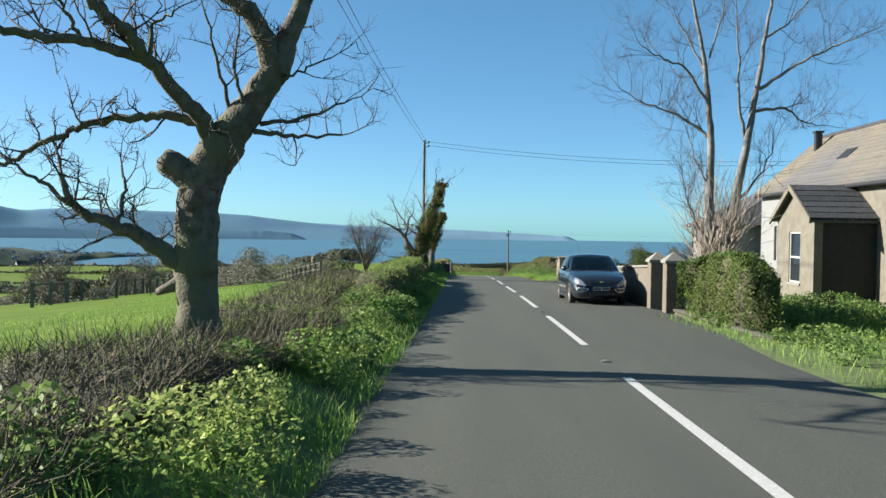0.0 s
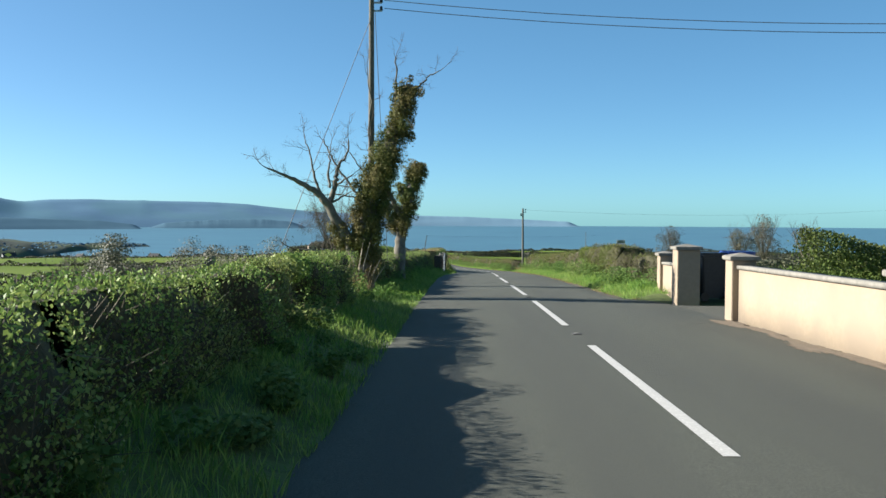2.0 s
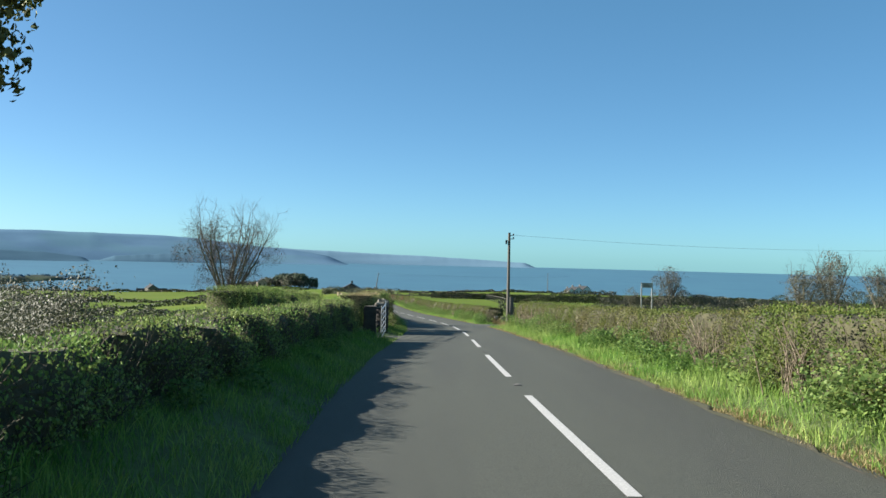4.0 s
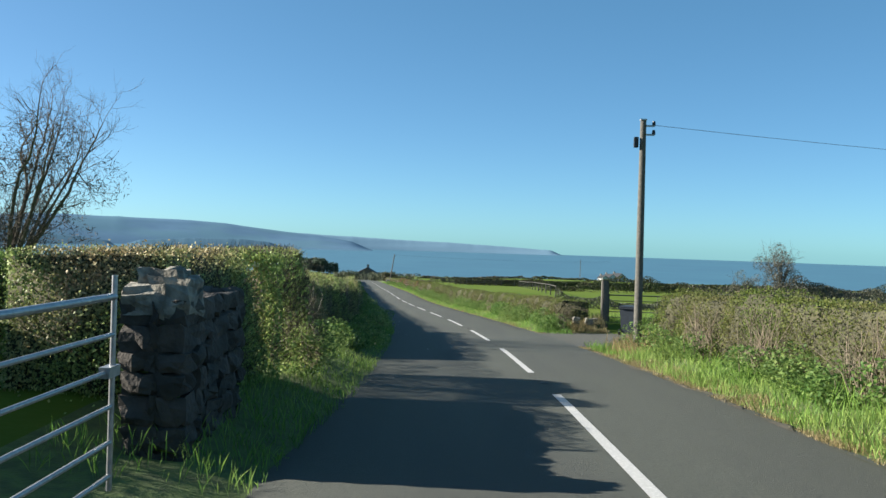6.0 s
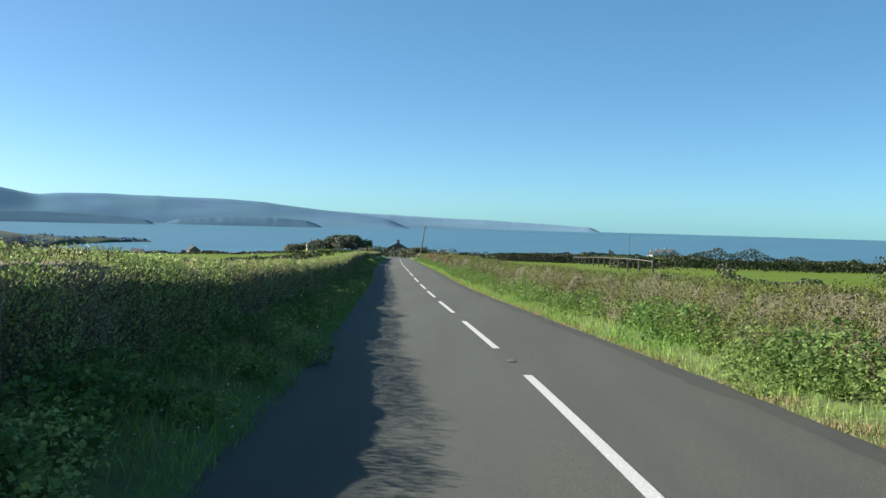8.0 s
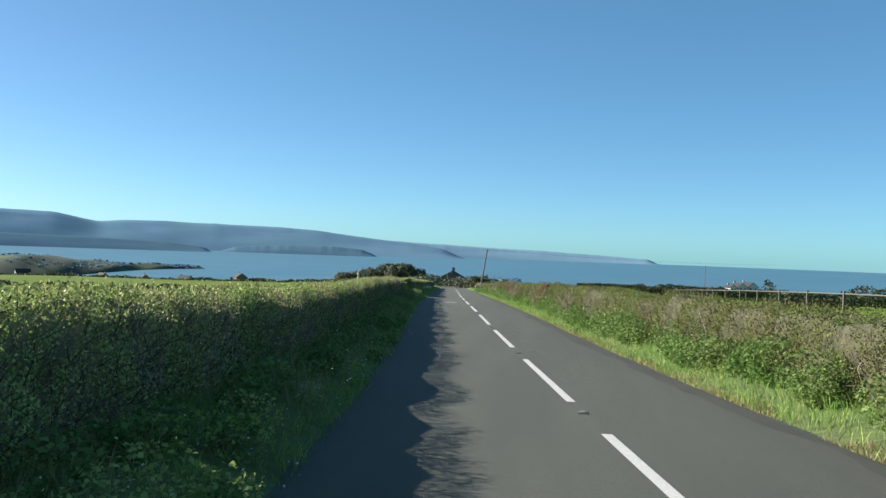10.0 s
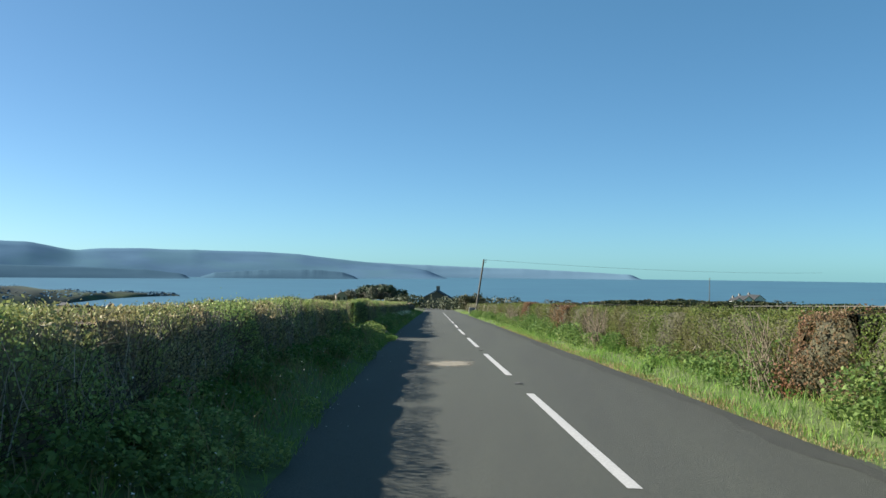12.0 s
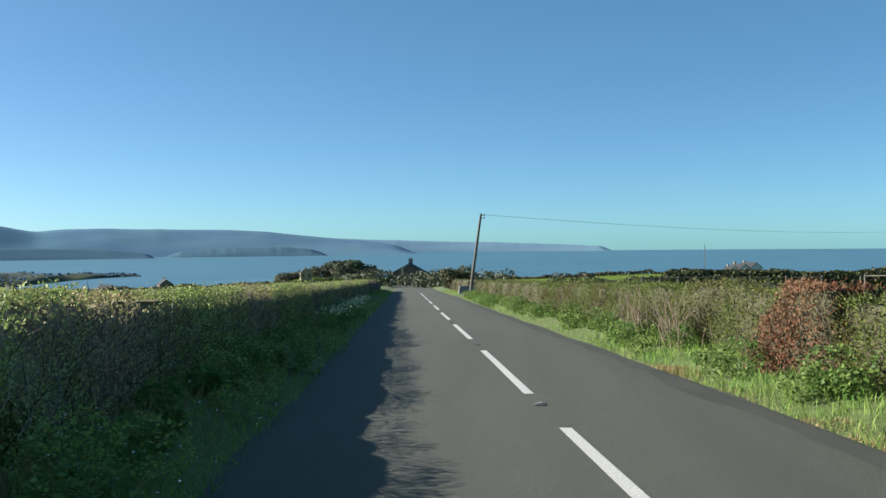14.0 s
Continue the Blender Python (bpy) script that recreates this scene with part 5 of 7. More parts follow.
def garden_wall(y0, y1, x0, x1, top0, top1, label, body, cap):
    ob = thing("garden_wall", (0, 0, 0), label, "wall", "roadside walls")
    for name, w, lo, hi, m in (("wall_face", 0.10, None, 0.0, body), ("coping", 0.14, 0.0, 0.06, cap)):
        n = 12
        V, F = [], []
        for k in range(n + 1):
            t = k / n
            y, x, tp = y0 + (y1 - y0) * t, x0 + (x1 - x0) * t, top0 + (top1 - top0) * t
            z0 = float(cz(y)) - 0.2 if lo is None else tp + 0.001
            for dx, z in ((-w, z0), (-w, tp + hi), (w, tp + hi), (w, z0)):
                V.append((x + dx, y, z))
            if k:
                a = 4 * (k - 1)
                for c in range(4):
                    d = (c + 1) % 4
                    F.append((a + c, a + 4 + c, a + 4 + d, a + d))
        F += [(0, 1, 2, 3), (4 * n + 3, 4 * n + 2, 4 * n + 1, 4 * n)]
        child(name, mesh_np(name, V, F, m), ob)
    return ob


garden_wall(23.52, 35.09, WX, WX, 0.68, 0.14, "weathered tan rendered garden wall with coping", M_GREYREND, M_CONC)
garden_wall(35.51, 41.28, WX, WX + 0.04, 0.12, 0.02, "cream rendered garden wall with pale coping", M_CREAM, M_CONC)
garden_wall(45.96, 48.11, WX + 0.14, WX + 0.24, -0.2, -0.26, "low cream rendered wall between gate pillars", M_CREAM, M_CONC)
garden_wall(15.2, 21.5, WX + 0.26, WX + 0.14, -0.22, -0.3, "low rough stone wall under a hedge", M_ROCK, M_ROCK)


# ---- wheelie bins ----
def wheelie_bin(x, y, rz, material, label, h=0.98):
    ob = thing("wheelie_bin", (x, y, float(max(land(x, y), cz(y) - 0.03)) + 0.02), label, "bin", "wheelie bins", rz=rz)
    bm = bmesh.new()
    r = bmesh.ops.create_cube(bm, size=1.0, matrix=Matrix.LocRotScale((0, 0, h * 0.46), None, (0.56, 0.60, h * 0.84)))
    for v in bm.verts:
        if v.co.z < h * 0.3:
            v.co.x *= 0.8
            v.co.y *= 0.78
    bmesh.ops.bevel(bm, geom=list(bm.edges), offset=0.025, segments=2, affect="EDGES")
    part("tub", bm, material, ob)
    part("rim", boxes((-0.30, 0.30, -0.33, 0.32, h * 0.85, h * 0.90), bevel=0.012), material, ob)
    bm = boxes((-0.30, 0.30, -0.34, 0.30, h * 0.905, h * 0.955), bevel=0.02)
    for v in bm.verts:
        v.co.z += 0.03 * (1 - (v.co.y / 0.34) ** 2) if v.co.z > h * 0.93 else 0
    part("lid", bm, material, ob)
    part("handle", boxes((-0.26, 0.26, 0.33, 0.37, h * 0.87, h * 0.91), bevel=0.01), material, ob)
    for sx in (-0.27, 0.27):
        bm = bmesh.new()
        bmesh.ops.create_cone(bm, cap_ends=True, segments=20, radius1=0.1, radius2=0.1, depth=0.05, matrix=Matrix.Translation((sx, 0.24, 0.09)) @ Matrix.Rotation(radians(90), 4, "Y"))
        part("wheel", bm, M_BLACK, ob, "black rubber wheel")
    return ob


M_BIN = mat("dark_grey_plastic", (0.022, 0.03, 0.04), (0.016, 0.022, 0.03), rough=0.45, scale=18)
wheelie_bin(7.2, 111.15, 150, M_BIN, "dark blue-grey wheelie bin at a field entrance", 1.03)
wheelie_bin(5.9, 46.35, 100, M_BIN, "dark grey wheelie bin inside a gateway", 1.14)
wheelie_bin(6.5, 46.3, 95, M_BLUE, "blue wheelie bin inside a gateway", 1.17)


# ---- gates ----
def bar_gate(x, y, z, length, rz, label, rails=6, top=1.15, r=0.02, steel=None):
    steel = steel or M_STEEL
    ob = thing("field_gate", (x, y, z), label, "gate", "tubular field gates", rz=rz)
    hs = [0.16, 0.35, 0.55, 0.75, 0.95, 1.16][:rails]
    for h in hs:
        tube_part("rail", [[((0, 0, h), r * (1.5 if h == hs[-1] else 1)), ((length, 0, h), r * (1.5 if h == hs[-1] else 1))]], steel, ob, 8)
    for k in (0, length):
        tube_part("stile", [[((k, 0, 0.08), r * 1.2), ((k, 0, top + 0.06), r * 1.2)]], steel, ob, 8)
    tube_part("brace", [[((length * 0.5, 0.015, 0.16), r * 0.8), ((length * 0.5, 0.015, 1.15), r * 0.8)]], steel, ob, 6)
    part("latch", boxes((length - 0.12, length + 0.04, -0.03, 0.03, 0.72, 0.78)), steel, ob)
    for h in (0.3, 1.0):
        part("hinge", boxes((-0.08, 0.02, -0.025, 0.025, h - 0.02, h + 0.02)), steel, ob)
    return ob


gz = float(cz(83)) - 0.02
gate = bar_gate(-1.05, 81.7, gz - 0.08, 3.7, 90, "galvanised tubular steel field gate, closed", top=1.22, r=0.014)
M_DARKSTEEL = mat("dark_painted_steel", (0.035, 0.045, 0.038), (0.06, 0.06, 0.05), scale=30, rough=0.6)
bar_gate(6.86, 113.3, -4.2, 3.6, 1, "dark painted tubular steel field gate, closed", rails=6, r=0.016, steel=M_DARKSTEEL)


def gatepost(x, y, w, h, label, m=None):
    ob = thing("gatepost", (x, y, float(cz(y)) - 0.1), label, "gatepost", "field gateposts")
    bm = bmesh.new()
    box(bm, -w / 2, w / 2, -w / 2, w / 2, 0, h, bevel=0.03)
    bmesh.ops.subdivide_edges(bm, edges=list(bm.edges), cuts=2, use_grid_fill=True)
    for v in bm.verts:
        v.co += Vector((noise.noise(v.co * 4), noise.noise(v.co * 4 + Vector((5, 0, 0))), noise.noise(v.co * 3))) * 0.03
    part("post_shaft", bm, m or M_ROCK, ob)
    return ob


gatepost(6.68, 113.2, 0.25, 1.95, "weathered wooden gatepost at a field entrance", M_POLE)
gatepost(10.6, 113.4, 0.22, 1.4, "weathered wooden gatepost in a hedge", M_POLE)
gatepost(-1.4, 80.95, 0.4, 1.2, "rough stone gatepost in deep shade")
M_CAP = mat("lichened_capstone", (0.274, 0.254, 0.203), (0.132, 0.121, 0.096), scale=9, rough=1.0, bump=1.0, bscale=22, lo=0.4, hi=0.6)


def rubble(bm, x0, x1, y0, y1, z0, z1, rnd):
    """One rough squared stone."""
    r = bmesh.ops.create_cube(bm, size=1.0)
    bmesh.ops.subdivide_edges(bm, edges=list(bm.edges), cuts=2, use_grid_fill=True)
    o = Vector((rnd.uniform(0, 50), rnd.uniform(0, 50), 0))
    for v in bm.verts:
        c = v.co.copy()
        n_ = c.normalized() * 0.62
        c = c * 0.74 + n_ * 0.26
        p = Vector((x0 + (x1 - x0) * (c.x + 0.5), y0 + (y1 - y0) * (c.y + 0.5), z0 + (z1 - z0) * (c.z + 0.5)))
        v.co = p + Vector((noise.noise(p * 8 + o), noise.noise(p * 8 + o + Vector((5, 0, 0))), noise.noise(p * 8 + o + Vector((9, 0, 0))))) * 0.06


rs = random.Random(4)


def rubble_wall(name, at, w, d, h, course, label, cap=0.0):
    """Rough stone masonry w wide (x), d long (y) and h high, course by course."""
    ob = thing(name, at, label, "wall" if name == "stone_wall" else "pillar", "roadside stonework")
    part("core", boxes((-w / 2 + 0.07, w / 2 - 0.07, -d / 2 + 0.07, d / 2 - 0.07, -0.1, h - 0.05)), M_EARTH, ob, "packed earth between stones")
    z = -0.1
    while z < h - 0.05:
        c = course * rs.uniform(0.8, 1.25)
        y = -d / 2
        while y < d / 2 - 0.08:
            l = min(rs.uniform(0.22, 0.5), d / 2 - y)
            for xa, xb in ((-w / 2, -w / 2 + 0.25), (w / 2 - 0.25, w / 2)):
                bm = bmesh.new()
                rubble(bm, xa, xb, y, y + l, z, z + c, rs)
                part("stone", bm, M_ROCK, ob)
            y += l
        for ya, yb in ((-d / 2, -d / 2 + 0.22),):
            bm = bmesh.new()
            rubble(bm, -w / 2 + 0.2, w / 2 - 0.2, ya, yb, z, z + c, rs)
            part("stone", bm, M_ROCK, ob)
        z += c
    if cap:
        bm = bmesh.new()
        rubble(bm, -w * 0.5, w * 0.5, -d * 0.46, d * 0.46, h - 0.05, h + cap * 0.62, rs)
        part("capstone", bm, M_CAP, ob, "broad pale lichened top stone")
        for k in range(9):
            bm = bmesh.new()
            u_, q_ = math.cos(k * 1.05), math.sin(k * 1.05)
            up = (0.0 if k < 6 else 0.55) * cap
            reach = 0.62 if k < 6 else 0.25
            sx, sy, sz = rs.uniform(0.1, 0.17), rs.uniform(0.1, 0.16), rs.uniform(0.10, 0.16)
            x_, y_ = u_ * reach * w / 2, q_ * reach * d / 2
            rubble(bm, x_ - sx, x_ + sx, y_ - sy, y_ + sy, h - 0.06 + up, h + up + sz * 0.8, rs)
            part("capstone", bm, M_CAP, ob, "pale lichened loose stone")
    return ob


rubble_wall("gate_pillar", (-1.235, 86.9, float(cz(86.75)) - 0.1), 0.46, 0.5, 1.2, 0.17, "rough dark rubble-stone gate pillar topped with pale loose stones", 0.26)
rubble_wall("stone_wall", (-1.32, 87.95, float(cz(87.95)) - 0.1), 0.5, 1.6, 1.3, 0.17, "rough dry-stone wall end in deep shade beside a gate")
hedge(76.5, 91.0, -6.2, 1.6, ([76, 92], [1.5, 1.55]), "thick hedge behind a field gate", M_HLEAF2, seed=27, density=1700, leaf_size=0.026, end_fill=3.0, inset=0.08)


# two stakes in a hole through the hedge
for y_, x_ in ((37.45, -2.2), (38.15, -2.25)):
    gatepost(x_, y_, 0.045, 0.95, "thin weathered stake in a hedge gap", M_POLE)


def field_sign(x, y, z0, z1, zb, w):
    """A small board on two white posts."""
    g_ = float(land(x, y))
    ob = thing("field_sign", (x, y, g_), "small cream sign board on two white posts", "sign")
    for sx in (-w / 2, w / 2):
        part("post", boxes((sx - 0.035, sx + 0.035, -0.03, 0.03, -0.2, z1 - g_), bevel=0.006), M_FRAME, ob)
    bd = part("board", boxes((-w / 2 + 0.04, w / 2 - 0.04, -0.045, -0.02, zb - g_, z1 - g_ - 0.02), bevel=0.006), M_PLATE, ob)
    for k in range(3):
        zz = zb - g_ + 0.06 + 0.075 * k
        part("bar", boxes((-w / 2 + 0.1, w / 2 - 0.1 - 0.08 * k, -0.049, -0.0455, zz, zz + 0.035)), M_POLE, bd)
    return ob


rubble_heap = thing("stone_heap", (6.0, 112.9, float(land(6.0, 112.9))), "pale field stones heaped at a hedge corner", "stones")
for k in range(7):
    bm = bmesh.new()
    rubble(bm, -0.12, 0.12, -0.1, 0.1, -0.05, 0.12, rs)
    st_ = part("stone", bm, M_CAP, rubble_heap)
    st_.location = (rs.uniform(-0.6, 0.6), rs.uniform(-0.5, 0.3), rs.uniform(0, 0.16))


# ---- parked hatchback ----
M_CARPAINT = mat("dark_blue_car_paint", (0.017, 0.023, 0.032), (0.012, 0.017, 0.024), scale=300, rough=0.38, metal=0.5, coat=1.0)
M_TYRE = mat("tyre_rubber", (0.02, 0.02, 0.02), (0.03, 0.029, 0.027), scale=12, rough=0.9, bump=0.3, bscale=90)
M_ALLOY = mat("alloy_wheel", (0.276, 0.276, 0.270), (0.204, 0.204, 0.198), scale=9, rough=0.4, metal=0.6)
def clear_glass(name, tone, gloss=0.5):
    """Thin see-through pane: tinted, with a mirror sheen that grows at grazing angles."""
    m = bpy.data.materials.new(name)
    m.use_nodes = True
    nt = m.node_tree
    nt.nodes.remove(nt.nodes["Principled BSDF"])
    tr, gl, mx, lw, sc = (nt.nodes.new(k) for k in ("ShaderNodeBsdfTransparent", "ShaderNodeBsdfGlossy", "ShaderNodeMixShader", "ShaderNodeLayerWeight", "ShaderNodeMath"))
    tr.inputs[0].default_value = (*tone, 1)
    gl.inputs["Roughness"].default_value = 0.03
    lw.inputs[0].default_value = 0.35
    sc.operation, sc.inputs[1].default_value = "MULTIPLY", gloss
    nt.links.new(lw.outputs["Fresnel"], sc.inputs[0])
    nt.links.new(sc.outputs[0], mx.inputs[0])
    nt.links.new(tr.outputs[0], mx.inputs[1])
    nt.links.new(gl.outputs[0], mx.inputs[2])
    nt.links.new(mx.outputs[0], nt.nodes["Material Output"].inputs[0])
    return m


M_CARGLASS = clear_glass("car_glass", (0.30, 0.36, 0.38), 0.9)
M_STRIP = mat("dusty_silver_strip", (0.180, 0.180, 0.170), (0.120, 0.120, 0.115), scale=14, rough=0.4, metal=0.3)
M_SEAT = mat("dark_seat_cloth", (0.03, 0.03, 0.033), (0.02, 0.02, 0.022), scale=60, rough=0.95)
M_LAMP = mat("headlamp_lens", (0.20, 0.22, 0.25), (0.09, 0.10, 0.12), scale=16, rough=0.12, spec=0.8, coat=1.0)
M_CHROME = mat("bright_trim", (0.65, 0.65, 0.66), rough=0.15, metal=1.0, scale=10)
M_PLATE = mat("number_plate", (0.30, 0.30, 0.29), rough=0.4, scale=20)
M_REDLAMP = mat("rear_lamp", (0.30, 0.012, 0.01), rough=0.1, scale=20, coat=1.0)

YF, YR, WZ, WR = 0.86, 3.50, 0.315, 0.315


BODY_Y = [0, 0.05, 0.12, 0.3, 0.6, 0.9]
BODY_W = [0.52, 0.66, 0.75, 0.84, 0.89, 0.905]
BODY_T = [0.55, 0.652, 0.731, 0.815, 0.892, 0.948]


def car_body():
    ys = np.unique(np.concatenate([np.linspace(0, 4.34, 58), [0.02, 0.05, 0.1, 4.28, 4.32]]))
    w = np.interp(ys, [0, 0.05, 0.12, 0.3, 0.6, 0.9, 1.3, 2.4, 3.4, 3.8, 4.1, 4.26, 4.34], [0.52, 0.66, 0.75, 0.84, 0.89, 0.905, 0.91, 0.915, 0.905, 0.88, 0.83, 0.74, 0.60])
    top = np.interp(ys, [0, 0.04, 0.10, 0.25, 0.45, 0.8, 1.08, 1.5, 2.5, 3.5, 4.0, 4.16, 4.26, 4.34], [0.55, 0.64, 0.72, 0.80, 0.86, 0.935, 0.975, 0.985, 1.0, 1.02, 1.04, 1.0, 0.86, 0.62])
    zb = np.interp(ys, [0, 0.1, 0.4, 3.9, 4.2, 4.34], [0.30, 0.22, 0.18, 0.20, 0.26, 0.36])
    crown = np.interp(ys, [0, 0.3, 1.1, 1.4], [0.0, 0.035, 0.045, 0.03])
    V = []
    for y, W, T, B, C in zip(ys, w, top, zb, crown):
        arch = 0.0
        for yc in (YF, YR):
            if abs(y - yc) < 0.375:
                arch = max(arch, WZ + math.sqrt(0.375 ** 2 - (y - yc) ** 2))
        prof = [(0.0, B), (W * 0.84, B), (W * 0.965, max(B + 0.06, arch)), (W * 0.995, max(B + 0.2, arch + 0.01)), (W, max(0.56, arch + 0.03)),
                (W * 0.985, max(T - 0.20, arch + 0.06)), (W * 0.955, T - 0.09), (W * 0.90, T - 0.03), (W * 0.80, T), (W * 0.4, T + C * 0.8), (0.0, T + C)]
        ring = [(x, y, z) for x, z in prof] + [(-x, y, z) for x, z in prof[-2:0:-1]]
        V += ring
    n = 20
    F = []
    for i in range(len(ys) - 1):
        for k in range(n):
            q = (k + 1) % n
            F.append((i * n + k, i * n + q, (i + 1) * n + q, (i + 1) * n + k))
    bm = bmesh.new()
    vs = [bm.verts.new(v) for v in V]
    for f in F:
        bm.faces.new([vs[i] for i in f])
    bm.faces.new([vs[k] for k in range(n)])
    bm.faces.new([vs[(len(ys) - 1) * n + k] for k in range(n - 1, -1, -1)])
    return bm


BELT = [(1.06, 0.0, 1.015), (1.10, 0.50, 1.005), (1.26, 0.79, 0.99), (1.6, 0.845, 0.985), (2.42, 0.865, 1.0), (3.3, 0.845, 1.02), (3.72, 0.80, 1.04), (4.02, 0.66, 1.05), (4.10, 0.0, 1.055)]
ROOF = [(1.92, 0.0, 1.455), (1.93, 0.42, 1.44), (1.99, 0.60, 1.415), (2.15, 0.645, 1.435), (2.55, 0.66, 1.45), (3.2, 0.635, 1.43), (3.45, 0.60, 1.405), (3.60, 0.48, 1.39), (3.64, 0.0, 1.40)]


def smooth_loop(ctrl, per=6):
    """A closed outline through mirrored control points (y, x, z), rounded, as (x, y, z)."""
    L = [Vector((x, y, z)) for y, x, z in ctrl] + [Vector((-x, y, z)) for y, x, z in ctrl[-2:0:-1]]
    n = len(L)
    out_ = []
    for k in range(n):
        p0, p1, p2, p3 = L[k - 1], L[k], L[(k + 1) % n], L[(k + 2) % n]
        for i in range(per):
            t = i / per
            out_.append(0.5 * ((2 * p1) + (p2 - p0) * t + (2 * p0 - 5 * p1 + 4 * p2 - p3) * t * t + (3 * p1 - p0 - 3 * p2 + p3) * t ** 3))
    return out_


def car():
    ob = thing("parked_car", (3.88, 24.0, -0.385), "dark blue metallic five-door hatchback parked by a wall", "car")
    ob.matrix_basis = pose(3.76, 24.05, -0.395, -1.55, 0, 0) @ Matrix.Diagonal((0.86, 0.99, 0.93, 1))
    part("body", car_body(), M_CARPAINT, ob, "dark blue metallic bodywork", smooth=True)
    b, r = smooth_loop(BELT), smooth_loop(ROOF)
    n = len(b)
    T = (0.0, 0.06, 0.22, 0.4, 0.6, 0.8, 0.94, 1.0)

    def shell(u0, u1, t0, t1, push=0.0):
        """A piece of the rounded cabin between outline positions u0 and u1 and rows t0 to t1."""
        bm = bmesh.new()
        cols = []
        for k in range(int(round(u0 * 6)), int(round(u1 * 6)) + 1):
            p, q = b[k % n] - Vector((0, 0, 0.03)), r[k % n]
            mid_ = Vector((0, (p.y + q.y) / 2 * 0.25 + 2.6 * 0.75, 1.1))
            col_ = []
            for t in T[t0:t1 + 1]:
                v = p.lerp(q, t)
                d = (v - mid_).normalized()
                col_.append(bm.verts.new(v + d * (0.05 * 4 * t * (1 - t) * 0.6 + push)))
            cols.append(col_)
        for c, d in zip(cols, cols[1:]):
            for i in range(len(c) - 1):
                bm.faces.new((c[i], d[i], d[i + 1], c[i + 1]))
        return bm

    spans = {"windscreen": ((14.0, 18.0),), "rear_window": ((6.67, 9.33),), "side_window": ((2.33, 3.83), (4.0, 5.5), (10.5, 12.0), (12.17, 13.67))}
    for name, rows in spans.items():
        for u0, u1 in rows:
            part(name, shell(u0, u1, 1, 6), M_CARGLASS, ob, "tinted reflective glass", smooth=True)
            part("window_frame", shell(u0, u1, 0, 1), M_CARPAINT, ob, smooth=True)
            part("window_frame", shell(u0, u1, 6, 7), M_CARPAINT, ob, smooth=True)
    for u0, u1, m in ((2.0, 2.33, M_CARPAINT), (3.83, 4.0, M_SEAT), (5.5, 6.67, M_CARPAINT), (9.33, 10.5, M_CARPAINT), (12.0, 12.17, M_SEAT), (13.67, 14.0, M_CARPAINT)):
        part("pillar", shell(u0, u1, 0, 7), m, ob, smooth=True)
    for sx in (-0.36, 0.36):
        for ys_, zt in ((2.25, 1.2), (3.15, 1.16)):
            seat = part("seat_back", boxes((sx - 0.24, sx + 0.24, ys_, ys_ + 0.12, 0.96, zt), bevel=0.05), M_SEAT, ob, "dark cloth seat")
            part("headrest", boxes((sx - 0.12, sx + 0.12, ys_ + 0.02, ys_ + 0.11, zt + 0.03, zt + 0.17), bevel=0.035), M_SEAT, seat)
    wheel_ring = [((0.36 + 0.17 * math.cos(a_), 1.62 - 0.05 * math.sin(a_), 1.06 + 0.15 * math.sin(a_)), 0.014) for a_ in np.linspace(0, 2 * math.pi, 25)]
    tube_part("steering_wheel", [wheel_ring], M_BLACK, ob, 6)
    part("rear_view_mirror", boxes((-0.1, 0.1, 1.78, 1.8, 1.31, 1.36), bevel=0.008), M_BLACK, ob)
    bm = bmesh.new()
    rows_ = []
    for k in range(n // 2 + 1):
        p, q = r[k], r[(n - k) % n]
        rows_.append([bm.verts.new(p.lerp(q, i / 8) + Vector((0, 0, 0.004 + 0.045 * (1 - (i / 4 - 1) ** 2) * math.sin(math.pi * k / (n // 2))))) for i in range(9)])
    for c, d in zip(rows_, rows_[1:]):
        for i in range(8):
            bm.faces.new((c[i], d[i], d[i + 1], c[i + 1]))
    bmesh.ops.remove_doubles(bm, verts=bm.verts, dist=0.001)
    part("roof", bm, M_CARPAINT, ob, smooth=True)
    for side in (1, -1):
        for yc in (1.33, 2.42, 3.32):
            part("door_gap", boxes((side * 0.909 - 0.004, side * 0.909 + 0.004, yc - 0.004, yc + 0.004, 0.34, 0.94)), M_BLACK, ob)
        part("rub_strip", boxes((side * 0.915 - 0.012, side * 0.915 + 0.012, 1.36, 3.08, 0.44, 0.52), bevel=0.012), M_STRIP, ob, "pale silver door strip")
        part("sill", boxes((side * 0.87 - 0.03, side * 0.87 + 0.03, 1.25, 3.1, 0.17, 0.25), bevel=0.01), M_BLACK, ob)
        for yc in (2.22, 3.16):
            part("door_handle", boxes((side * 0.925 - 0.018, side * 0.925 + 0.018, yc - 0.11, yc + 0.07, 0.835, 0.87), bevel=0.01), M_CARPAINT, ob)
        bm = boxes((side * 0.975 - 0.11, side * 0.975 + 0.10, 1.30, 1.43, 0.985, 1.115), bevel=0.05)
        mirror = part("mirror", bm, M_CARPAINT, ob, smooth=True)
        part("mirror_glass", boxes((side * 0.975 - 0.08, side * 0.975 + 0.075, 1.428, 1.436, 1.0, 1.1)), M_CHROME, mirror)
        # headlamp swept round the corner
        bm = bmesh.new()
        rows = []
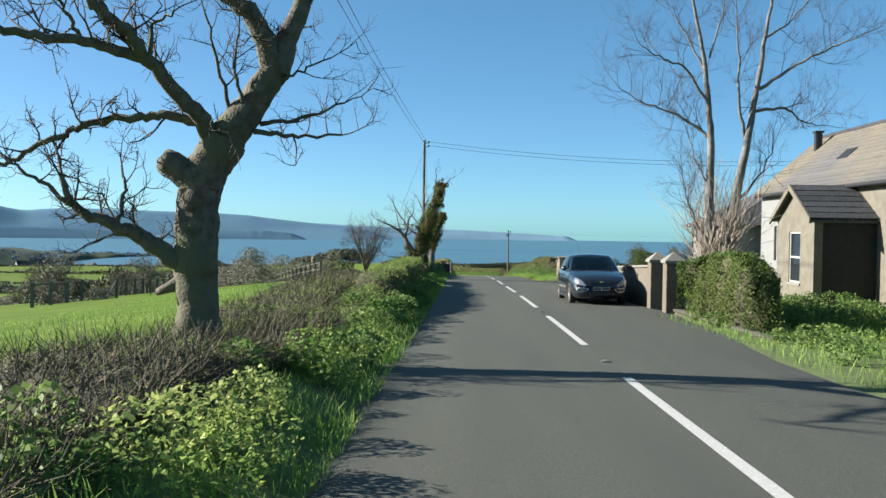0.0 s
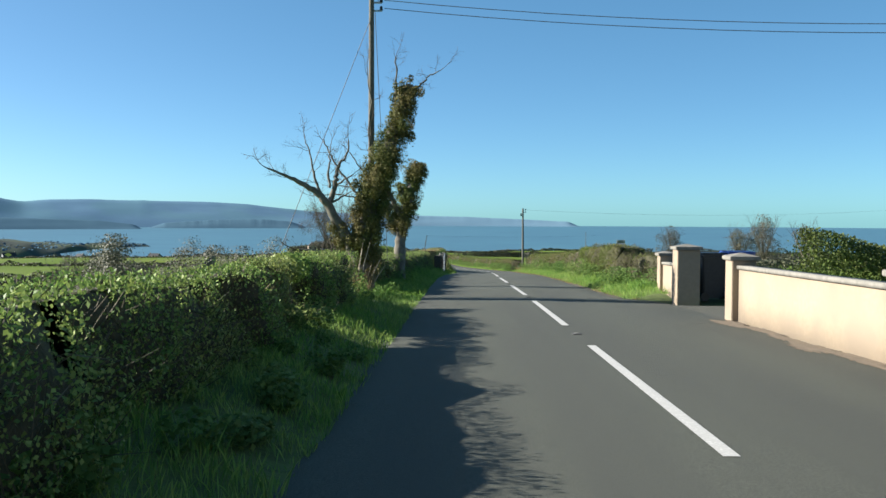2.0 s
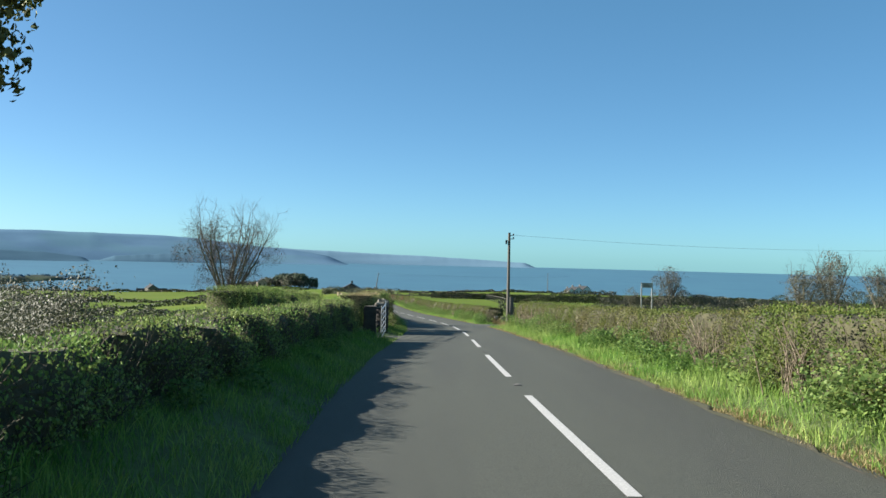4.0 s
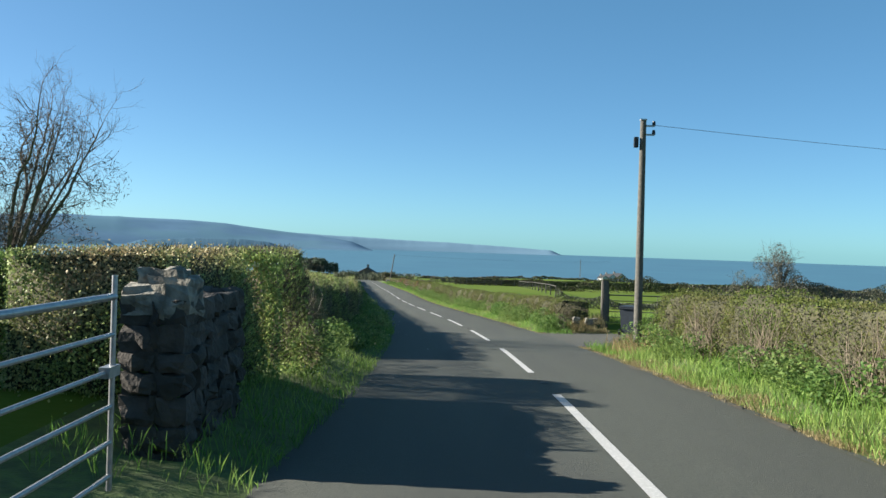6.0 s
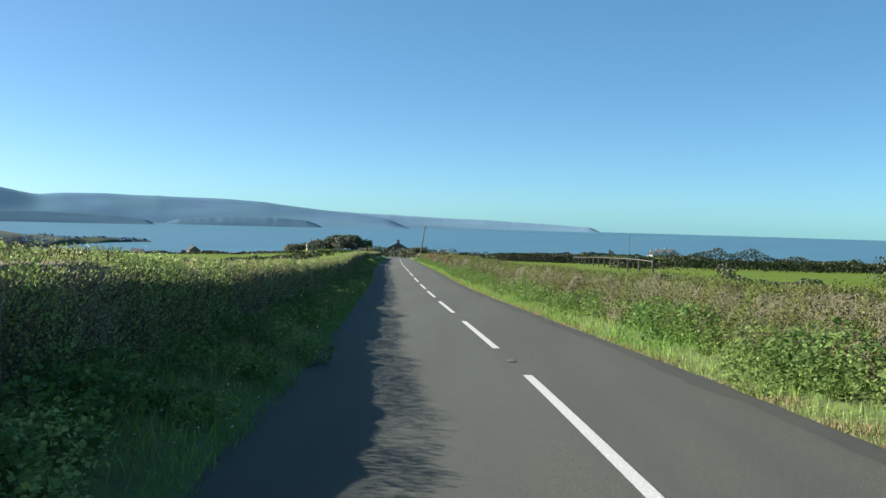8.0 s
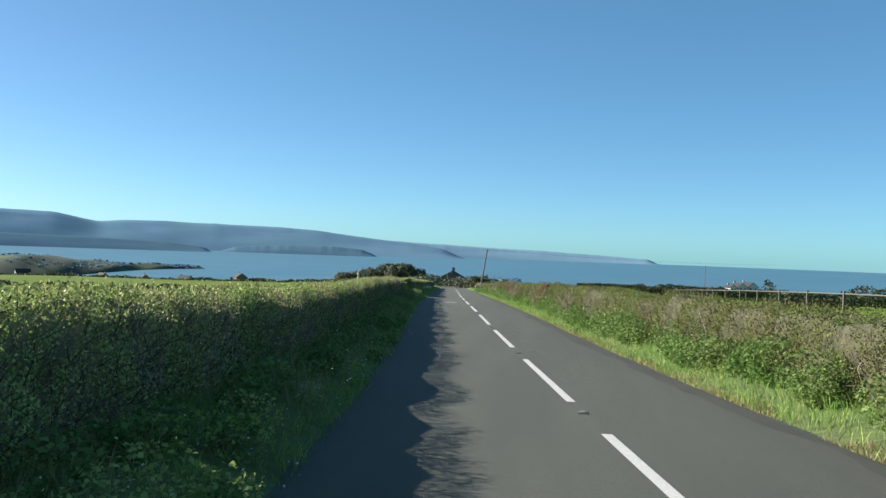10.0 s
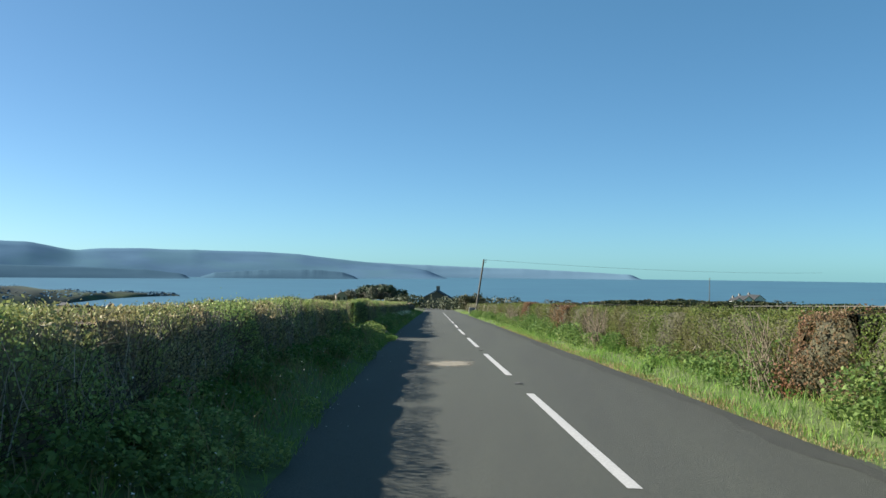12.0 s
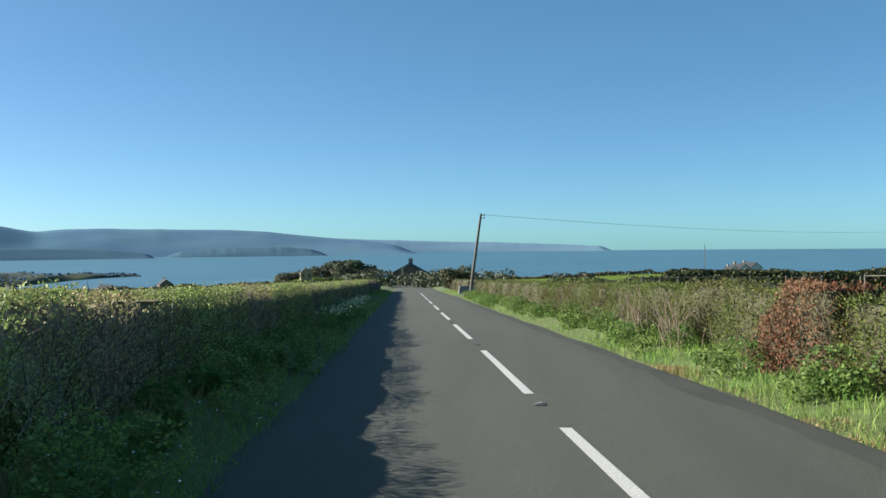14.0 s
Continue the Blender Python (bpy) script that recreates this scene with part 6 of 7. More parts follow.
        for u in np.linspace(0, 1, 13):
            y = 0.012 + 0.30 * u ** 1.4
            W, T_ = float(np.interp(y, BODY_Y, BODY_W)), float(np.interp(y, BODY_Y, BODY_T))
            zl, zh = 0.545 + 0.12 * u, min(0.66 + 0.12 * u, T_ - 0.004)
            row = []
            for w_ in np.linspace(0, 1, 6):
                z = zl + (zh - zl) * w_
                x = W * float(np.interp(z, [T_ - 0.2, T_ - 0.09, T_ - 0.03, T_], [0.985, 0.955, 0.90, 0.80]))
                row.append(bm.verts.new((side * (x + 0.014), y - 0.016, z + 0.008)))
            rows.append(row)
        for p, q in zip(rows, rows[1:]):
            for k in range(5):
                bm.faces.new((p[k], q[k], q[k + 1], p[k + 1]))
        part("headlight", bm, M_LAMP, ob, "clear headlamp lens", smooth=True)
        rim_ = [(0.40, -0.006, 0.475), (0.50, -0.004, 0.49), (0.60, 0.025, 0.50), (0.715, 0.085, 0.505), (0.72, 0.09, 0.45), (0.71, 0.085, 0.395), (0.62, 0.03, 0.385), (0.52, -0.002, 0.39), (0.44, -0.006, 0.44), (0.40, -0.006, 0.475)]
        fog = tube_part("fog_surround", [[((side * x, y - 0.008, z), 0.013) for x, y, z in rim_]], M_CHROME, ob, 6, "bright fog lamp surround")
        bm = bmesh.new()
        fl_ = [bm.verts.new((side * x, y - 0.004, z)) for x, y, z in rim_[:-1]]
        bm.faces.new(fl_)
        part("fog_recess", bm, M_BLACK, fog)
        part("fog_lamp", boxes((side * 0.57 - 0.05, side * 0.57 + 0.05, -0.006, 0.06, 0.41, 0.475), bevel=0.015), M_LAMP, fog)
        part("rear_light", boxes((side * 0.58 - 0.08, side * 0.58 + 0.08, 4.12, 4.27, 0.74, 0.92), bevel=0.02), M_REDLAMP, ob)
    part("grille", boxes((-0.36, 0.36, 0.022, 0.07, 0.615, 0.665), bevel=0.006), M_BLACK, ob, "black mesh grille")
    part("badge", boxes((-0.06, 0.06, 0.012, 0.03, 0.66, 0.70), bevel=0.012), M_CHROME, ob, "oval badge")
    part("lower_intake", boxes((-0.42, 0.42, -0.004, 0.06, 0.30, 0.40), bevel=0.01), M_BLACK, ob, "black lower air intake")
    plate = part("number_plate", boxes((-0.26, 0.26, -0.016, -0.004, 0.425, 0.535)), M_PLATE, ob, "white plate with dark bars")
    for k, (a, c) in enumerate(((-0.22, -0.17), (-0.15, -0.10), (-0.08, -0.03), (0.04, 0.09), (0.11, 0.16), (0.18, 0.23))):
        part("bar", boxes((a, c, -0.019, -0.016, 0.445, 0.515)), M_BLACK, plate)
    part("wiper", boxes((-0.6, -0.02, 1.12, 1.145, 1.03, 1.045), (0.02, 0.55, 1.10, 1.125, 1.025, 1.04)), M_BLACK, ob)
    part("dashboard", boxes((-0.6, 0.6, 1.25, 1.5, 0.98, 1.02), bevel=0.015), M_BLACK, ob)
    part("underbody", boxes((-0.72, 0.72, 0.4, 4.0, 0.2, 0.5)), M_BLACK, ob)
    for side in (1, -1):
        for yc in (YF, YR):
            wheel = new("wheel")
            wheel.parent = ob
            wheel.location = (side * 0.80, yc, WZ)
            bm = bmesh.new()
            prof = [(0.21, -0.09), (0.27, -0.105), (0.305, -0.09), (0.315, -0.05), (0.315, 0.05), (0.305, 0.09), (0.27, 0.105), (0.21, 0.09)]
            seg = 36
            vs = [[bm.verts.new((x, math.cos(2 * math.pi * s / seg) * r_, math.sin(2 * math.pi * s / seg) * r_)) for r_, x in prof] for s in range(seg)]
            for s in range(seg):
                for k in range(len(prof)):
                    bm.faces.new((vs[s][k], vs[s][(k + 1) % 8], vs[(s + 1) % seg][(k + 1) % 8], vs[(s + 1) % seg][k]))
            part("tyre", bm, M_TYRE, wheel, "black rubber tyre", smooth=True)
            bm = bmesh.new()
            bmesh.ops.create_cone(bm, cap_ends=True, segments=36, radius1=0.212, radius2=0.212, depth=0.1, matrix=Matrix.Translation((-side * 0.02, 0, 0)) @ Matrix.Rotation(radians(90), 4, "Y"))
            part("brake_drum", bm, M_BLACK, wheel)
            bm = bmesh.new()
            for s in range(seg):
                a0, a1 = 2 * math.pi * s / seg, 2 * math.pi * (s + 1) / seg
                p = [bm.verts.new((side * x, math.cos(a) * r_, math.sin(a) * r_)) for a in (a0, a1) for r_, x in ((0.218, 0.085), (0.192, 0.06))]
                bm.faces.new((p[0], p[1], p[3], p[2]))
            for k in range(5):
                m = Matrix.Rotation(2 * math.pi * k / 5 + 0.3, 4, "X")
                for off in (-0.032, 0.032):
                    c = bmesh.ops.create_cube(bm, size=1.0, matrix=m @ Matrix.LocRotScale((side * 0.066, off, 0.125), Euler((off * 5, 0, 0)), (0.025, 0.046, 0.18)))
            bmesh.ops.create_cone(bm, cap_ends=True, segments=20, radius1=0.055, radius2=0.045, depth=0.03, matrix=Matrix.Translation((side * 0.07, 0, 0)) @ Matrix.Rotation(radians(90), 4, "Y"))
            part("rim", bm, M_ALLOY, wheel, "five-spoke alloy rim")
    return ob


car()


# ---- houses ----
def window(parent, x, y0, y1, z0, z1, face=-1, label=""):
    """A sash window in a wall that faces -x."""
    w = part("window", boxes((x - 0.03, x + 0.02, y0, y1, z0, z0 + 0.06), (x - 0.03, x + 0.02, y0, y1, z1 - 0.06, z1), (x - 0.03, x + 0.02, y0, y0 + 0.06, z0 + 0.06, z1 - 0.06),
                             (x - 0.03, x + 0.02, y1 - 0.06, y1, z0 + 0.06, z1 - 0.06), (x - 0.02, x + 0.02, y0 + 0.06, y1 - 0.06, (z0 + z1) / 2 - 0.03, (z0 + z1) / 2 + 0.03)), M_FRAME, parent, label or "white painted sash frame")
    part("pane", boxes((x + 0.022, x + 0.03, y0 + 0.05, y1 - 0.05, z0 + 0.05, z1 - 0.05)), M_GLASS, w)
    part("sill", boxes((x - 0.1, x, y0 - 0.06, y1 + 0.06, z0 - 0.07, z0)), M_CONC, w)
    return w


def wall_with_holes(x0, x1, y0, y1, z0, z1, holes):
    """A wall facing -x between y0 and y1, with openings (ya, yb, za, zb) right through it."""
    bm = bmesh.new()
    cuts = sorted({y0, y1, *[h[0] for h in holes], *[h[1] for h in holes]})
    for a, b in zip(cuts, cuts[1:]):
        hs = [h for h in holes if h[0] <= a and h[1] >= b]
        zs = z0
        for h in sorted(hs, key=lambda q: q[2]):
            box(bm, x0, x1, a, b, zs, h[2])
            zs = h[3]
        box(bm, x0, x1, a, b, zs, z1)
    bmesh.ops.remove_doubles(bm, verts=bm.verts, dist=0.0005)
    return bm


def roof_plane(corners, thick=0.09):
    bm = bmesh.new()
    vs = [bm.verts.new(c) for c in corners]
    f = bm.faces.new(vs)
    f.normal_update()
    n = f.normal if f.normal.z > 0 else -f.normal
    e = bmesh.ops.extrude_face_region(bm, geom=[f])
    for v in [g for g in e["geom"] if isinstance(g, bmesh.types.BMVert)]:
        v.co += n * thick
    return bm


def slates(parent, p00, p10, p01, nu, nv, material, name="slate"):
    """Courses of slates on a sloping plane: p00 eave start, p10 eave end, p01 ridge start; two joined rows share one mesh per course."""
    a, u, v = Vector(p00), Vector(p10) - Vector(p00), Vector(p01) - Vector(p00)
    n = u.cross(v).normalized()
    n = n if n.z > 0 else -n
    rs_ = random.Random(7)
    for j in range(nv):
        bm = bmesh.new()
        for i in range(nu + 1):
            s0, s1 = (i - 0.5 * (j % 2)) / nu, (i + 1 - 0.5 * (j % 2)) / nu
            s0, s1 = max(s0, 0.0), min(s1, 1.0)
            if s1 - s0 < 0.005:
                continue
            g = 0.004 / u.length
            lift = rs_.uniform(0.018, 0.03)
            q = [a + u * (s0 + g) + v * (j / nv) + n * lift, a + u * (s1 - g) + v * (j / nv) + n * lift, a + u * (s1 - g) + v * ((j + 1.06) / nv) + n * 0.006, a + u * (s0 + g) + v * ((j + 1.06) / nv) + n * 0.006]
            w = [a + u * (s0 + g) + v * (j / nv) - n * 0.004, a + u * (s1 - g) + v * (j / nv) - n * 0.004]
            vs = [bm.verts.new(c) for c in q + w]
            bm.faces.new(vs[:4])
            bm.faces.new((vs[4], vs[5], vs[1], vs[0]))
        part("slate_course", bm, material, parent)


def farmhouse():
    ob = thing("farmhouse", (0, 0, 0), "sandstone farmhouse with lichened slate roof and dark porch", "house")
    g = -1.1
    x0, x1, y0, y1, eave, ridge, xr = 11.95, 16.6, 16.0, 36.0, 3.3, 5.35, 14.25
    holes = [(31.2, 32.1, 0.6, 1.9), (33.6, 34.5, 0.6, 1.9), (19.0, 20.0, 0.4, 1.8), (22.4, 23.4, 0.4, 1.8)]
    part("wall", wall_with_holes(x0, x0 + 0.4, y0, 29.2, g, eave, holes[2:]), M_STONE, ob, "warm sandstone wall")
    part("wall", wall_with_holes(x0, x0 + 0.4, 29.2, y1, g, eave, holes[:2]), M_WHITE, ob, "white painted wall")
    for h in holes:
        window(ob, x0 + 0.12, *h)
    part("wall", boxes((x1 - 0.4, x1, y0, y1, g, eave)), M_STONE, ob)
    for ya in (y0, y1 - 0.4):
        bm = boxes((x0 + 0.4, x1 - 0.4, ya, ya + 0.4, g, eave))
        vs = [bm.verts.new(c) for yy in (ya, ya + 0.4) for c in ((x0 + 0.05, yy, eave), (x1 - 0.05, yy, eave), (xr, yy, ridge - 0.1))]
        bm.faces.new(vs[:3]), bm.faces.new(vs[3:])
        for a, b in ((0, 1), (1, 2), (2, 0)):
            bm.faces.new((vs[a], vs[b], vs[b + 3], vs[a + 3]))
        part("gable_wall", bm, M_WHITE if ya > 20 else M_STONE, ob)
    roof = part("roof", roof_plane([(x0 - 0.25, y0 - 0.1, eave - 0.2), (x0 - 0.25, y1 + 0.15, eave - 0.2), (xr, y1 + 0.15, ridge), (xr, y0 - 0.1, ridge)]), M_LICHEN, ob, "tan lichened slate roof")
    slates(roof, (x0 - 0.25, y0 - 0.1, eave - 0.1), (x0 - 0.25, y1 + 0.15, eave - 0.1), (xr, y0 - 0.1, ridge + 0.1), 64, 15, M_LICHEN)
    part("roof_back", roof_plane([(x1 + 0.2, y0 - 0.1, eave - 0.2), (x1 + 0.2, y1 + 0.15, eave - 0.2), (xr, y1 + 0.15, ridge), (xr, y0 - 0.1, ridge)]), M_SLATE, ob)
    tube_part("ridge_tiles", [[((xr, y0, ridge + 0.1), 0.1), ((xr, y1, ridge + 0.1), 0.1)]], M_SLATE, ob, 8)
    part("skylight", roof_plane([(12.9, 30.2, 4.10), (12.9, 31.0, 4.10), (13.25, 31.0, 4.43), (13.25, 30.2, 4.43)], 0.16), M_BLACK, ob, "small black roof light")
    ch = part("flue", boxes((13.5, 13.75, 34.6, 34.85, 4.6, 5.5), bevel=0.03), M_BLACK, ob, "black metal flue")
    part("flue_cowl", boxes((13.46, 13.79, 34.56, 34.89, 5.5, 5.58)), M_BLACK, ch)
    tube_part("gutter", [[((x0 - 0.28, y0, eave - 0.22), 0.055), ((x0 - 0.28, y1, eave - 0.22), 0.055)]], M_BLACK, ob, 8)
    # porch with its gable to the road
    px0, pz, ph, py0, py1 = 10.15, g, 2.02, 26.0, 29.0
    pm = (py0 + py1) / 2
    porch = part("porch", wall_with_holes(px0, px0 + 0.25, py0, py1, pz, ph, [(27.05, 27.95, 0.12, 1.68)]), M_STONE, ob, "cream stone porch gable")
    window(porch, px0 + 0.06, 27.05, 27.95, 0.12, 1.68)
    bm = bmesh.new()
    vs = [bm.verts.new(c) for xx in (px0, px0 + 0.25) for c in ((xx, py0, ph), (xx, py1, ph), (xx, pm, 2.95))]
    bm.faces.new(vs[:3]), bm.faces.new(vs[3:])
    for a, b in ((0, 1), (1, 2), (2, 0)):
        bm.faces.new((vs[a], vs[b], vs[b + 3], vs[a + 3]))
    part("porch_gable", bm, M_STONE, porch)
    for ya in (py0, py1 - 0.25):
        part("porch_side", boxes((px0 + 0.252, x0, ya, ya + 0.25, pz, ph)), M_DARKWALL, porch, "dark side wall, its shade put into the colour")
    for s, ye in ((1, py0 - 0.15), (-1, py1 + 0.15)):
        part("porch_roof", roof_plane([(px0 - 0.2, ye, ph - 0.02), (x0 + 0.3, ye, ph - 0.02), (x0 + 0.3, pm, 3.02), (px0 - 0.2, pm, 3.02)], 0.07), M_SLATE, porch, "dark slate porch roof")
        slates(porch, (px0 - 0.2, ye, ph + 0.05), (x0, ye, ph + 0.05), (px0 - 0.2, pm, 3.09), 8, 6, M_SLATE)
    for a, b in (((py0 - 0.17), pm), ((py1 + 0.17), pm)):
        bm = bmesh.new()
        q = [bm.verts.new(c) for c in ((px0 - 0.22, a, ph - 0.1), (px0 - 0.22, b, 2.94), (px0 - 0.22, b, 3.12), (px0 - 0.22, a, ph + 0.06))]
        f = bm.faces.new(q)
        e = bmesh.ops.extrude_face_region(bm, geom=[f])
        for v in [t for t in e["geom"] if isinstance(t, bmesh.types.BMVert)]:
            v.co.x += 0.06
        part("bargeboard", bm, M_STONE, porch)
    tube_part("downpipe", [[((12.03, py0 - 0.12, pz), 0.06), ((12.03, py0 - 0.12, 2.9), 0.06)]], M_POLE, porch, 10, "brown painted downpipe")
    return ob


farmhouse()


def white_wing():
    ob = thing("cottage_wing", (0, 0, 0), "white rendered cottage with hipped dark slate roof", "house")
    g, x0, x1, y0, y1, e = -1.3, 11.0, 16.0, 36.6, 42.8, 1.95
    holes = [(38.5, 39.4, 0.2, 1.6), (40.3, 41.2, 0.2, 1.6)]
    part("wall", wall_with_holes(x0, x0 + 0.3, y0, y1, g, e, holes), M_WHITE, ob)
    for h in holes:
        window(ob, x0 + 0.1, *h)
    part("wall", boxes((x0 + 0.3, x1, y1 - 0.3, y1, g, e), (x0 + 0.3, x1, y0, y0 + 0.3, g, e), (x1 - 0.3, x1, y0 + 0.3, y1 - 0.3, g, e)), M_WHITE, ob)
    o = 0.3
    yr0, yr1, zr = 38.6, 40.7, 3.45
    A, B, C, D = (x0 - o, y0 - o, e - 0.05), (x0 - o, y1 + o, e - 0.05), (x1 + o, y1 + o, e - 0.05), (x1 + o, y0 - o, e - 0.05)
    P, Q = (13.5, yr0, zr), (13.5, yr1, zr)
    for k, pl in enumerate(([A, B, Q, P], [B, C, Q], [C, D, P, Q], [D, A, P])):
        part("roof", roof_plane(pl, 0.08), M_SLATE, ob, "dark slate hipped roof")
    tube_part("gutter", [[((x0 - 0.33, y0 - 0.3, e - 0.04), 0.05), ((x0 - 0.33, y1 + 0.3, e - 0.04), 0.05)]], M_BLACK, ob, 8)
    tube_part("downpipe", [[((x0 - 0.05, y1 - 0.08, g), 0.04), ((x0 - 0.05, y1 - 0.08, e), 0.04)]], M_BLACK, ob, 8)
    return ob


white_wing()


def far_house(x, y, w, d, h, rz, label, wall=None, roof=None, rise=None):
    z = float(land(x, y)) - 0.3
    ob = thing("distant_house", (x, y, z), label, "house", "distant houses", rz=rz)
    rise = rise or w * 0.38
    part("wall", boxes((-w / 2, w / 2, -d / 2, d / 2, 0, h)), wall or M_FARWHITE, ob)
    for ya in (-d / 2, d / 2 - 0.3):
        bm = bmesh.new()
        vs = [bm.verts.new(c) for yy in (ya, ya + 0.3) for c in ((-w / 2, yy, h), (w / 2, yy, h), (0, yy, h + rise - 0.1))]
        bm.faces.new(vs[:3]), bm.faces.new(vs[3:])
        for a, b in ((0, 1), (1, 2), (2, 0)):
            bm.faces.new((vs[a], vs[b], vs[b + 3], vs[a + 3]))
        part("gable", bm, wall or M_FARWHITE, ob)
    for s in (-1, 1):
        part("roof", roof_plane([(s * (w / 2 + 0.3), -d / 2 - 0.2, h - 0.15), (s * (w / 2 + 0.3), d / 2 + 0.2, h - 0.15), (0, d / 2 + 0.2, h + rise), (0, -d / 2 - 0.2, h + rise)], 0.12), roof or M_FARROOF, ob)
    ch = part("chimney", boxes((-0.35, 0.35, d / 2 - 0.9, d / 2 - 0.2, h + rise - 0.5, h + rise + 0.8)), M_CONC, ob)
    for k in range(3):
        yy = -d / 2 + d * (k + 0.5) / 3
        for s in (-1, 1):
            part("window", boxes((s * w / 2 - 0.04, s * w / 2 + 0.04, yy - 0.5, yy + 0.5, h * 0.35, h * 0.8)), M_GLASS, ob)
        if k < 2:
            xx = -w / 4 + k * w / 2
            part("window", boxes((xx - 0.5, xx + 0.5, -d / 2 - 0.04, -d / 2 + 0.04, h * 0.35, h * 0.8)), M_GLASS, ob)
    return ob


M_FARWHITE = mat("whitewashed_far_wall", (0.60, 0.60, 0.57), (0.52, 0.52, 0.49), scale=2.0, rough=0.9)
M_FARROOF = mat("weathered_far_roof", (0.027, 0.030, 0.033), (0.019, 0.022, 0.024), scale=2.0, rough=0.9)
far_house(88.6, 556, 4.4, 7.5, 2.5, 20, "white gabled farm cottage with dark slate roof")
far_house(93.8, 560, 5.2, 8.5, 2.9, 20, "white gabled farmhouse with dark slate roof")
far_house(84.6, 553, 3.4, 5.2, 1.9, 20, "small white gabled outbuilding")
far_house(-22.5, 350, 7.0, 9, 2.1, 3, "grey house with low dark roof among bushes", M_GREYREND, M_SLATE, 1.9)
far_house(-122, 745, 7, 10, 4.6, 15, "pale stone gabled house beside dark trees", M_CREAM)
for k, (x, y) in enumerate([(-285, 760), (-262, 778), (-230, 800), (-212, 792), (-330, 742), (-318, 760), (-395, 735), (-372, 748), (-420, 720), (-190, 690)]):
    far_house(x, y, 7, 10, 3, 30 + 40 * k, "small cottage near the shore", M_WHITE if k % 3 else M_STONE)


# ---- field hedgerows, woods and far vegetation ----
def clumps(points, name, label, material, size, n, seed, category="trees", squash=0.8, core=True):
    """Rounded uneven bushes and tree crowns made of many leaf clumps; points: (x, y, radius, height of centre)."""
    rng = np.random.default_rng(seed)
    Ps, Ns = [], []
    for x, y, r, h in points:
        q = rng.normal(size=(n, 3))
        q /= np.linalg.norm(q, axis=1)[:, None]
        lump = 1 + 0.25 * np.sin(q[:, 0] * 5 + x) * np.cos(q[:, 2] * 4 + y) + 0.15 * np.sin(q[:, 1] * 9 + x)
        p = q * (r * lump * rng.uniform(0.45, 1.0, n) ** 0.4)[:, None] * np.array([1, 1, squash])
        Ps.append(p + np.array([x, y, float(land(x, y)) + h]))
        Ns.append(q)
    P, N = np.concatenate(Ps), np.concatenate(Ns)
    v, f = cards(P, size, N, 0.7, 1.2, rng)
    return tagged(new(name, mesh_np(name, v, f, material)), label, category, kind="stuff")


M_FARTWIG = two_leaf("winter_twigs", (0.112, 0.106, 0.078), (0.085, 0.082, 0.064), (0.098, 0.112, 0.066), big=0.02, trans=0.1)
M_FARBUSH = two_leaf("far_bushes", (0.054, 0.068, 0.029), (0.074, 0.068, 0.035), (0.049, 0.074, 0.029), big=0.02, trans=0.1)
M_PINE = two_leaf("dark_conifers", (0.058, 0.087, 0.050), (0.078, 0.098, 0.058), (0.069, 0.098, 0.058), big=0.03, trans=0.05)


def hedgerow(p, q, step_, r, h, label, material, seed, size=0.5, n=90, even=1.0):
    """A continuous uneven hedgerow from p to q, about 2h high and r wide each way, of many small leaf clumps."""
    rng = np.random.default_rng(seed)
    L = math.dist(p, q)
    m = int(L * n / step_)
    t = rng.random(m)
    d = (np.array(q) - np.array(p)) / L
    tall = 2.0 * h * np.clip(0.75 + even * (0.30 * soft_noise(t * L, seed, 2.5 * r) + 0.15 * soft_noise(t * L, seed + 1, 0.8 * r)), 0.35, 1.6)
    u = rng.uniform(0, 1, m) ** 0.7
    w = rng.normal(size=m) * 0.45 * r * np.sqrt(np.clip(1.15 - u, 0.05, 1))
    x = p[0] + d[0] * t * L - d[1] * w
    y = p[1] + d[1] * t * L + d[0] * w
    P = np.stack([x, y, land(x, y) + u * tall], 1)
    N = np.stack([-d[1] * np.sign(w), d[0] * np.sign(w), u], 1)
    v, f = cards(P, size, N, 0.8, 1.2, rng)
    return tagged(new("field_hedge", mesh_np("field_hedge", v, f, material)), label, "hedge", kind="stuff")


# left-hand fields
def scrub_tree(x, y, h, label, seed, group="hedgerow trees", wide=0.42, n=1500):
    """A small field tree: short trunk, limbs, and a crown of fine twig tufts with gaps."""
    ob = small_tree(x, y, h, label, seed, group, width=wide * 1.15, depth=1)
    rng = np.random.default_rng(seed + 5)
    n = int(n * 1.6)
    blobs = rng.normal(size=(14, 3)) * np.array([wide * 0.5, wide * 0.5, 0.17]) * h + np.array([0, 0, h * 0.64])
    k = rng.integers(0, 14, n)
    q = rng.normal(size=(n, 3))
    q /= np.linalg.norm(q, axis=1)[:, None]
    P = blobs[k] + q * (h * 0.17 * rng.uniform(0.3, 1.0, n) ** 0.5)[:, None]
    v, f = cards(P, 0.0085 * h + 0.006, q, 0.9, 5.0, rng)
    tagged(child("crown", mesh_np("crown", v, f, M_FARTWIG), ob, "fine grey-brown twigs of the crown"), kind="stuff")
    return ob


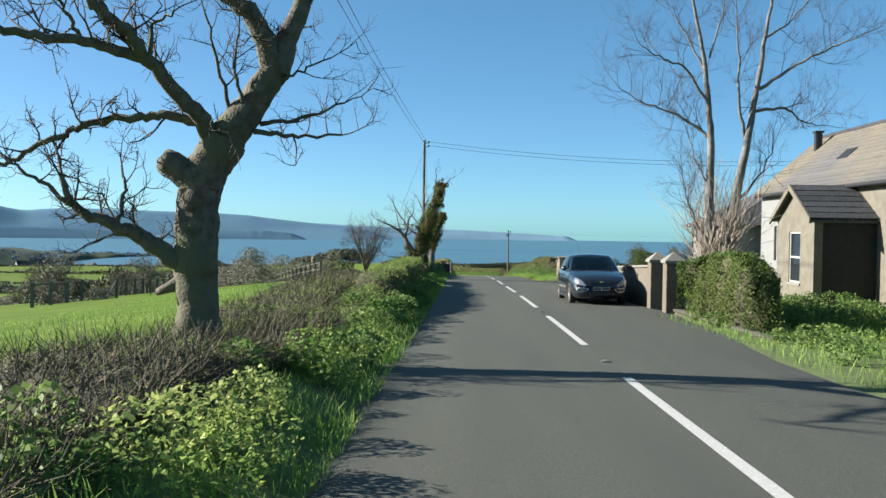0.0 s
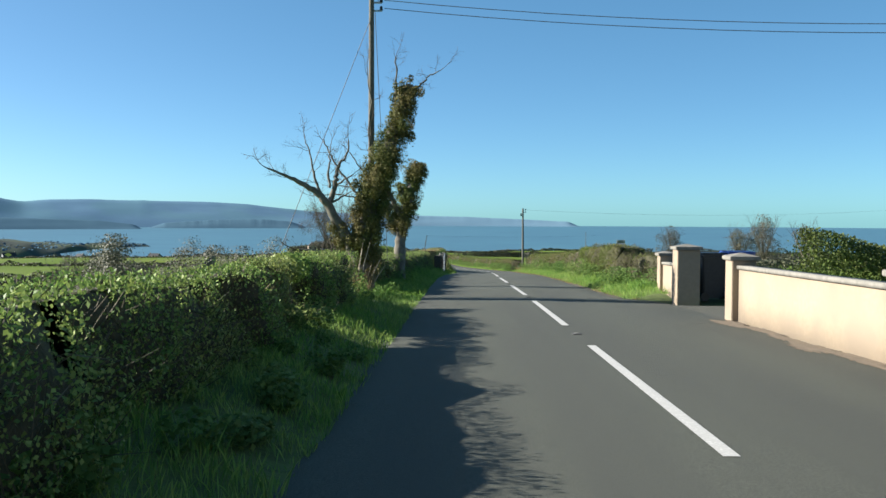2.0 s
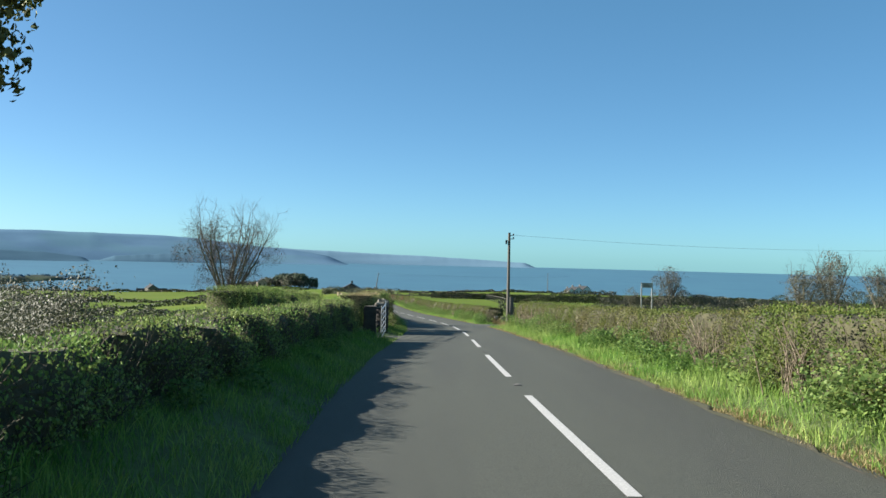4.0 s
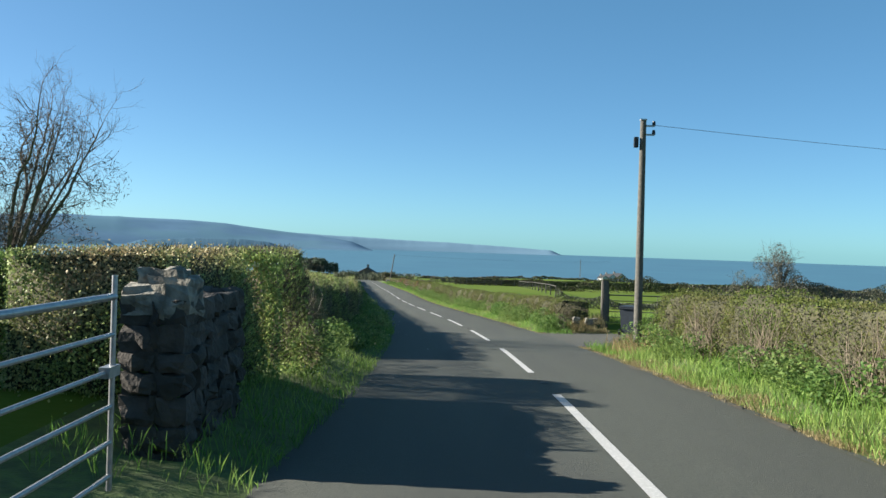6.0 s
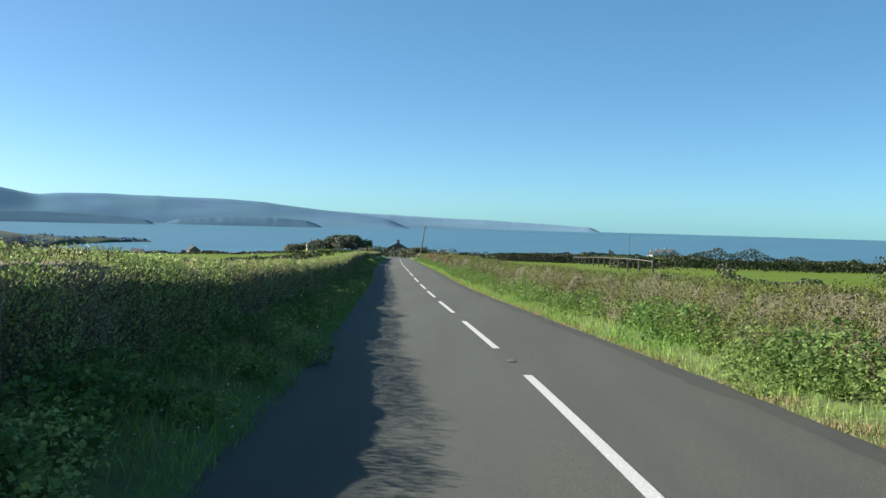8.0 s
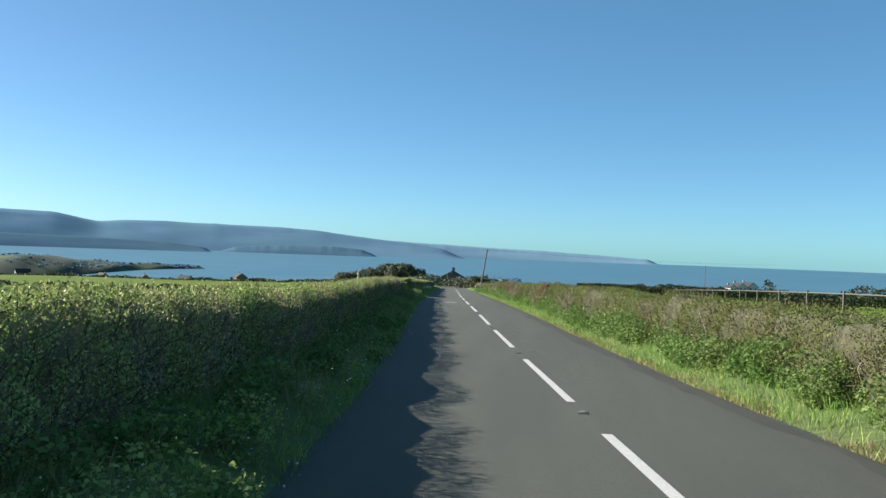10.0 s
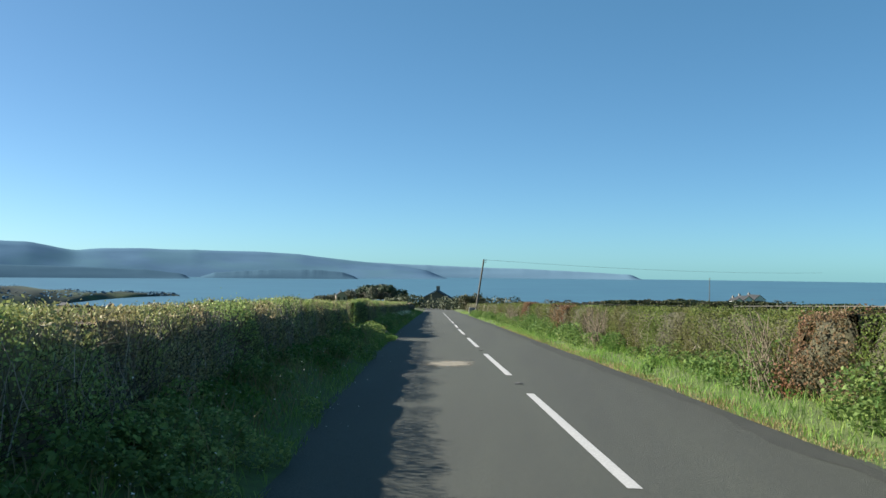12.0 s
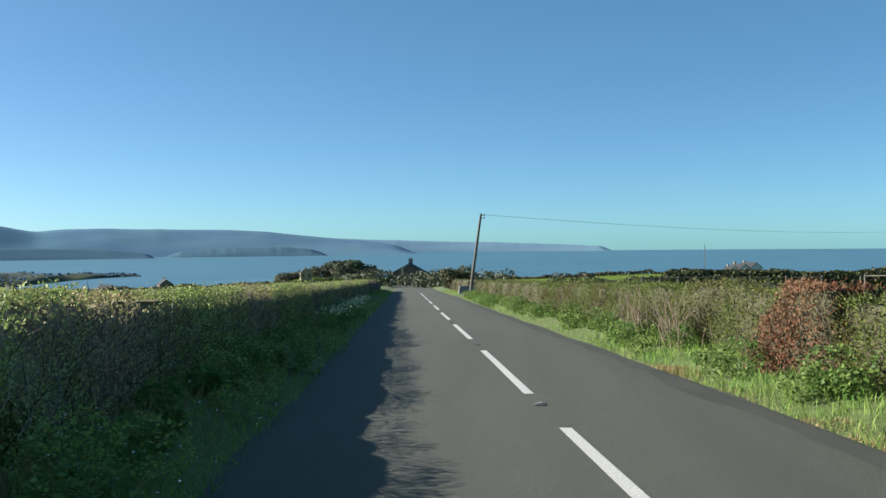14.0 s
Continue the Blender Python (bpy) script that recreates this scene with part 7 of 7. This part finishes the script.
rf = np.random.default_rng(640)
for k in range(13):
    f_ = k / 12
    scrub_tree(-20.5 - 9 * f_ + rf.normal() * 0.8, 44 + 52 * f_ + rf.normal() * 1.2, rf.uniform(1.7, 2.7), "small bare tree in a field hedgerow", 210 + k)
for k, (x, y, h) in enumerate([(-23.5, 82, 2.9), (-26, 84, 2.6), (-21.5, 85.5, 2.2), (-37, 78, 2.6), (-44, 92, 3.0), (-52, 104, 2.8), (-33, 118, 2.6), (-40, 128, 3.1), (-60, 128, 3.0), (-70, 150, 3.3), (-84, 140, 3.0), (-50, 160, 3.0), (-95, 170, 3.6), (-66, 190, 3.3)]):
    scrub_tree(x, y, h, "rounded leafless tree between pastures", 240 + k, wide=0.5, n=2200)
for k, (x, y, h) in enumerate([(32.6, 165.2, 5.3), (26.8, 112, 4.0), (29.7, 114, 4.8), (35.2, 118, 4.6), (24.0, 150, 2.6)]):
    scrub_tree(x, y, h, "bare winter tree standing in a field hedge", 260 + k, "distant bare trees", wide=0.3, n=2600)
hedgerow((-19, 40), (-30, 98), 3, 0.8, 0.45, "low scrub along a pasture fence", M_FARTWIG, 70, 0.07, 1400)
hedgerow((-30, 95), (-110, 175), 5, 1.6, 1.0, "scrubby hedgerow between fields", M_FARTWIG, 71, 0.14, 1500)
hedgerow((-16, 140), (-75, 135), 4, 1.3, 0.8, "scrubby field hedgerow", M_FARTWIG, 72, 0.12, 1500)
hedgerow((-60, 230), (-260, 260), 7, 2.4, 1.10, "field hedgerow with trees", M_FARTWIG, 73, 0.4, 420)
hedgerow((-20, 190), (-150, 205), 5, 1.4, 0.55, "dark field hedgerow", M_FARTWIG, 74, 0.24, 700)
hedgerow((-40, 330), (-330, 390), 8, 2.4, 0.99, "far field hedgerow", M_FARBUSH, 75, 0.5, 330)
hedgerow((-60, 470), (-420, 520), 10, 2.8, 1.10, "far field hedgerow", M_FARBUSH, 76, 0.7, 260)
hedgerow((-120, 100), (-160, 520), 9, 2.4, 0.99, "far field hedgerow", M_FARTWIG, 77, 0.5, 380)
hedgerow((-70, 620), (-440, 650), 12, 3.0, 0.8, "scrub along the shore", M_FARBUSH, 78, 0.8, 260)
hedgerow((-45, 60), (-120, 96), 5, 1.4, 0.9, "scrubby hedgerow between pastures", M_FARTWIG, 69, 0.15, 1200)
hedgerow((-14, 62), (-24, 84), 2.6, 1.5, 1.0, "grey-green scrub below the road", M_FARTWIG, 79, 0.085, 2200)
hedgerow((-12, 84), (-30, 110), 3.0, 2.0, 1.5, "tall scrub and brambles behind the hedge", M_FARTWIG, 80, 0.09, 2300)
# right-hand fields
hedgerow((8, 138), (120, 150), 3.5, 1.0, 0.6, "dark field hedge across the slope", M_FARTWIG, 81, 0.085, 1900)
hedgerow((14, 205), (170, 225), 3.2, 1.5, 1.0, "dark clipped hedge behind a paddock", M_FARBUSH, 82, 0.15, 900)
hedgerow((3, 264), (85, 274), 2.6, 1.3, 1.02, "tall dark clipped hedge beyond a paddock", M_FARBUSH, 68, 0.17, 1300, even=0.12)
hedgerow((0, 330), (160, 345), 4, 1.0, 0.42, "far field hedge", M_FARBUSH, 83, 0.3, 300)
hedgerow((-8, 420), (200, 440), 5, 1.1, 0.45, "far field hedge", M_FARTWIG, 84, 0.45, 220)
hedgerow((22, 158), (60, 176), 3.0, 1.8, 0.95, "scrub and small trees in a hedge", M_FARTWIG, 85, 0.12, 1500)
hedgerow((45, 196), (150, 240), 4.5, 2.2, 1.15, "grey-brown shelter belt beyond the field", M_FARTWIG, 86, 0.16, 1300)
hedgerow((99, 578), (118, 584), 3, 2.4, 1.5, "bushes round far cottages", M_FARTWIG, 87, 0.7, 80)
hedgerow((-14, 300), (25, 303), 2.2, 1.0, 0.6, "hedge at the end of the straight", M_FARTWIG, 88, 0.16, 420)
hedgerow((9.6, 50.5), (26, 52.4), 2.6, 1.2, 0.72, "overgrown garden hedge beyond the wall", M_LAUREL, 89, 0.06, 7000)
hedgerow((10, 70), (50, 74), 3.0, 0.8, 0.4, "low field hedge", M_FARTWIG, 90, 0.1, 900)
# wooded knoll by the shore
rk = np.random.default_rng(15)
AZ = [13.4, 12.3, 11.4, 10.6, 10.0, 9.3, 8.7, 8.1, 7.4]
TOP = [-30.0, -25.0, -21.5, -18.6, -17.2, -16.3, -16.3, -17.6, -21.0]
crowns, scrub = [], []
for k in range(60):
    az = 7.5 + 5.8 * rk.random()
    dist = 555 + 50 * rk.random()
    x, y = -9.1 - dist * math.tan(radians(az)), 200.8 + dist
    top, g_ = float(np.interp(-az, [-a for a in AZ], TOP)) - rk.uniform(0, 1.5), float(land(x, y))
    r = rk.uniform(2.6, 4.2)
    (crowns if az < 10.4 and k % 3 else scrub).append((x, y, r, max(top - g_ - r * 0.8, r * 0.5)))
    scrub.append((x, y - 6 * rk.random(), r, max((top - g_) * 0.35, 1.5)))
clumps(crowns, "knoll_wood", "dark rounded clump of pines near the shore", M_PINE, 0.9, 420, 91)
clumps(scrub, "knoll_scrub", "grey leafless woodland on a knoll", M_FARTWIG, 0.8, 300, 92)
clumps([(-83.5, 775, 1.5, 2 + 1.9 * k) for k in range(4)], "cypress", "narrow dark cypress beside a wood", M_PINE, 0.6, 160, 94)
bend = [(-30 + 24 * rk.random(), 322 + 16 * rk.random(), rk.uniform(1.2, 1.9), 0.9) for _ in range(26)]
clumps(bend, "bend_bushes", "leafless bushes round a house at the bend", M_FARTWIG, 0.3, 260, 93)
clumps([(-13.6 + 2.6 * rk.random(), 291 + 4 * rk.random(), rk.uniform(0.7, 1.1), rk.uniform(0.6, 1.7)) for _ in range(12)], "bend_bush", "dark evergreen bush where the road bends", M_FARBUSH, 0.16, 420, 95)


# ---- fences ----
def post_fence(p, q, n, label, h=1.1, rails=2, white=False):
    ob = thing("field_fence", (0, 0, 0), label, "fence", "field fences")
    m = M_FRAME if white else M_POLE
    P = []
    for k in range(n):
        t = k / (n - 1)
        x, y = p[0] + (q[0] - p[0]) * t, p[1] + (q[1] - p[1]) * t
        z = float(land(x, y))
        P.append(Vector((x, y, z)))
        part("post", boxes((x - 0.06, x + 0.06, y - 0.06, y + 0.06, z - 0.2, z + h)), m, ob)
    for r in range(rails):
        for a, b in zip(P, P[1:]):
            tube_part("rail", [[(a + Vector((0, 0, h * (0.9 - 0.38 * r))), 0.035), (b + Vector((0, 0, h * (0.9 - 0.38 * r))), 0.035)]], m, ob, 4)
    return ob


post_fence((-9.5, 60), (-20, 92), 15, "weathered post-and-rail fence below the road", 1.15, 3)
post_fence((-17.5, 36), (-26, 92), 24, "wooden post fence along a pasture", 1.05, 1)
post_fence((0.6, 258.4), (12.3, 259.6), 11, "weathered post-and-rail paddock fence", 1.1, 2)
post_fence((14.9, 260.0), (36, 263), 9, "thin weathered post fence at a paddock edge", 1.05, 0)
post_fence((12, 170), (16, 262), 14, "weathered post fence in a field", 1.2, 1)
post_fence((16, 128), (60, 136), 12, "weathered post fence in a field", 1.2, 1)


# ---- small things on and by the road ----
M_STUDCASE = mat("cast_iron", (0.10, 0.095, 0.09), (0.06, 0.058, 0.055), scale=40, rough=0.7, metal=0.4)
first = None
for end in DASH_END[1:]:
    y = end + 1.45
    m = pose(float(cx(y)), y, float(cz(y)) + 0.001, -1.9, 0, 0)
    if first is None:
        first = thing("road_stud", (0, 0, 0), "cast iron road stud with white reflectors", "road stud", "centre line studs")
        part("housing", boxes((-0.06, 0.06, -0.11, 0.11, -0.02, 0.007), bevel=0.005), M_STUDCASE, first)
        part("insert", boxes((-0.03, 0.03, -0.05, 0.05, 0.0075, 0.018), bevel=0.006), M_CONC, first, "pale rubber insert")
        part("reflector", boxes((-0.025, 0.025, -0.057, -0.0505, 0.009, 0.017)), M_CHROME, first)
        first.matrix_basis = m
    else:
        copy_thing(first, m)


def patch(name, y, o, w, l, material, label, seed, lift=0.006):
    """A ragged thin patch on the tarmac."""
    rng = np.random.default_rng(seed)
    bm = bmesh.new()
    c = bm.verts.new((float(cx(y)) + o, y, float(cz(y)) - 0.01 * abs(o) + lift))
    ring = []
    for k in range(72):
        a_ = 2 * math.pi * k / 72
        r_ = 1 + 0.16 * rng.normal() + 0.12 * math.sin(3 * a_ + seed)
        yy, oo = y + math.sin(a_) * l * r_, o + math.cos(a_) * w * r_
        ring.append(bm.verts.new((float(cx(yy)) + oo, yy, float(cz(yy)) - 0.01 * abs(oo) + lift)))
    for k in range(72):
        bm.faces.new((c, ring[k], ring[(k + 1) % 72]))
    return tagged(part(name, bm, material, None), label, "road patch", kind="structure")


def sand_material(name, col, centre, reach):
    """Loose sand that thins out to nothing in grains and streaks towards its edge."""
    m = mat(name, col, tuple(c * 0.72 for c in col), scale=16, rough=1.0, bump=0.3, bscale=80, lo=0.4, hi=0.65)
    nt = m.node_tree
    geo, dist, nz, add, ramp_, tr, mx = (nt.nodes.new(k) for k in ("ShaderNodeNewGeometry", "ShaderNodeVectorMath", "ShaderNodeTexNoise", "ShaderNodeMath", "ShaderNodeMapRange", "ShaderNodeBsdfTransparent", "ShaderNodeMixShader"))
    sc_ = nt.nodes.new("ShaderNodeVectorMath")
    sc_.operation, sc_.inputs[1].default_value = "MULTIPLY", (1 / reach[0], 1 / reach[1], 0)
    dist.operation = "DISTANCE"
    dist.inputs[1].default_value = (centre[0] / reach[0], centre[1] / reach[1], 0)
    nz.inputs["Scale"].default_value, nz.inputs["Detail"].default_value, nz.inputs["Roughness"].default_value = 3.0, 9.0, 0.7
    add.operation = "SUBTRACT"
    ramp_.inputs[1].default_value, ramp_.inputs[2].default_value = -0.28, 0.12
    link = nt.links.new
    link(geo.outputs["Position"], sc_.inputs[0])
    link(sc_.outputs[0], dist.inputs[0])
    link(geo.outputs["Position"], nz.inputs["Vector"])
    link(nz.outputs["Fac"], add.inputs[0])
    half_ = nt.nodes.new("ShaderNodeMath")
    half_.operation, half_.inputs[1].default_value = "MULTIPLY", 0.72
    link(dist.outputs["Value"], half_.inputs[0])
    link(half_.outputs[0], add.inputs[1])
    link(add.outputs[0], ramp_.inputs[0])
    link(ramp_.outputs[0], mx.inputs[0])
    link(tr.outputs[0], mx.inputs[1])
    link(nt.nodes["Principled BSDF"].outputs[0], mx.inputs[2])
    link(mx.outputs[0], nt.nodes["Material Output"].inputs[0])
    return m


SAND_AT = (float(cx(186.9)) - 0.95, 186.9)
M_SAND = sand_material("spilt_sand", (0.235, 0.21, 0.155), SAND_AT, (0.55, 0.95))
patch("sand_patch", 186.9, -0.95, 0.75, 1.25, M_SAND, "pale spilt sand on the tarmac", 300, 0.004)


def flowers(spots_, label, seed):
    rng = np.random.default_rng(seed)
    P = []
    for y, o, n in spots_:
        x = float(cx(y)) + o
        p = rng.normal(size=(n, 3)) * np.array([0.22, 0.35, 0.05])
        P.append(p + np.array([x, y, float(land(x, y)) + 0.32]))
    P = np.concatenate(P)
    v, f = cards(P, 0.06, np.array([0, -0.5, 0.7]), 0.5, 1.0, rng)
    return tagged(new("daffodils", mesh_np("daffodils", v, f, M_PETAL)), label, "flowers", kind="stuff")


M_PETAL = mat("pale_petals", (0.78, 0.76, 0.60), (0.75, 0.68, 0.30), scale=30, rough=0.7, trans=0.3)
flowers([(224 + k * 1.7, -3.35 + 0.15 * math.sin(k * 2.3), 34) for k in range(12)], "pale daffodils in bloom on the verge", 61)


# lane mouth near the bend, with a pale stone beside it
apron("driveway", 262.5, 270.5, 2.1, 8.0, "worn asphalt lane mouth near the bend")
stone_ = thing("boulder", (float(cx(270.6)) + 3.6, 270.6, float(cz(270.6)) - 0.12), "whitewashed stone at a lane mouth", "stone")
bm = bmesh.new()
rubble(bm, -0.75, 0.75, -0.4, 0.4, -0.05, 0.85, rs)
part("stone_body", bm, M_WHITE, stone_)

field_sign(14.3, 105.88, -2.5, -1.1, -1.42, 0.66)
clumps([(float(cx(y)) - 4.1, y, 0.24, 0.74 + 0.06 * math.sin(y * 9)) for y in np.linspace(37.0, 38.6, 9)], "hedge_growth", "thin leafy hedge growth over a gap", M_HLEAF2, 0.05, 260, 96, "hedge", 0.6)

M_DIRT = mat("gritty_dirt", (0.17, 0.13, 0.09), (0.11, 0.09, 0.065), scale=14, rough=1.0, bump=0.6, bscale=60)
for k in range(9):
    patch("dirt_patch", 31.5 + k * 1.15, 2.95 + 0.08 * math.sin(k * 2.1), 0.16 + 0.06 * math.sin(k * 1.7), 0.75, M_DIRT, "brown grit along the foot of a wall", 30 + k, 0.004)


def dead_stems(y, o, n, h, label, seed):
    """A sheaf of pale dead stalks leaning out of a hedge."""
    rng = np.random.default_rng(seed)
    x = float(cx(y)) + o
    g_ = float(land(x, y))
    paths = []
    for _ in range(n):
        p = Vector((rng.normal() * 0.12, rng.normal() * 0.3, -0.03))
        lean = Vector((rng.normal() * 0.18 - 0.1, rng.normal() * 0.25, 1.0))
        L = h * rng.uniform(0.5, 1.1)
        paths.append([(p, 0.008), (p + lean * L * 0.55, 0.007), (p + lean * L + Vector((rng.normal() * 0.12, rng.normal() * 0.12, -0.08)), 0.004)])
    v, f = tubes(paths, 4)
    ob = new("dead_stalks", mesh_np("dead_stalks", v, f, M_STALK))
    ob.location = (x, y, g_)
    return tagged(ob, label, "plant", kind="stuff")


M_STALK = mat("pale_dead_stalks", (0.221, 0.182, 0.125), (0.144, 0.115, 0.077), scale=6, rough=0.9, island=0.3)
for k, (y_, o_, n_, h_) in enumerate([(170.5, 3.1, 60, 1.15), (181.0, 3.15, 50, 1.1), (192.5, 3.1, 70, 1.2), (216.0, 3.2, 50, 1.0), (218.5, 3.2, 50, 1.1), (62.0, 3.35, 50, 1.0), (66.5, 3.45, 40, 1.0), (90.5, 3.4, 60, 1.1), (94.0, 3.4, 60, 1.1), (97.0, 3.4, 50, 1.1), (128.0, 3.2, 40, 0.9), (145.0, 3.2, 50, 1.0)]):
    dead_stems(y_, o_, n_, h_, "pale dead stalks standing in front of a hedge", 400 + k)
for k, (y_, o_, n_, h_) in enumerate([(47.0, -4.3, 40, 0.7)]):
    dead_stems(y_, o_, n_, h_, "pale dead stalks at the foot of an ivy tree", 430 + k)

clumps([(-37.3, 82, 1.5, 1.2), (-35.9, 82.6, 1.2, 0.9), (-31.8, 82, 1.6, 1.4), (-30.4, 83, 1.0, 0.8), (-42.3, 88, 1.4, 1.1), (-27.5, 86, 1.2, 0.9)], "field_bush", "rounded dark green bushes along a pasture", M_FARBUSH, 0.16, 2600, 97, category="bushes", squash=0.95)
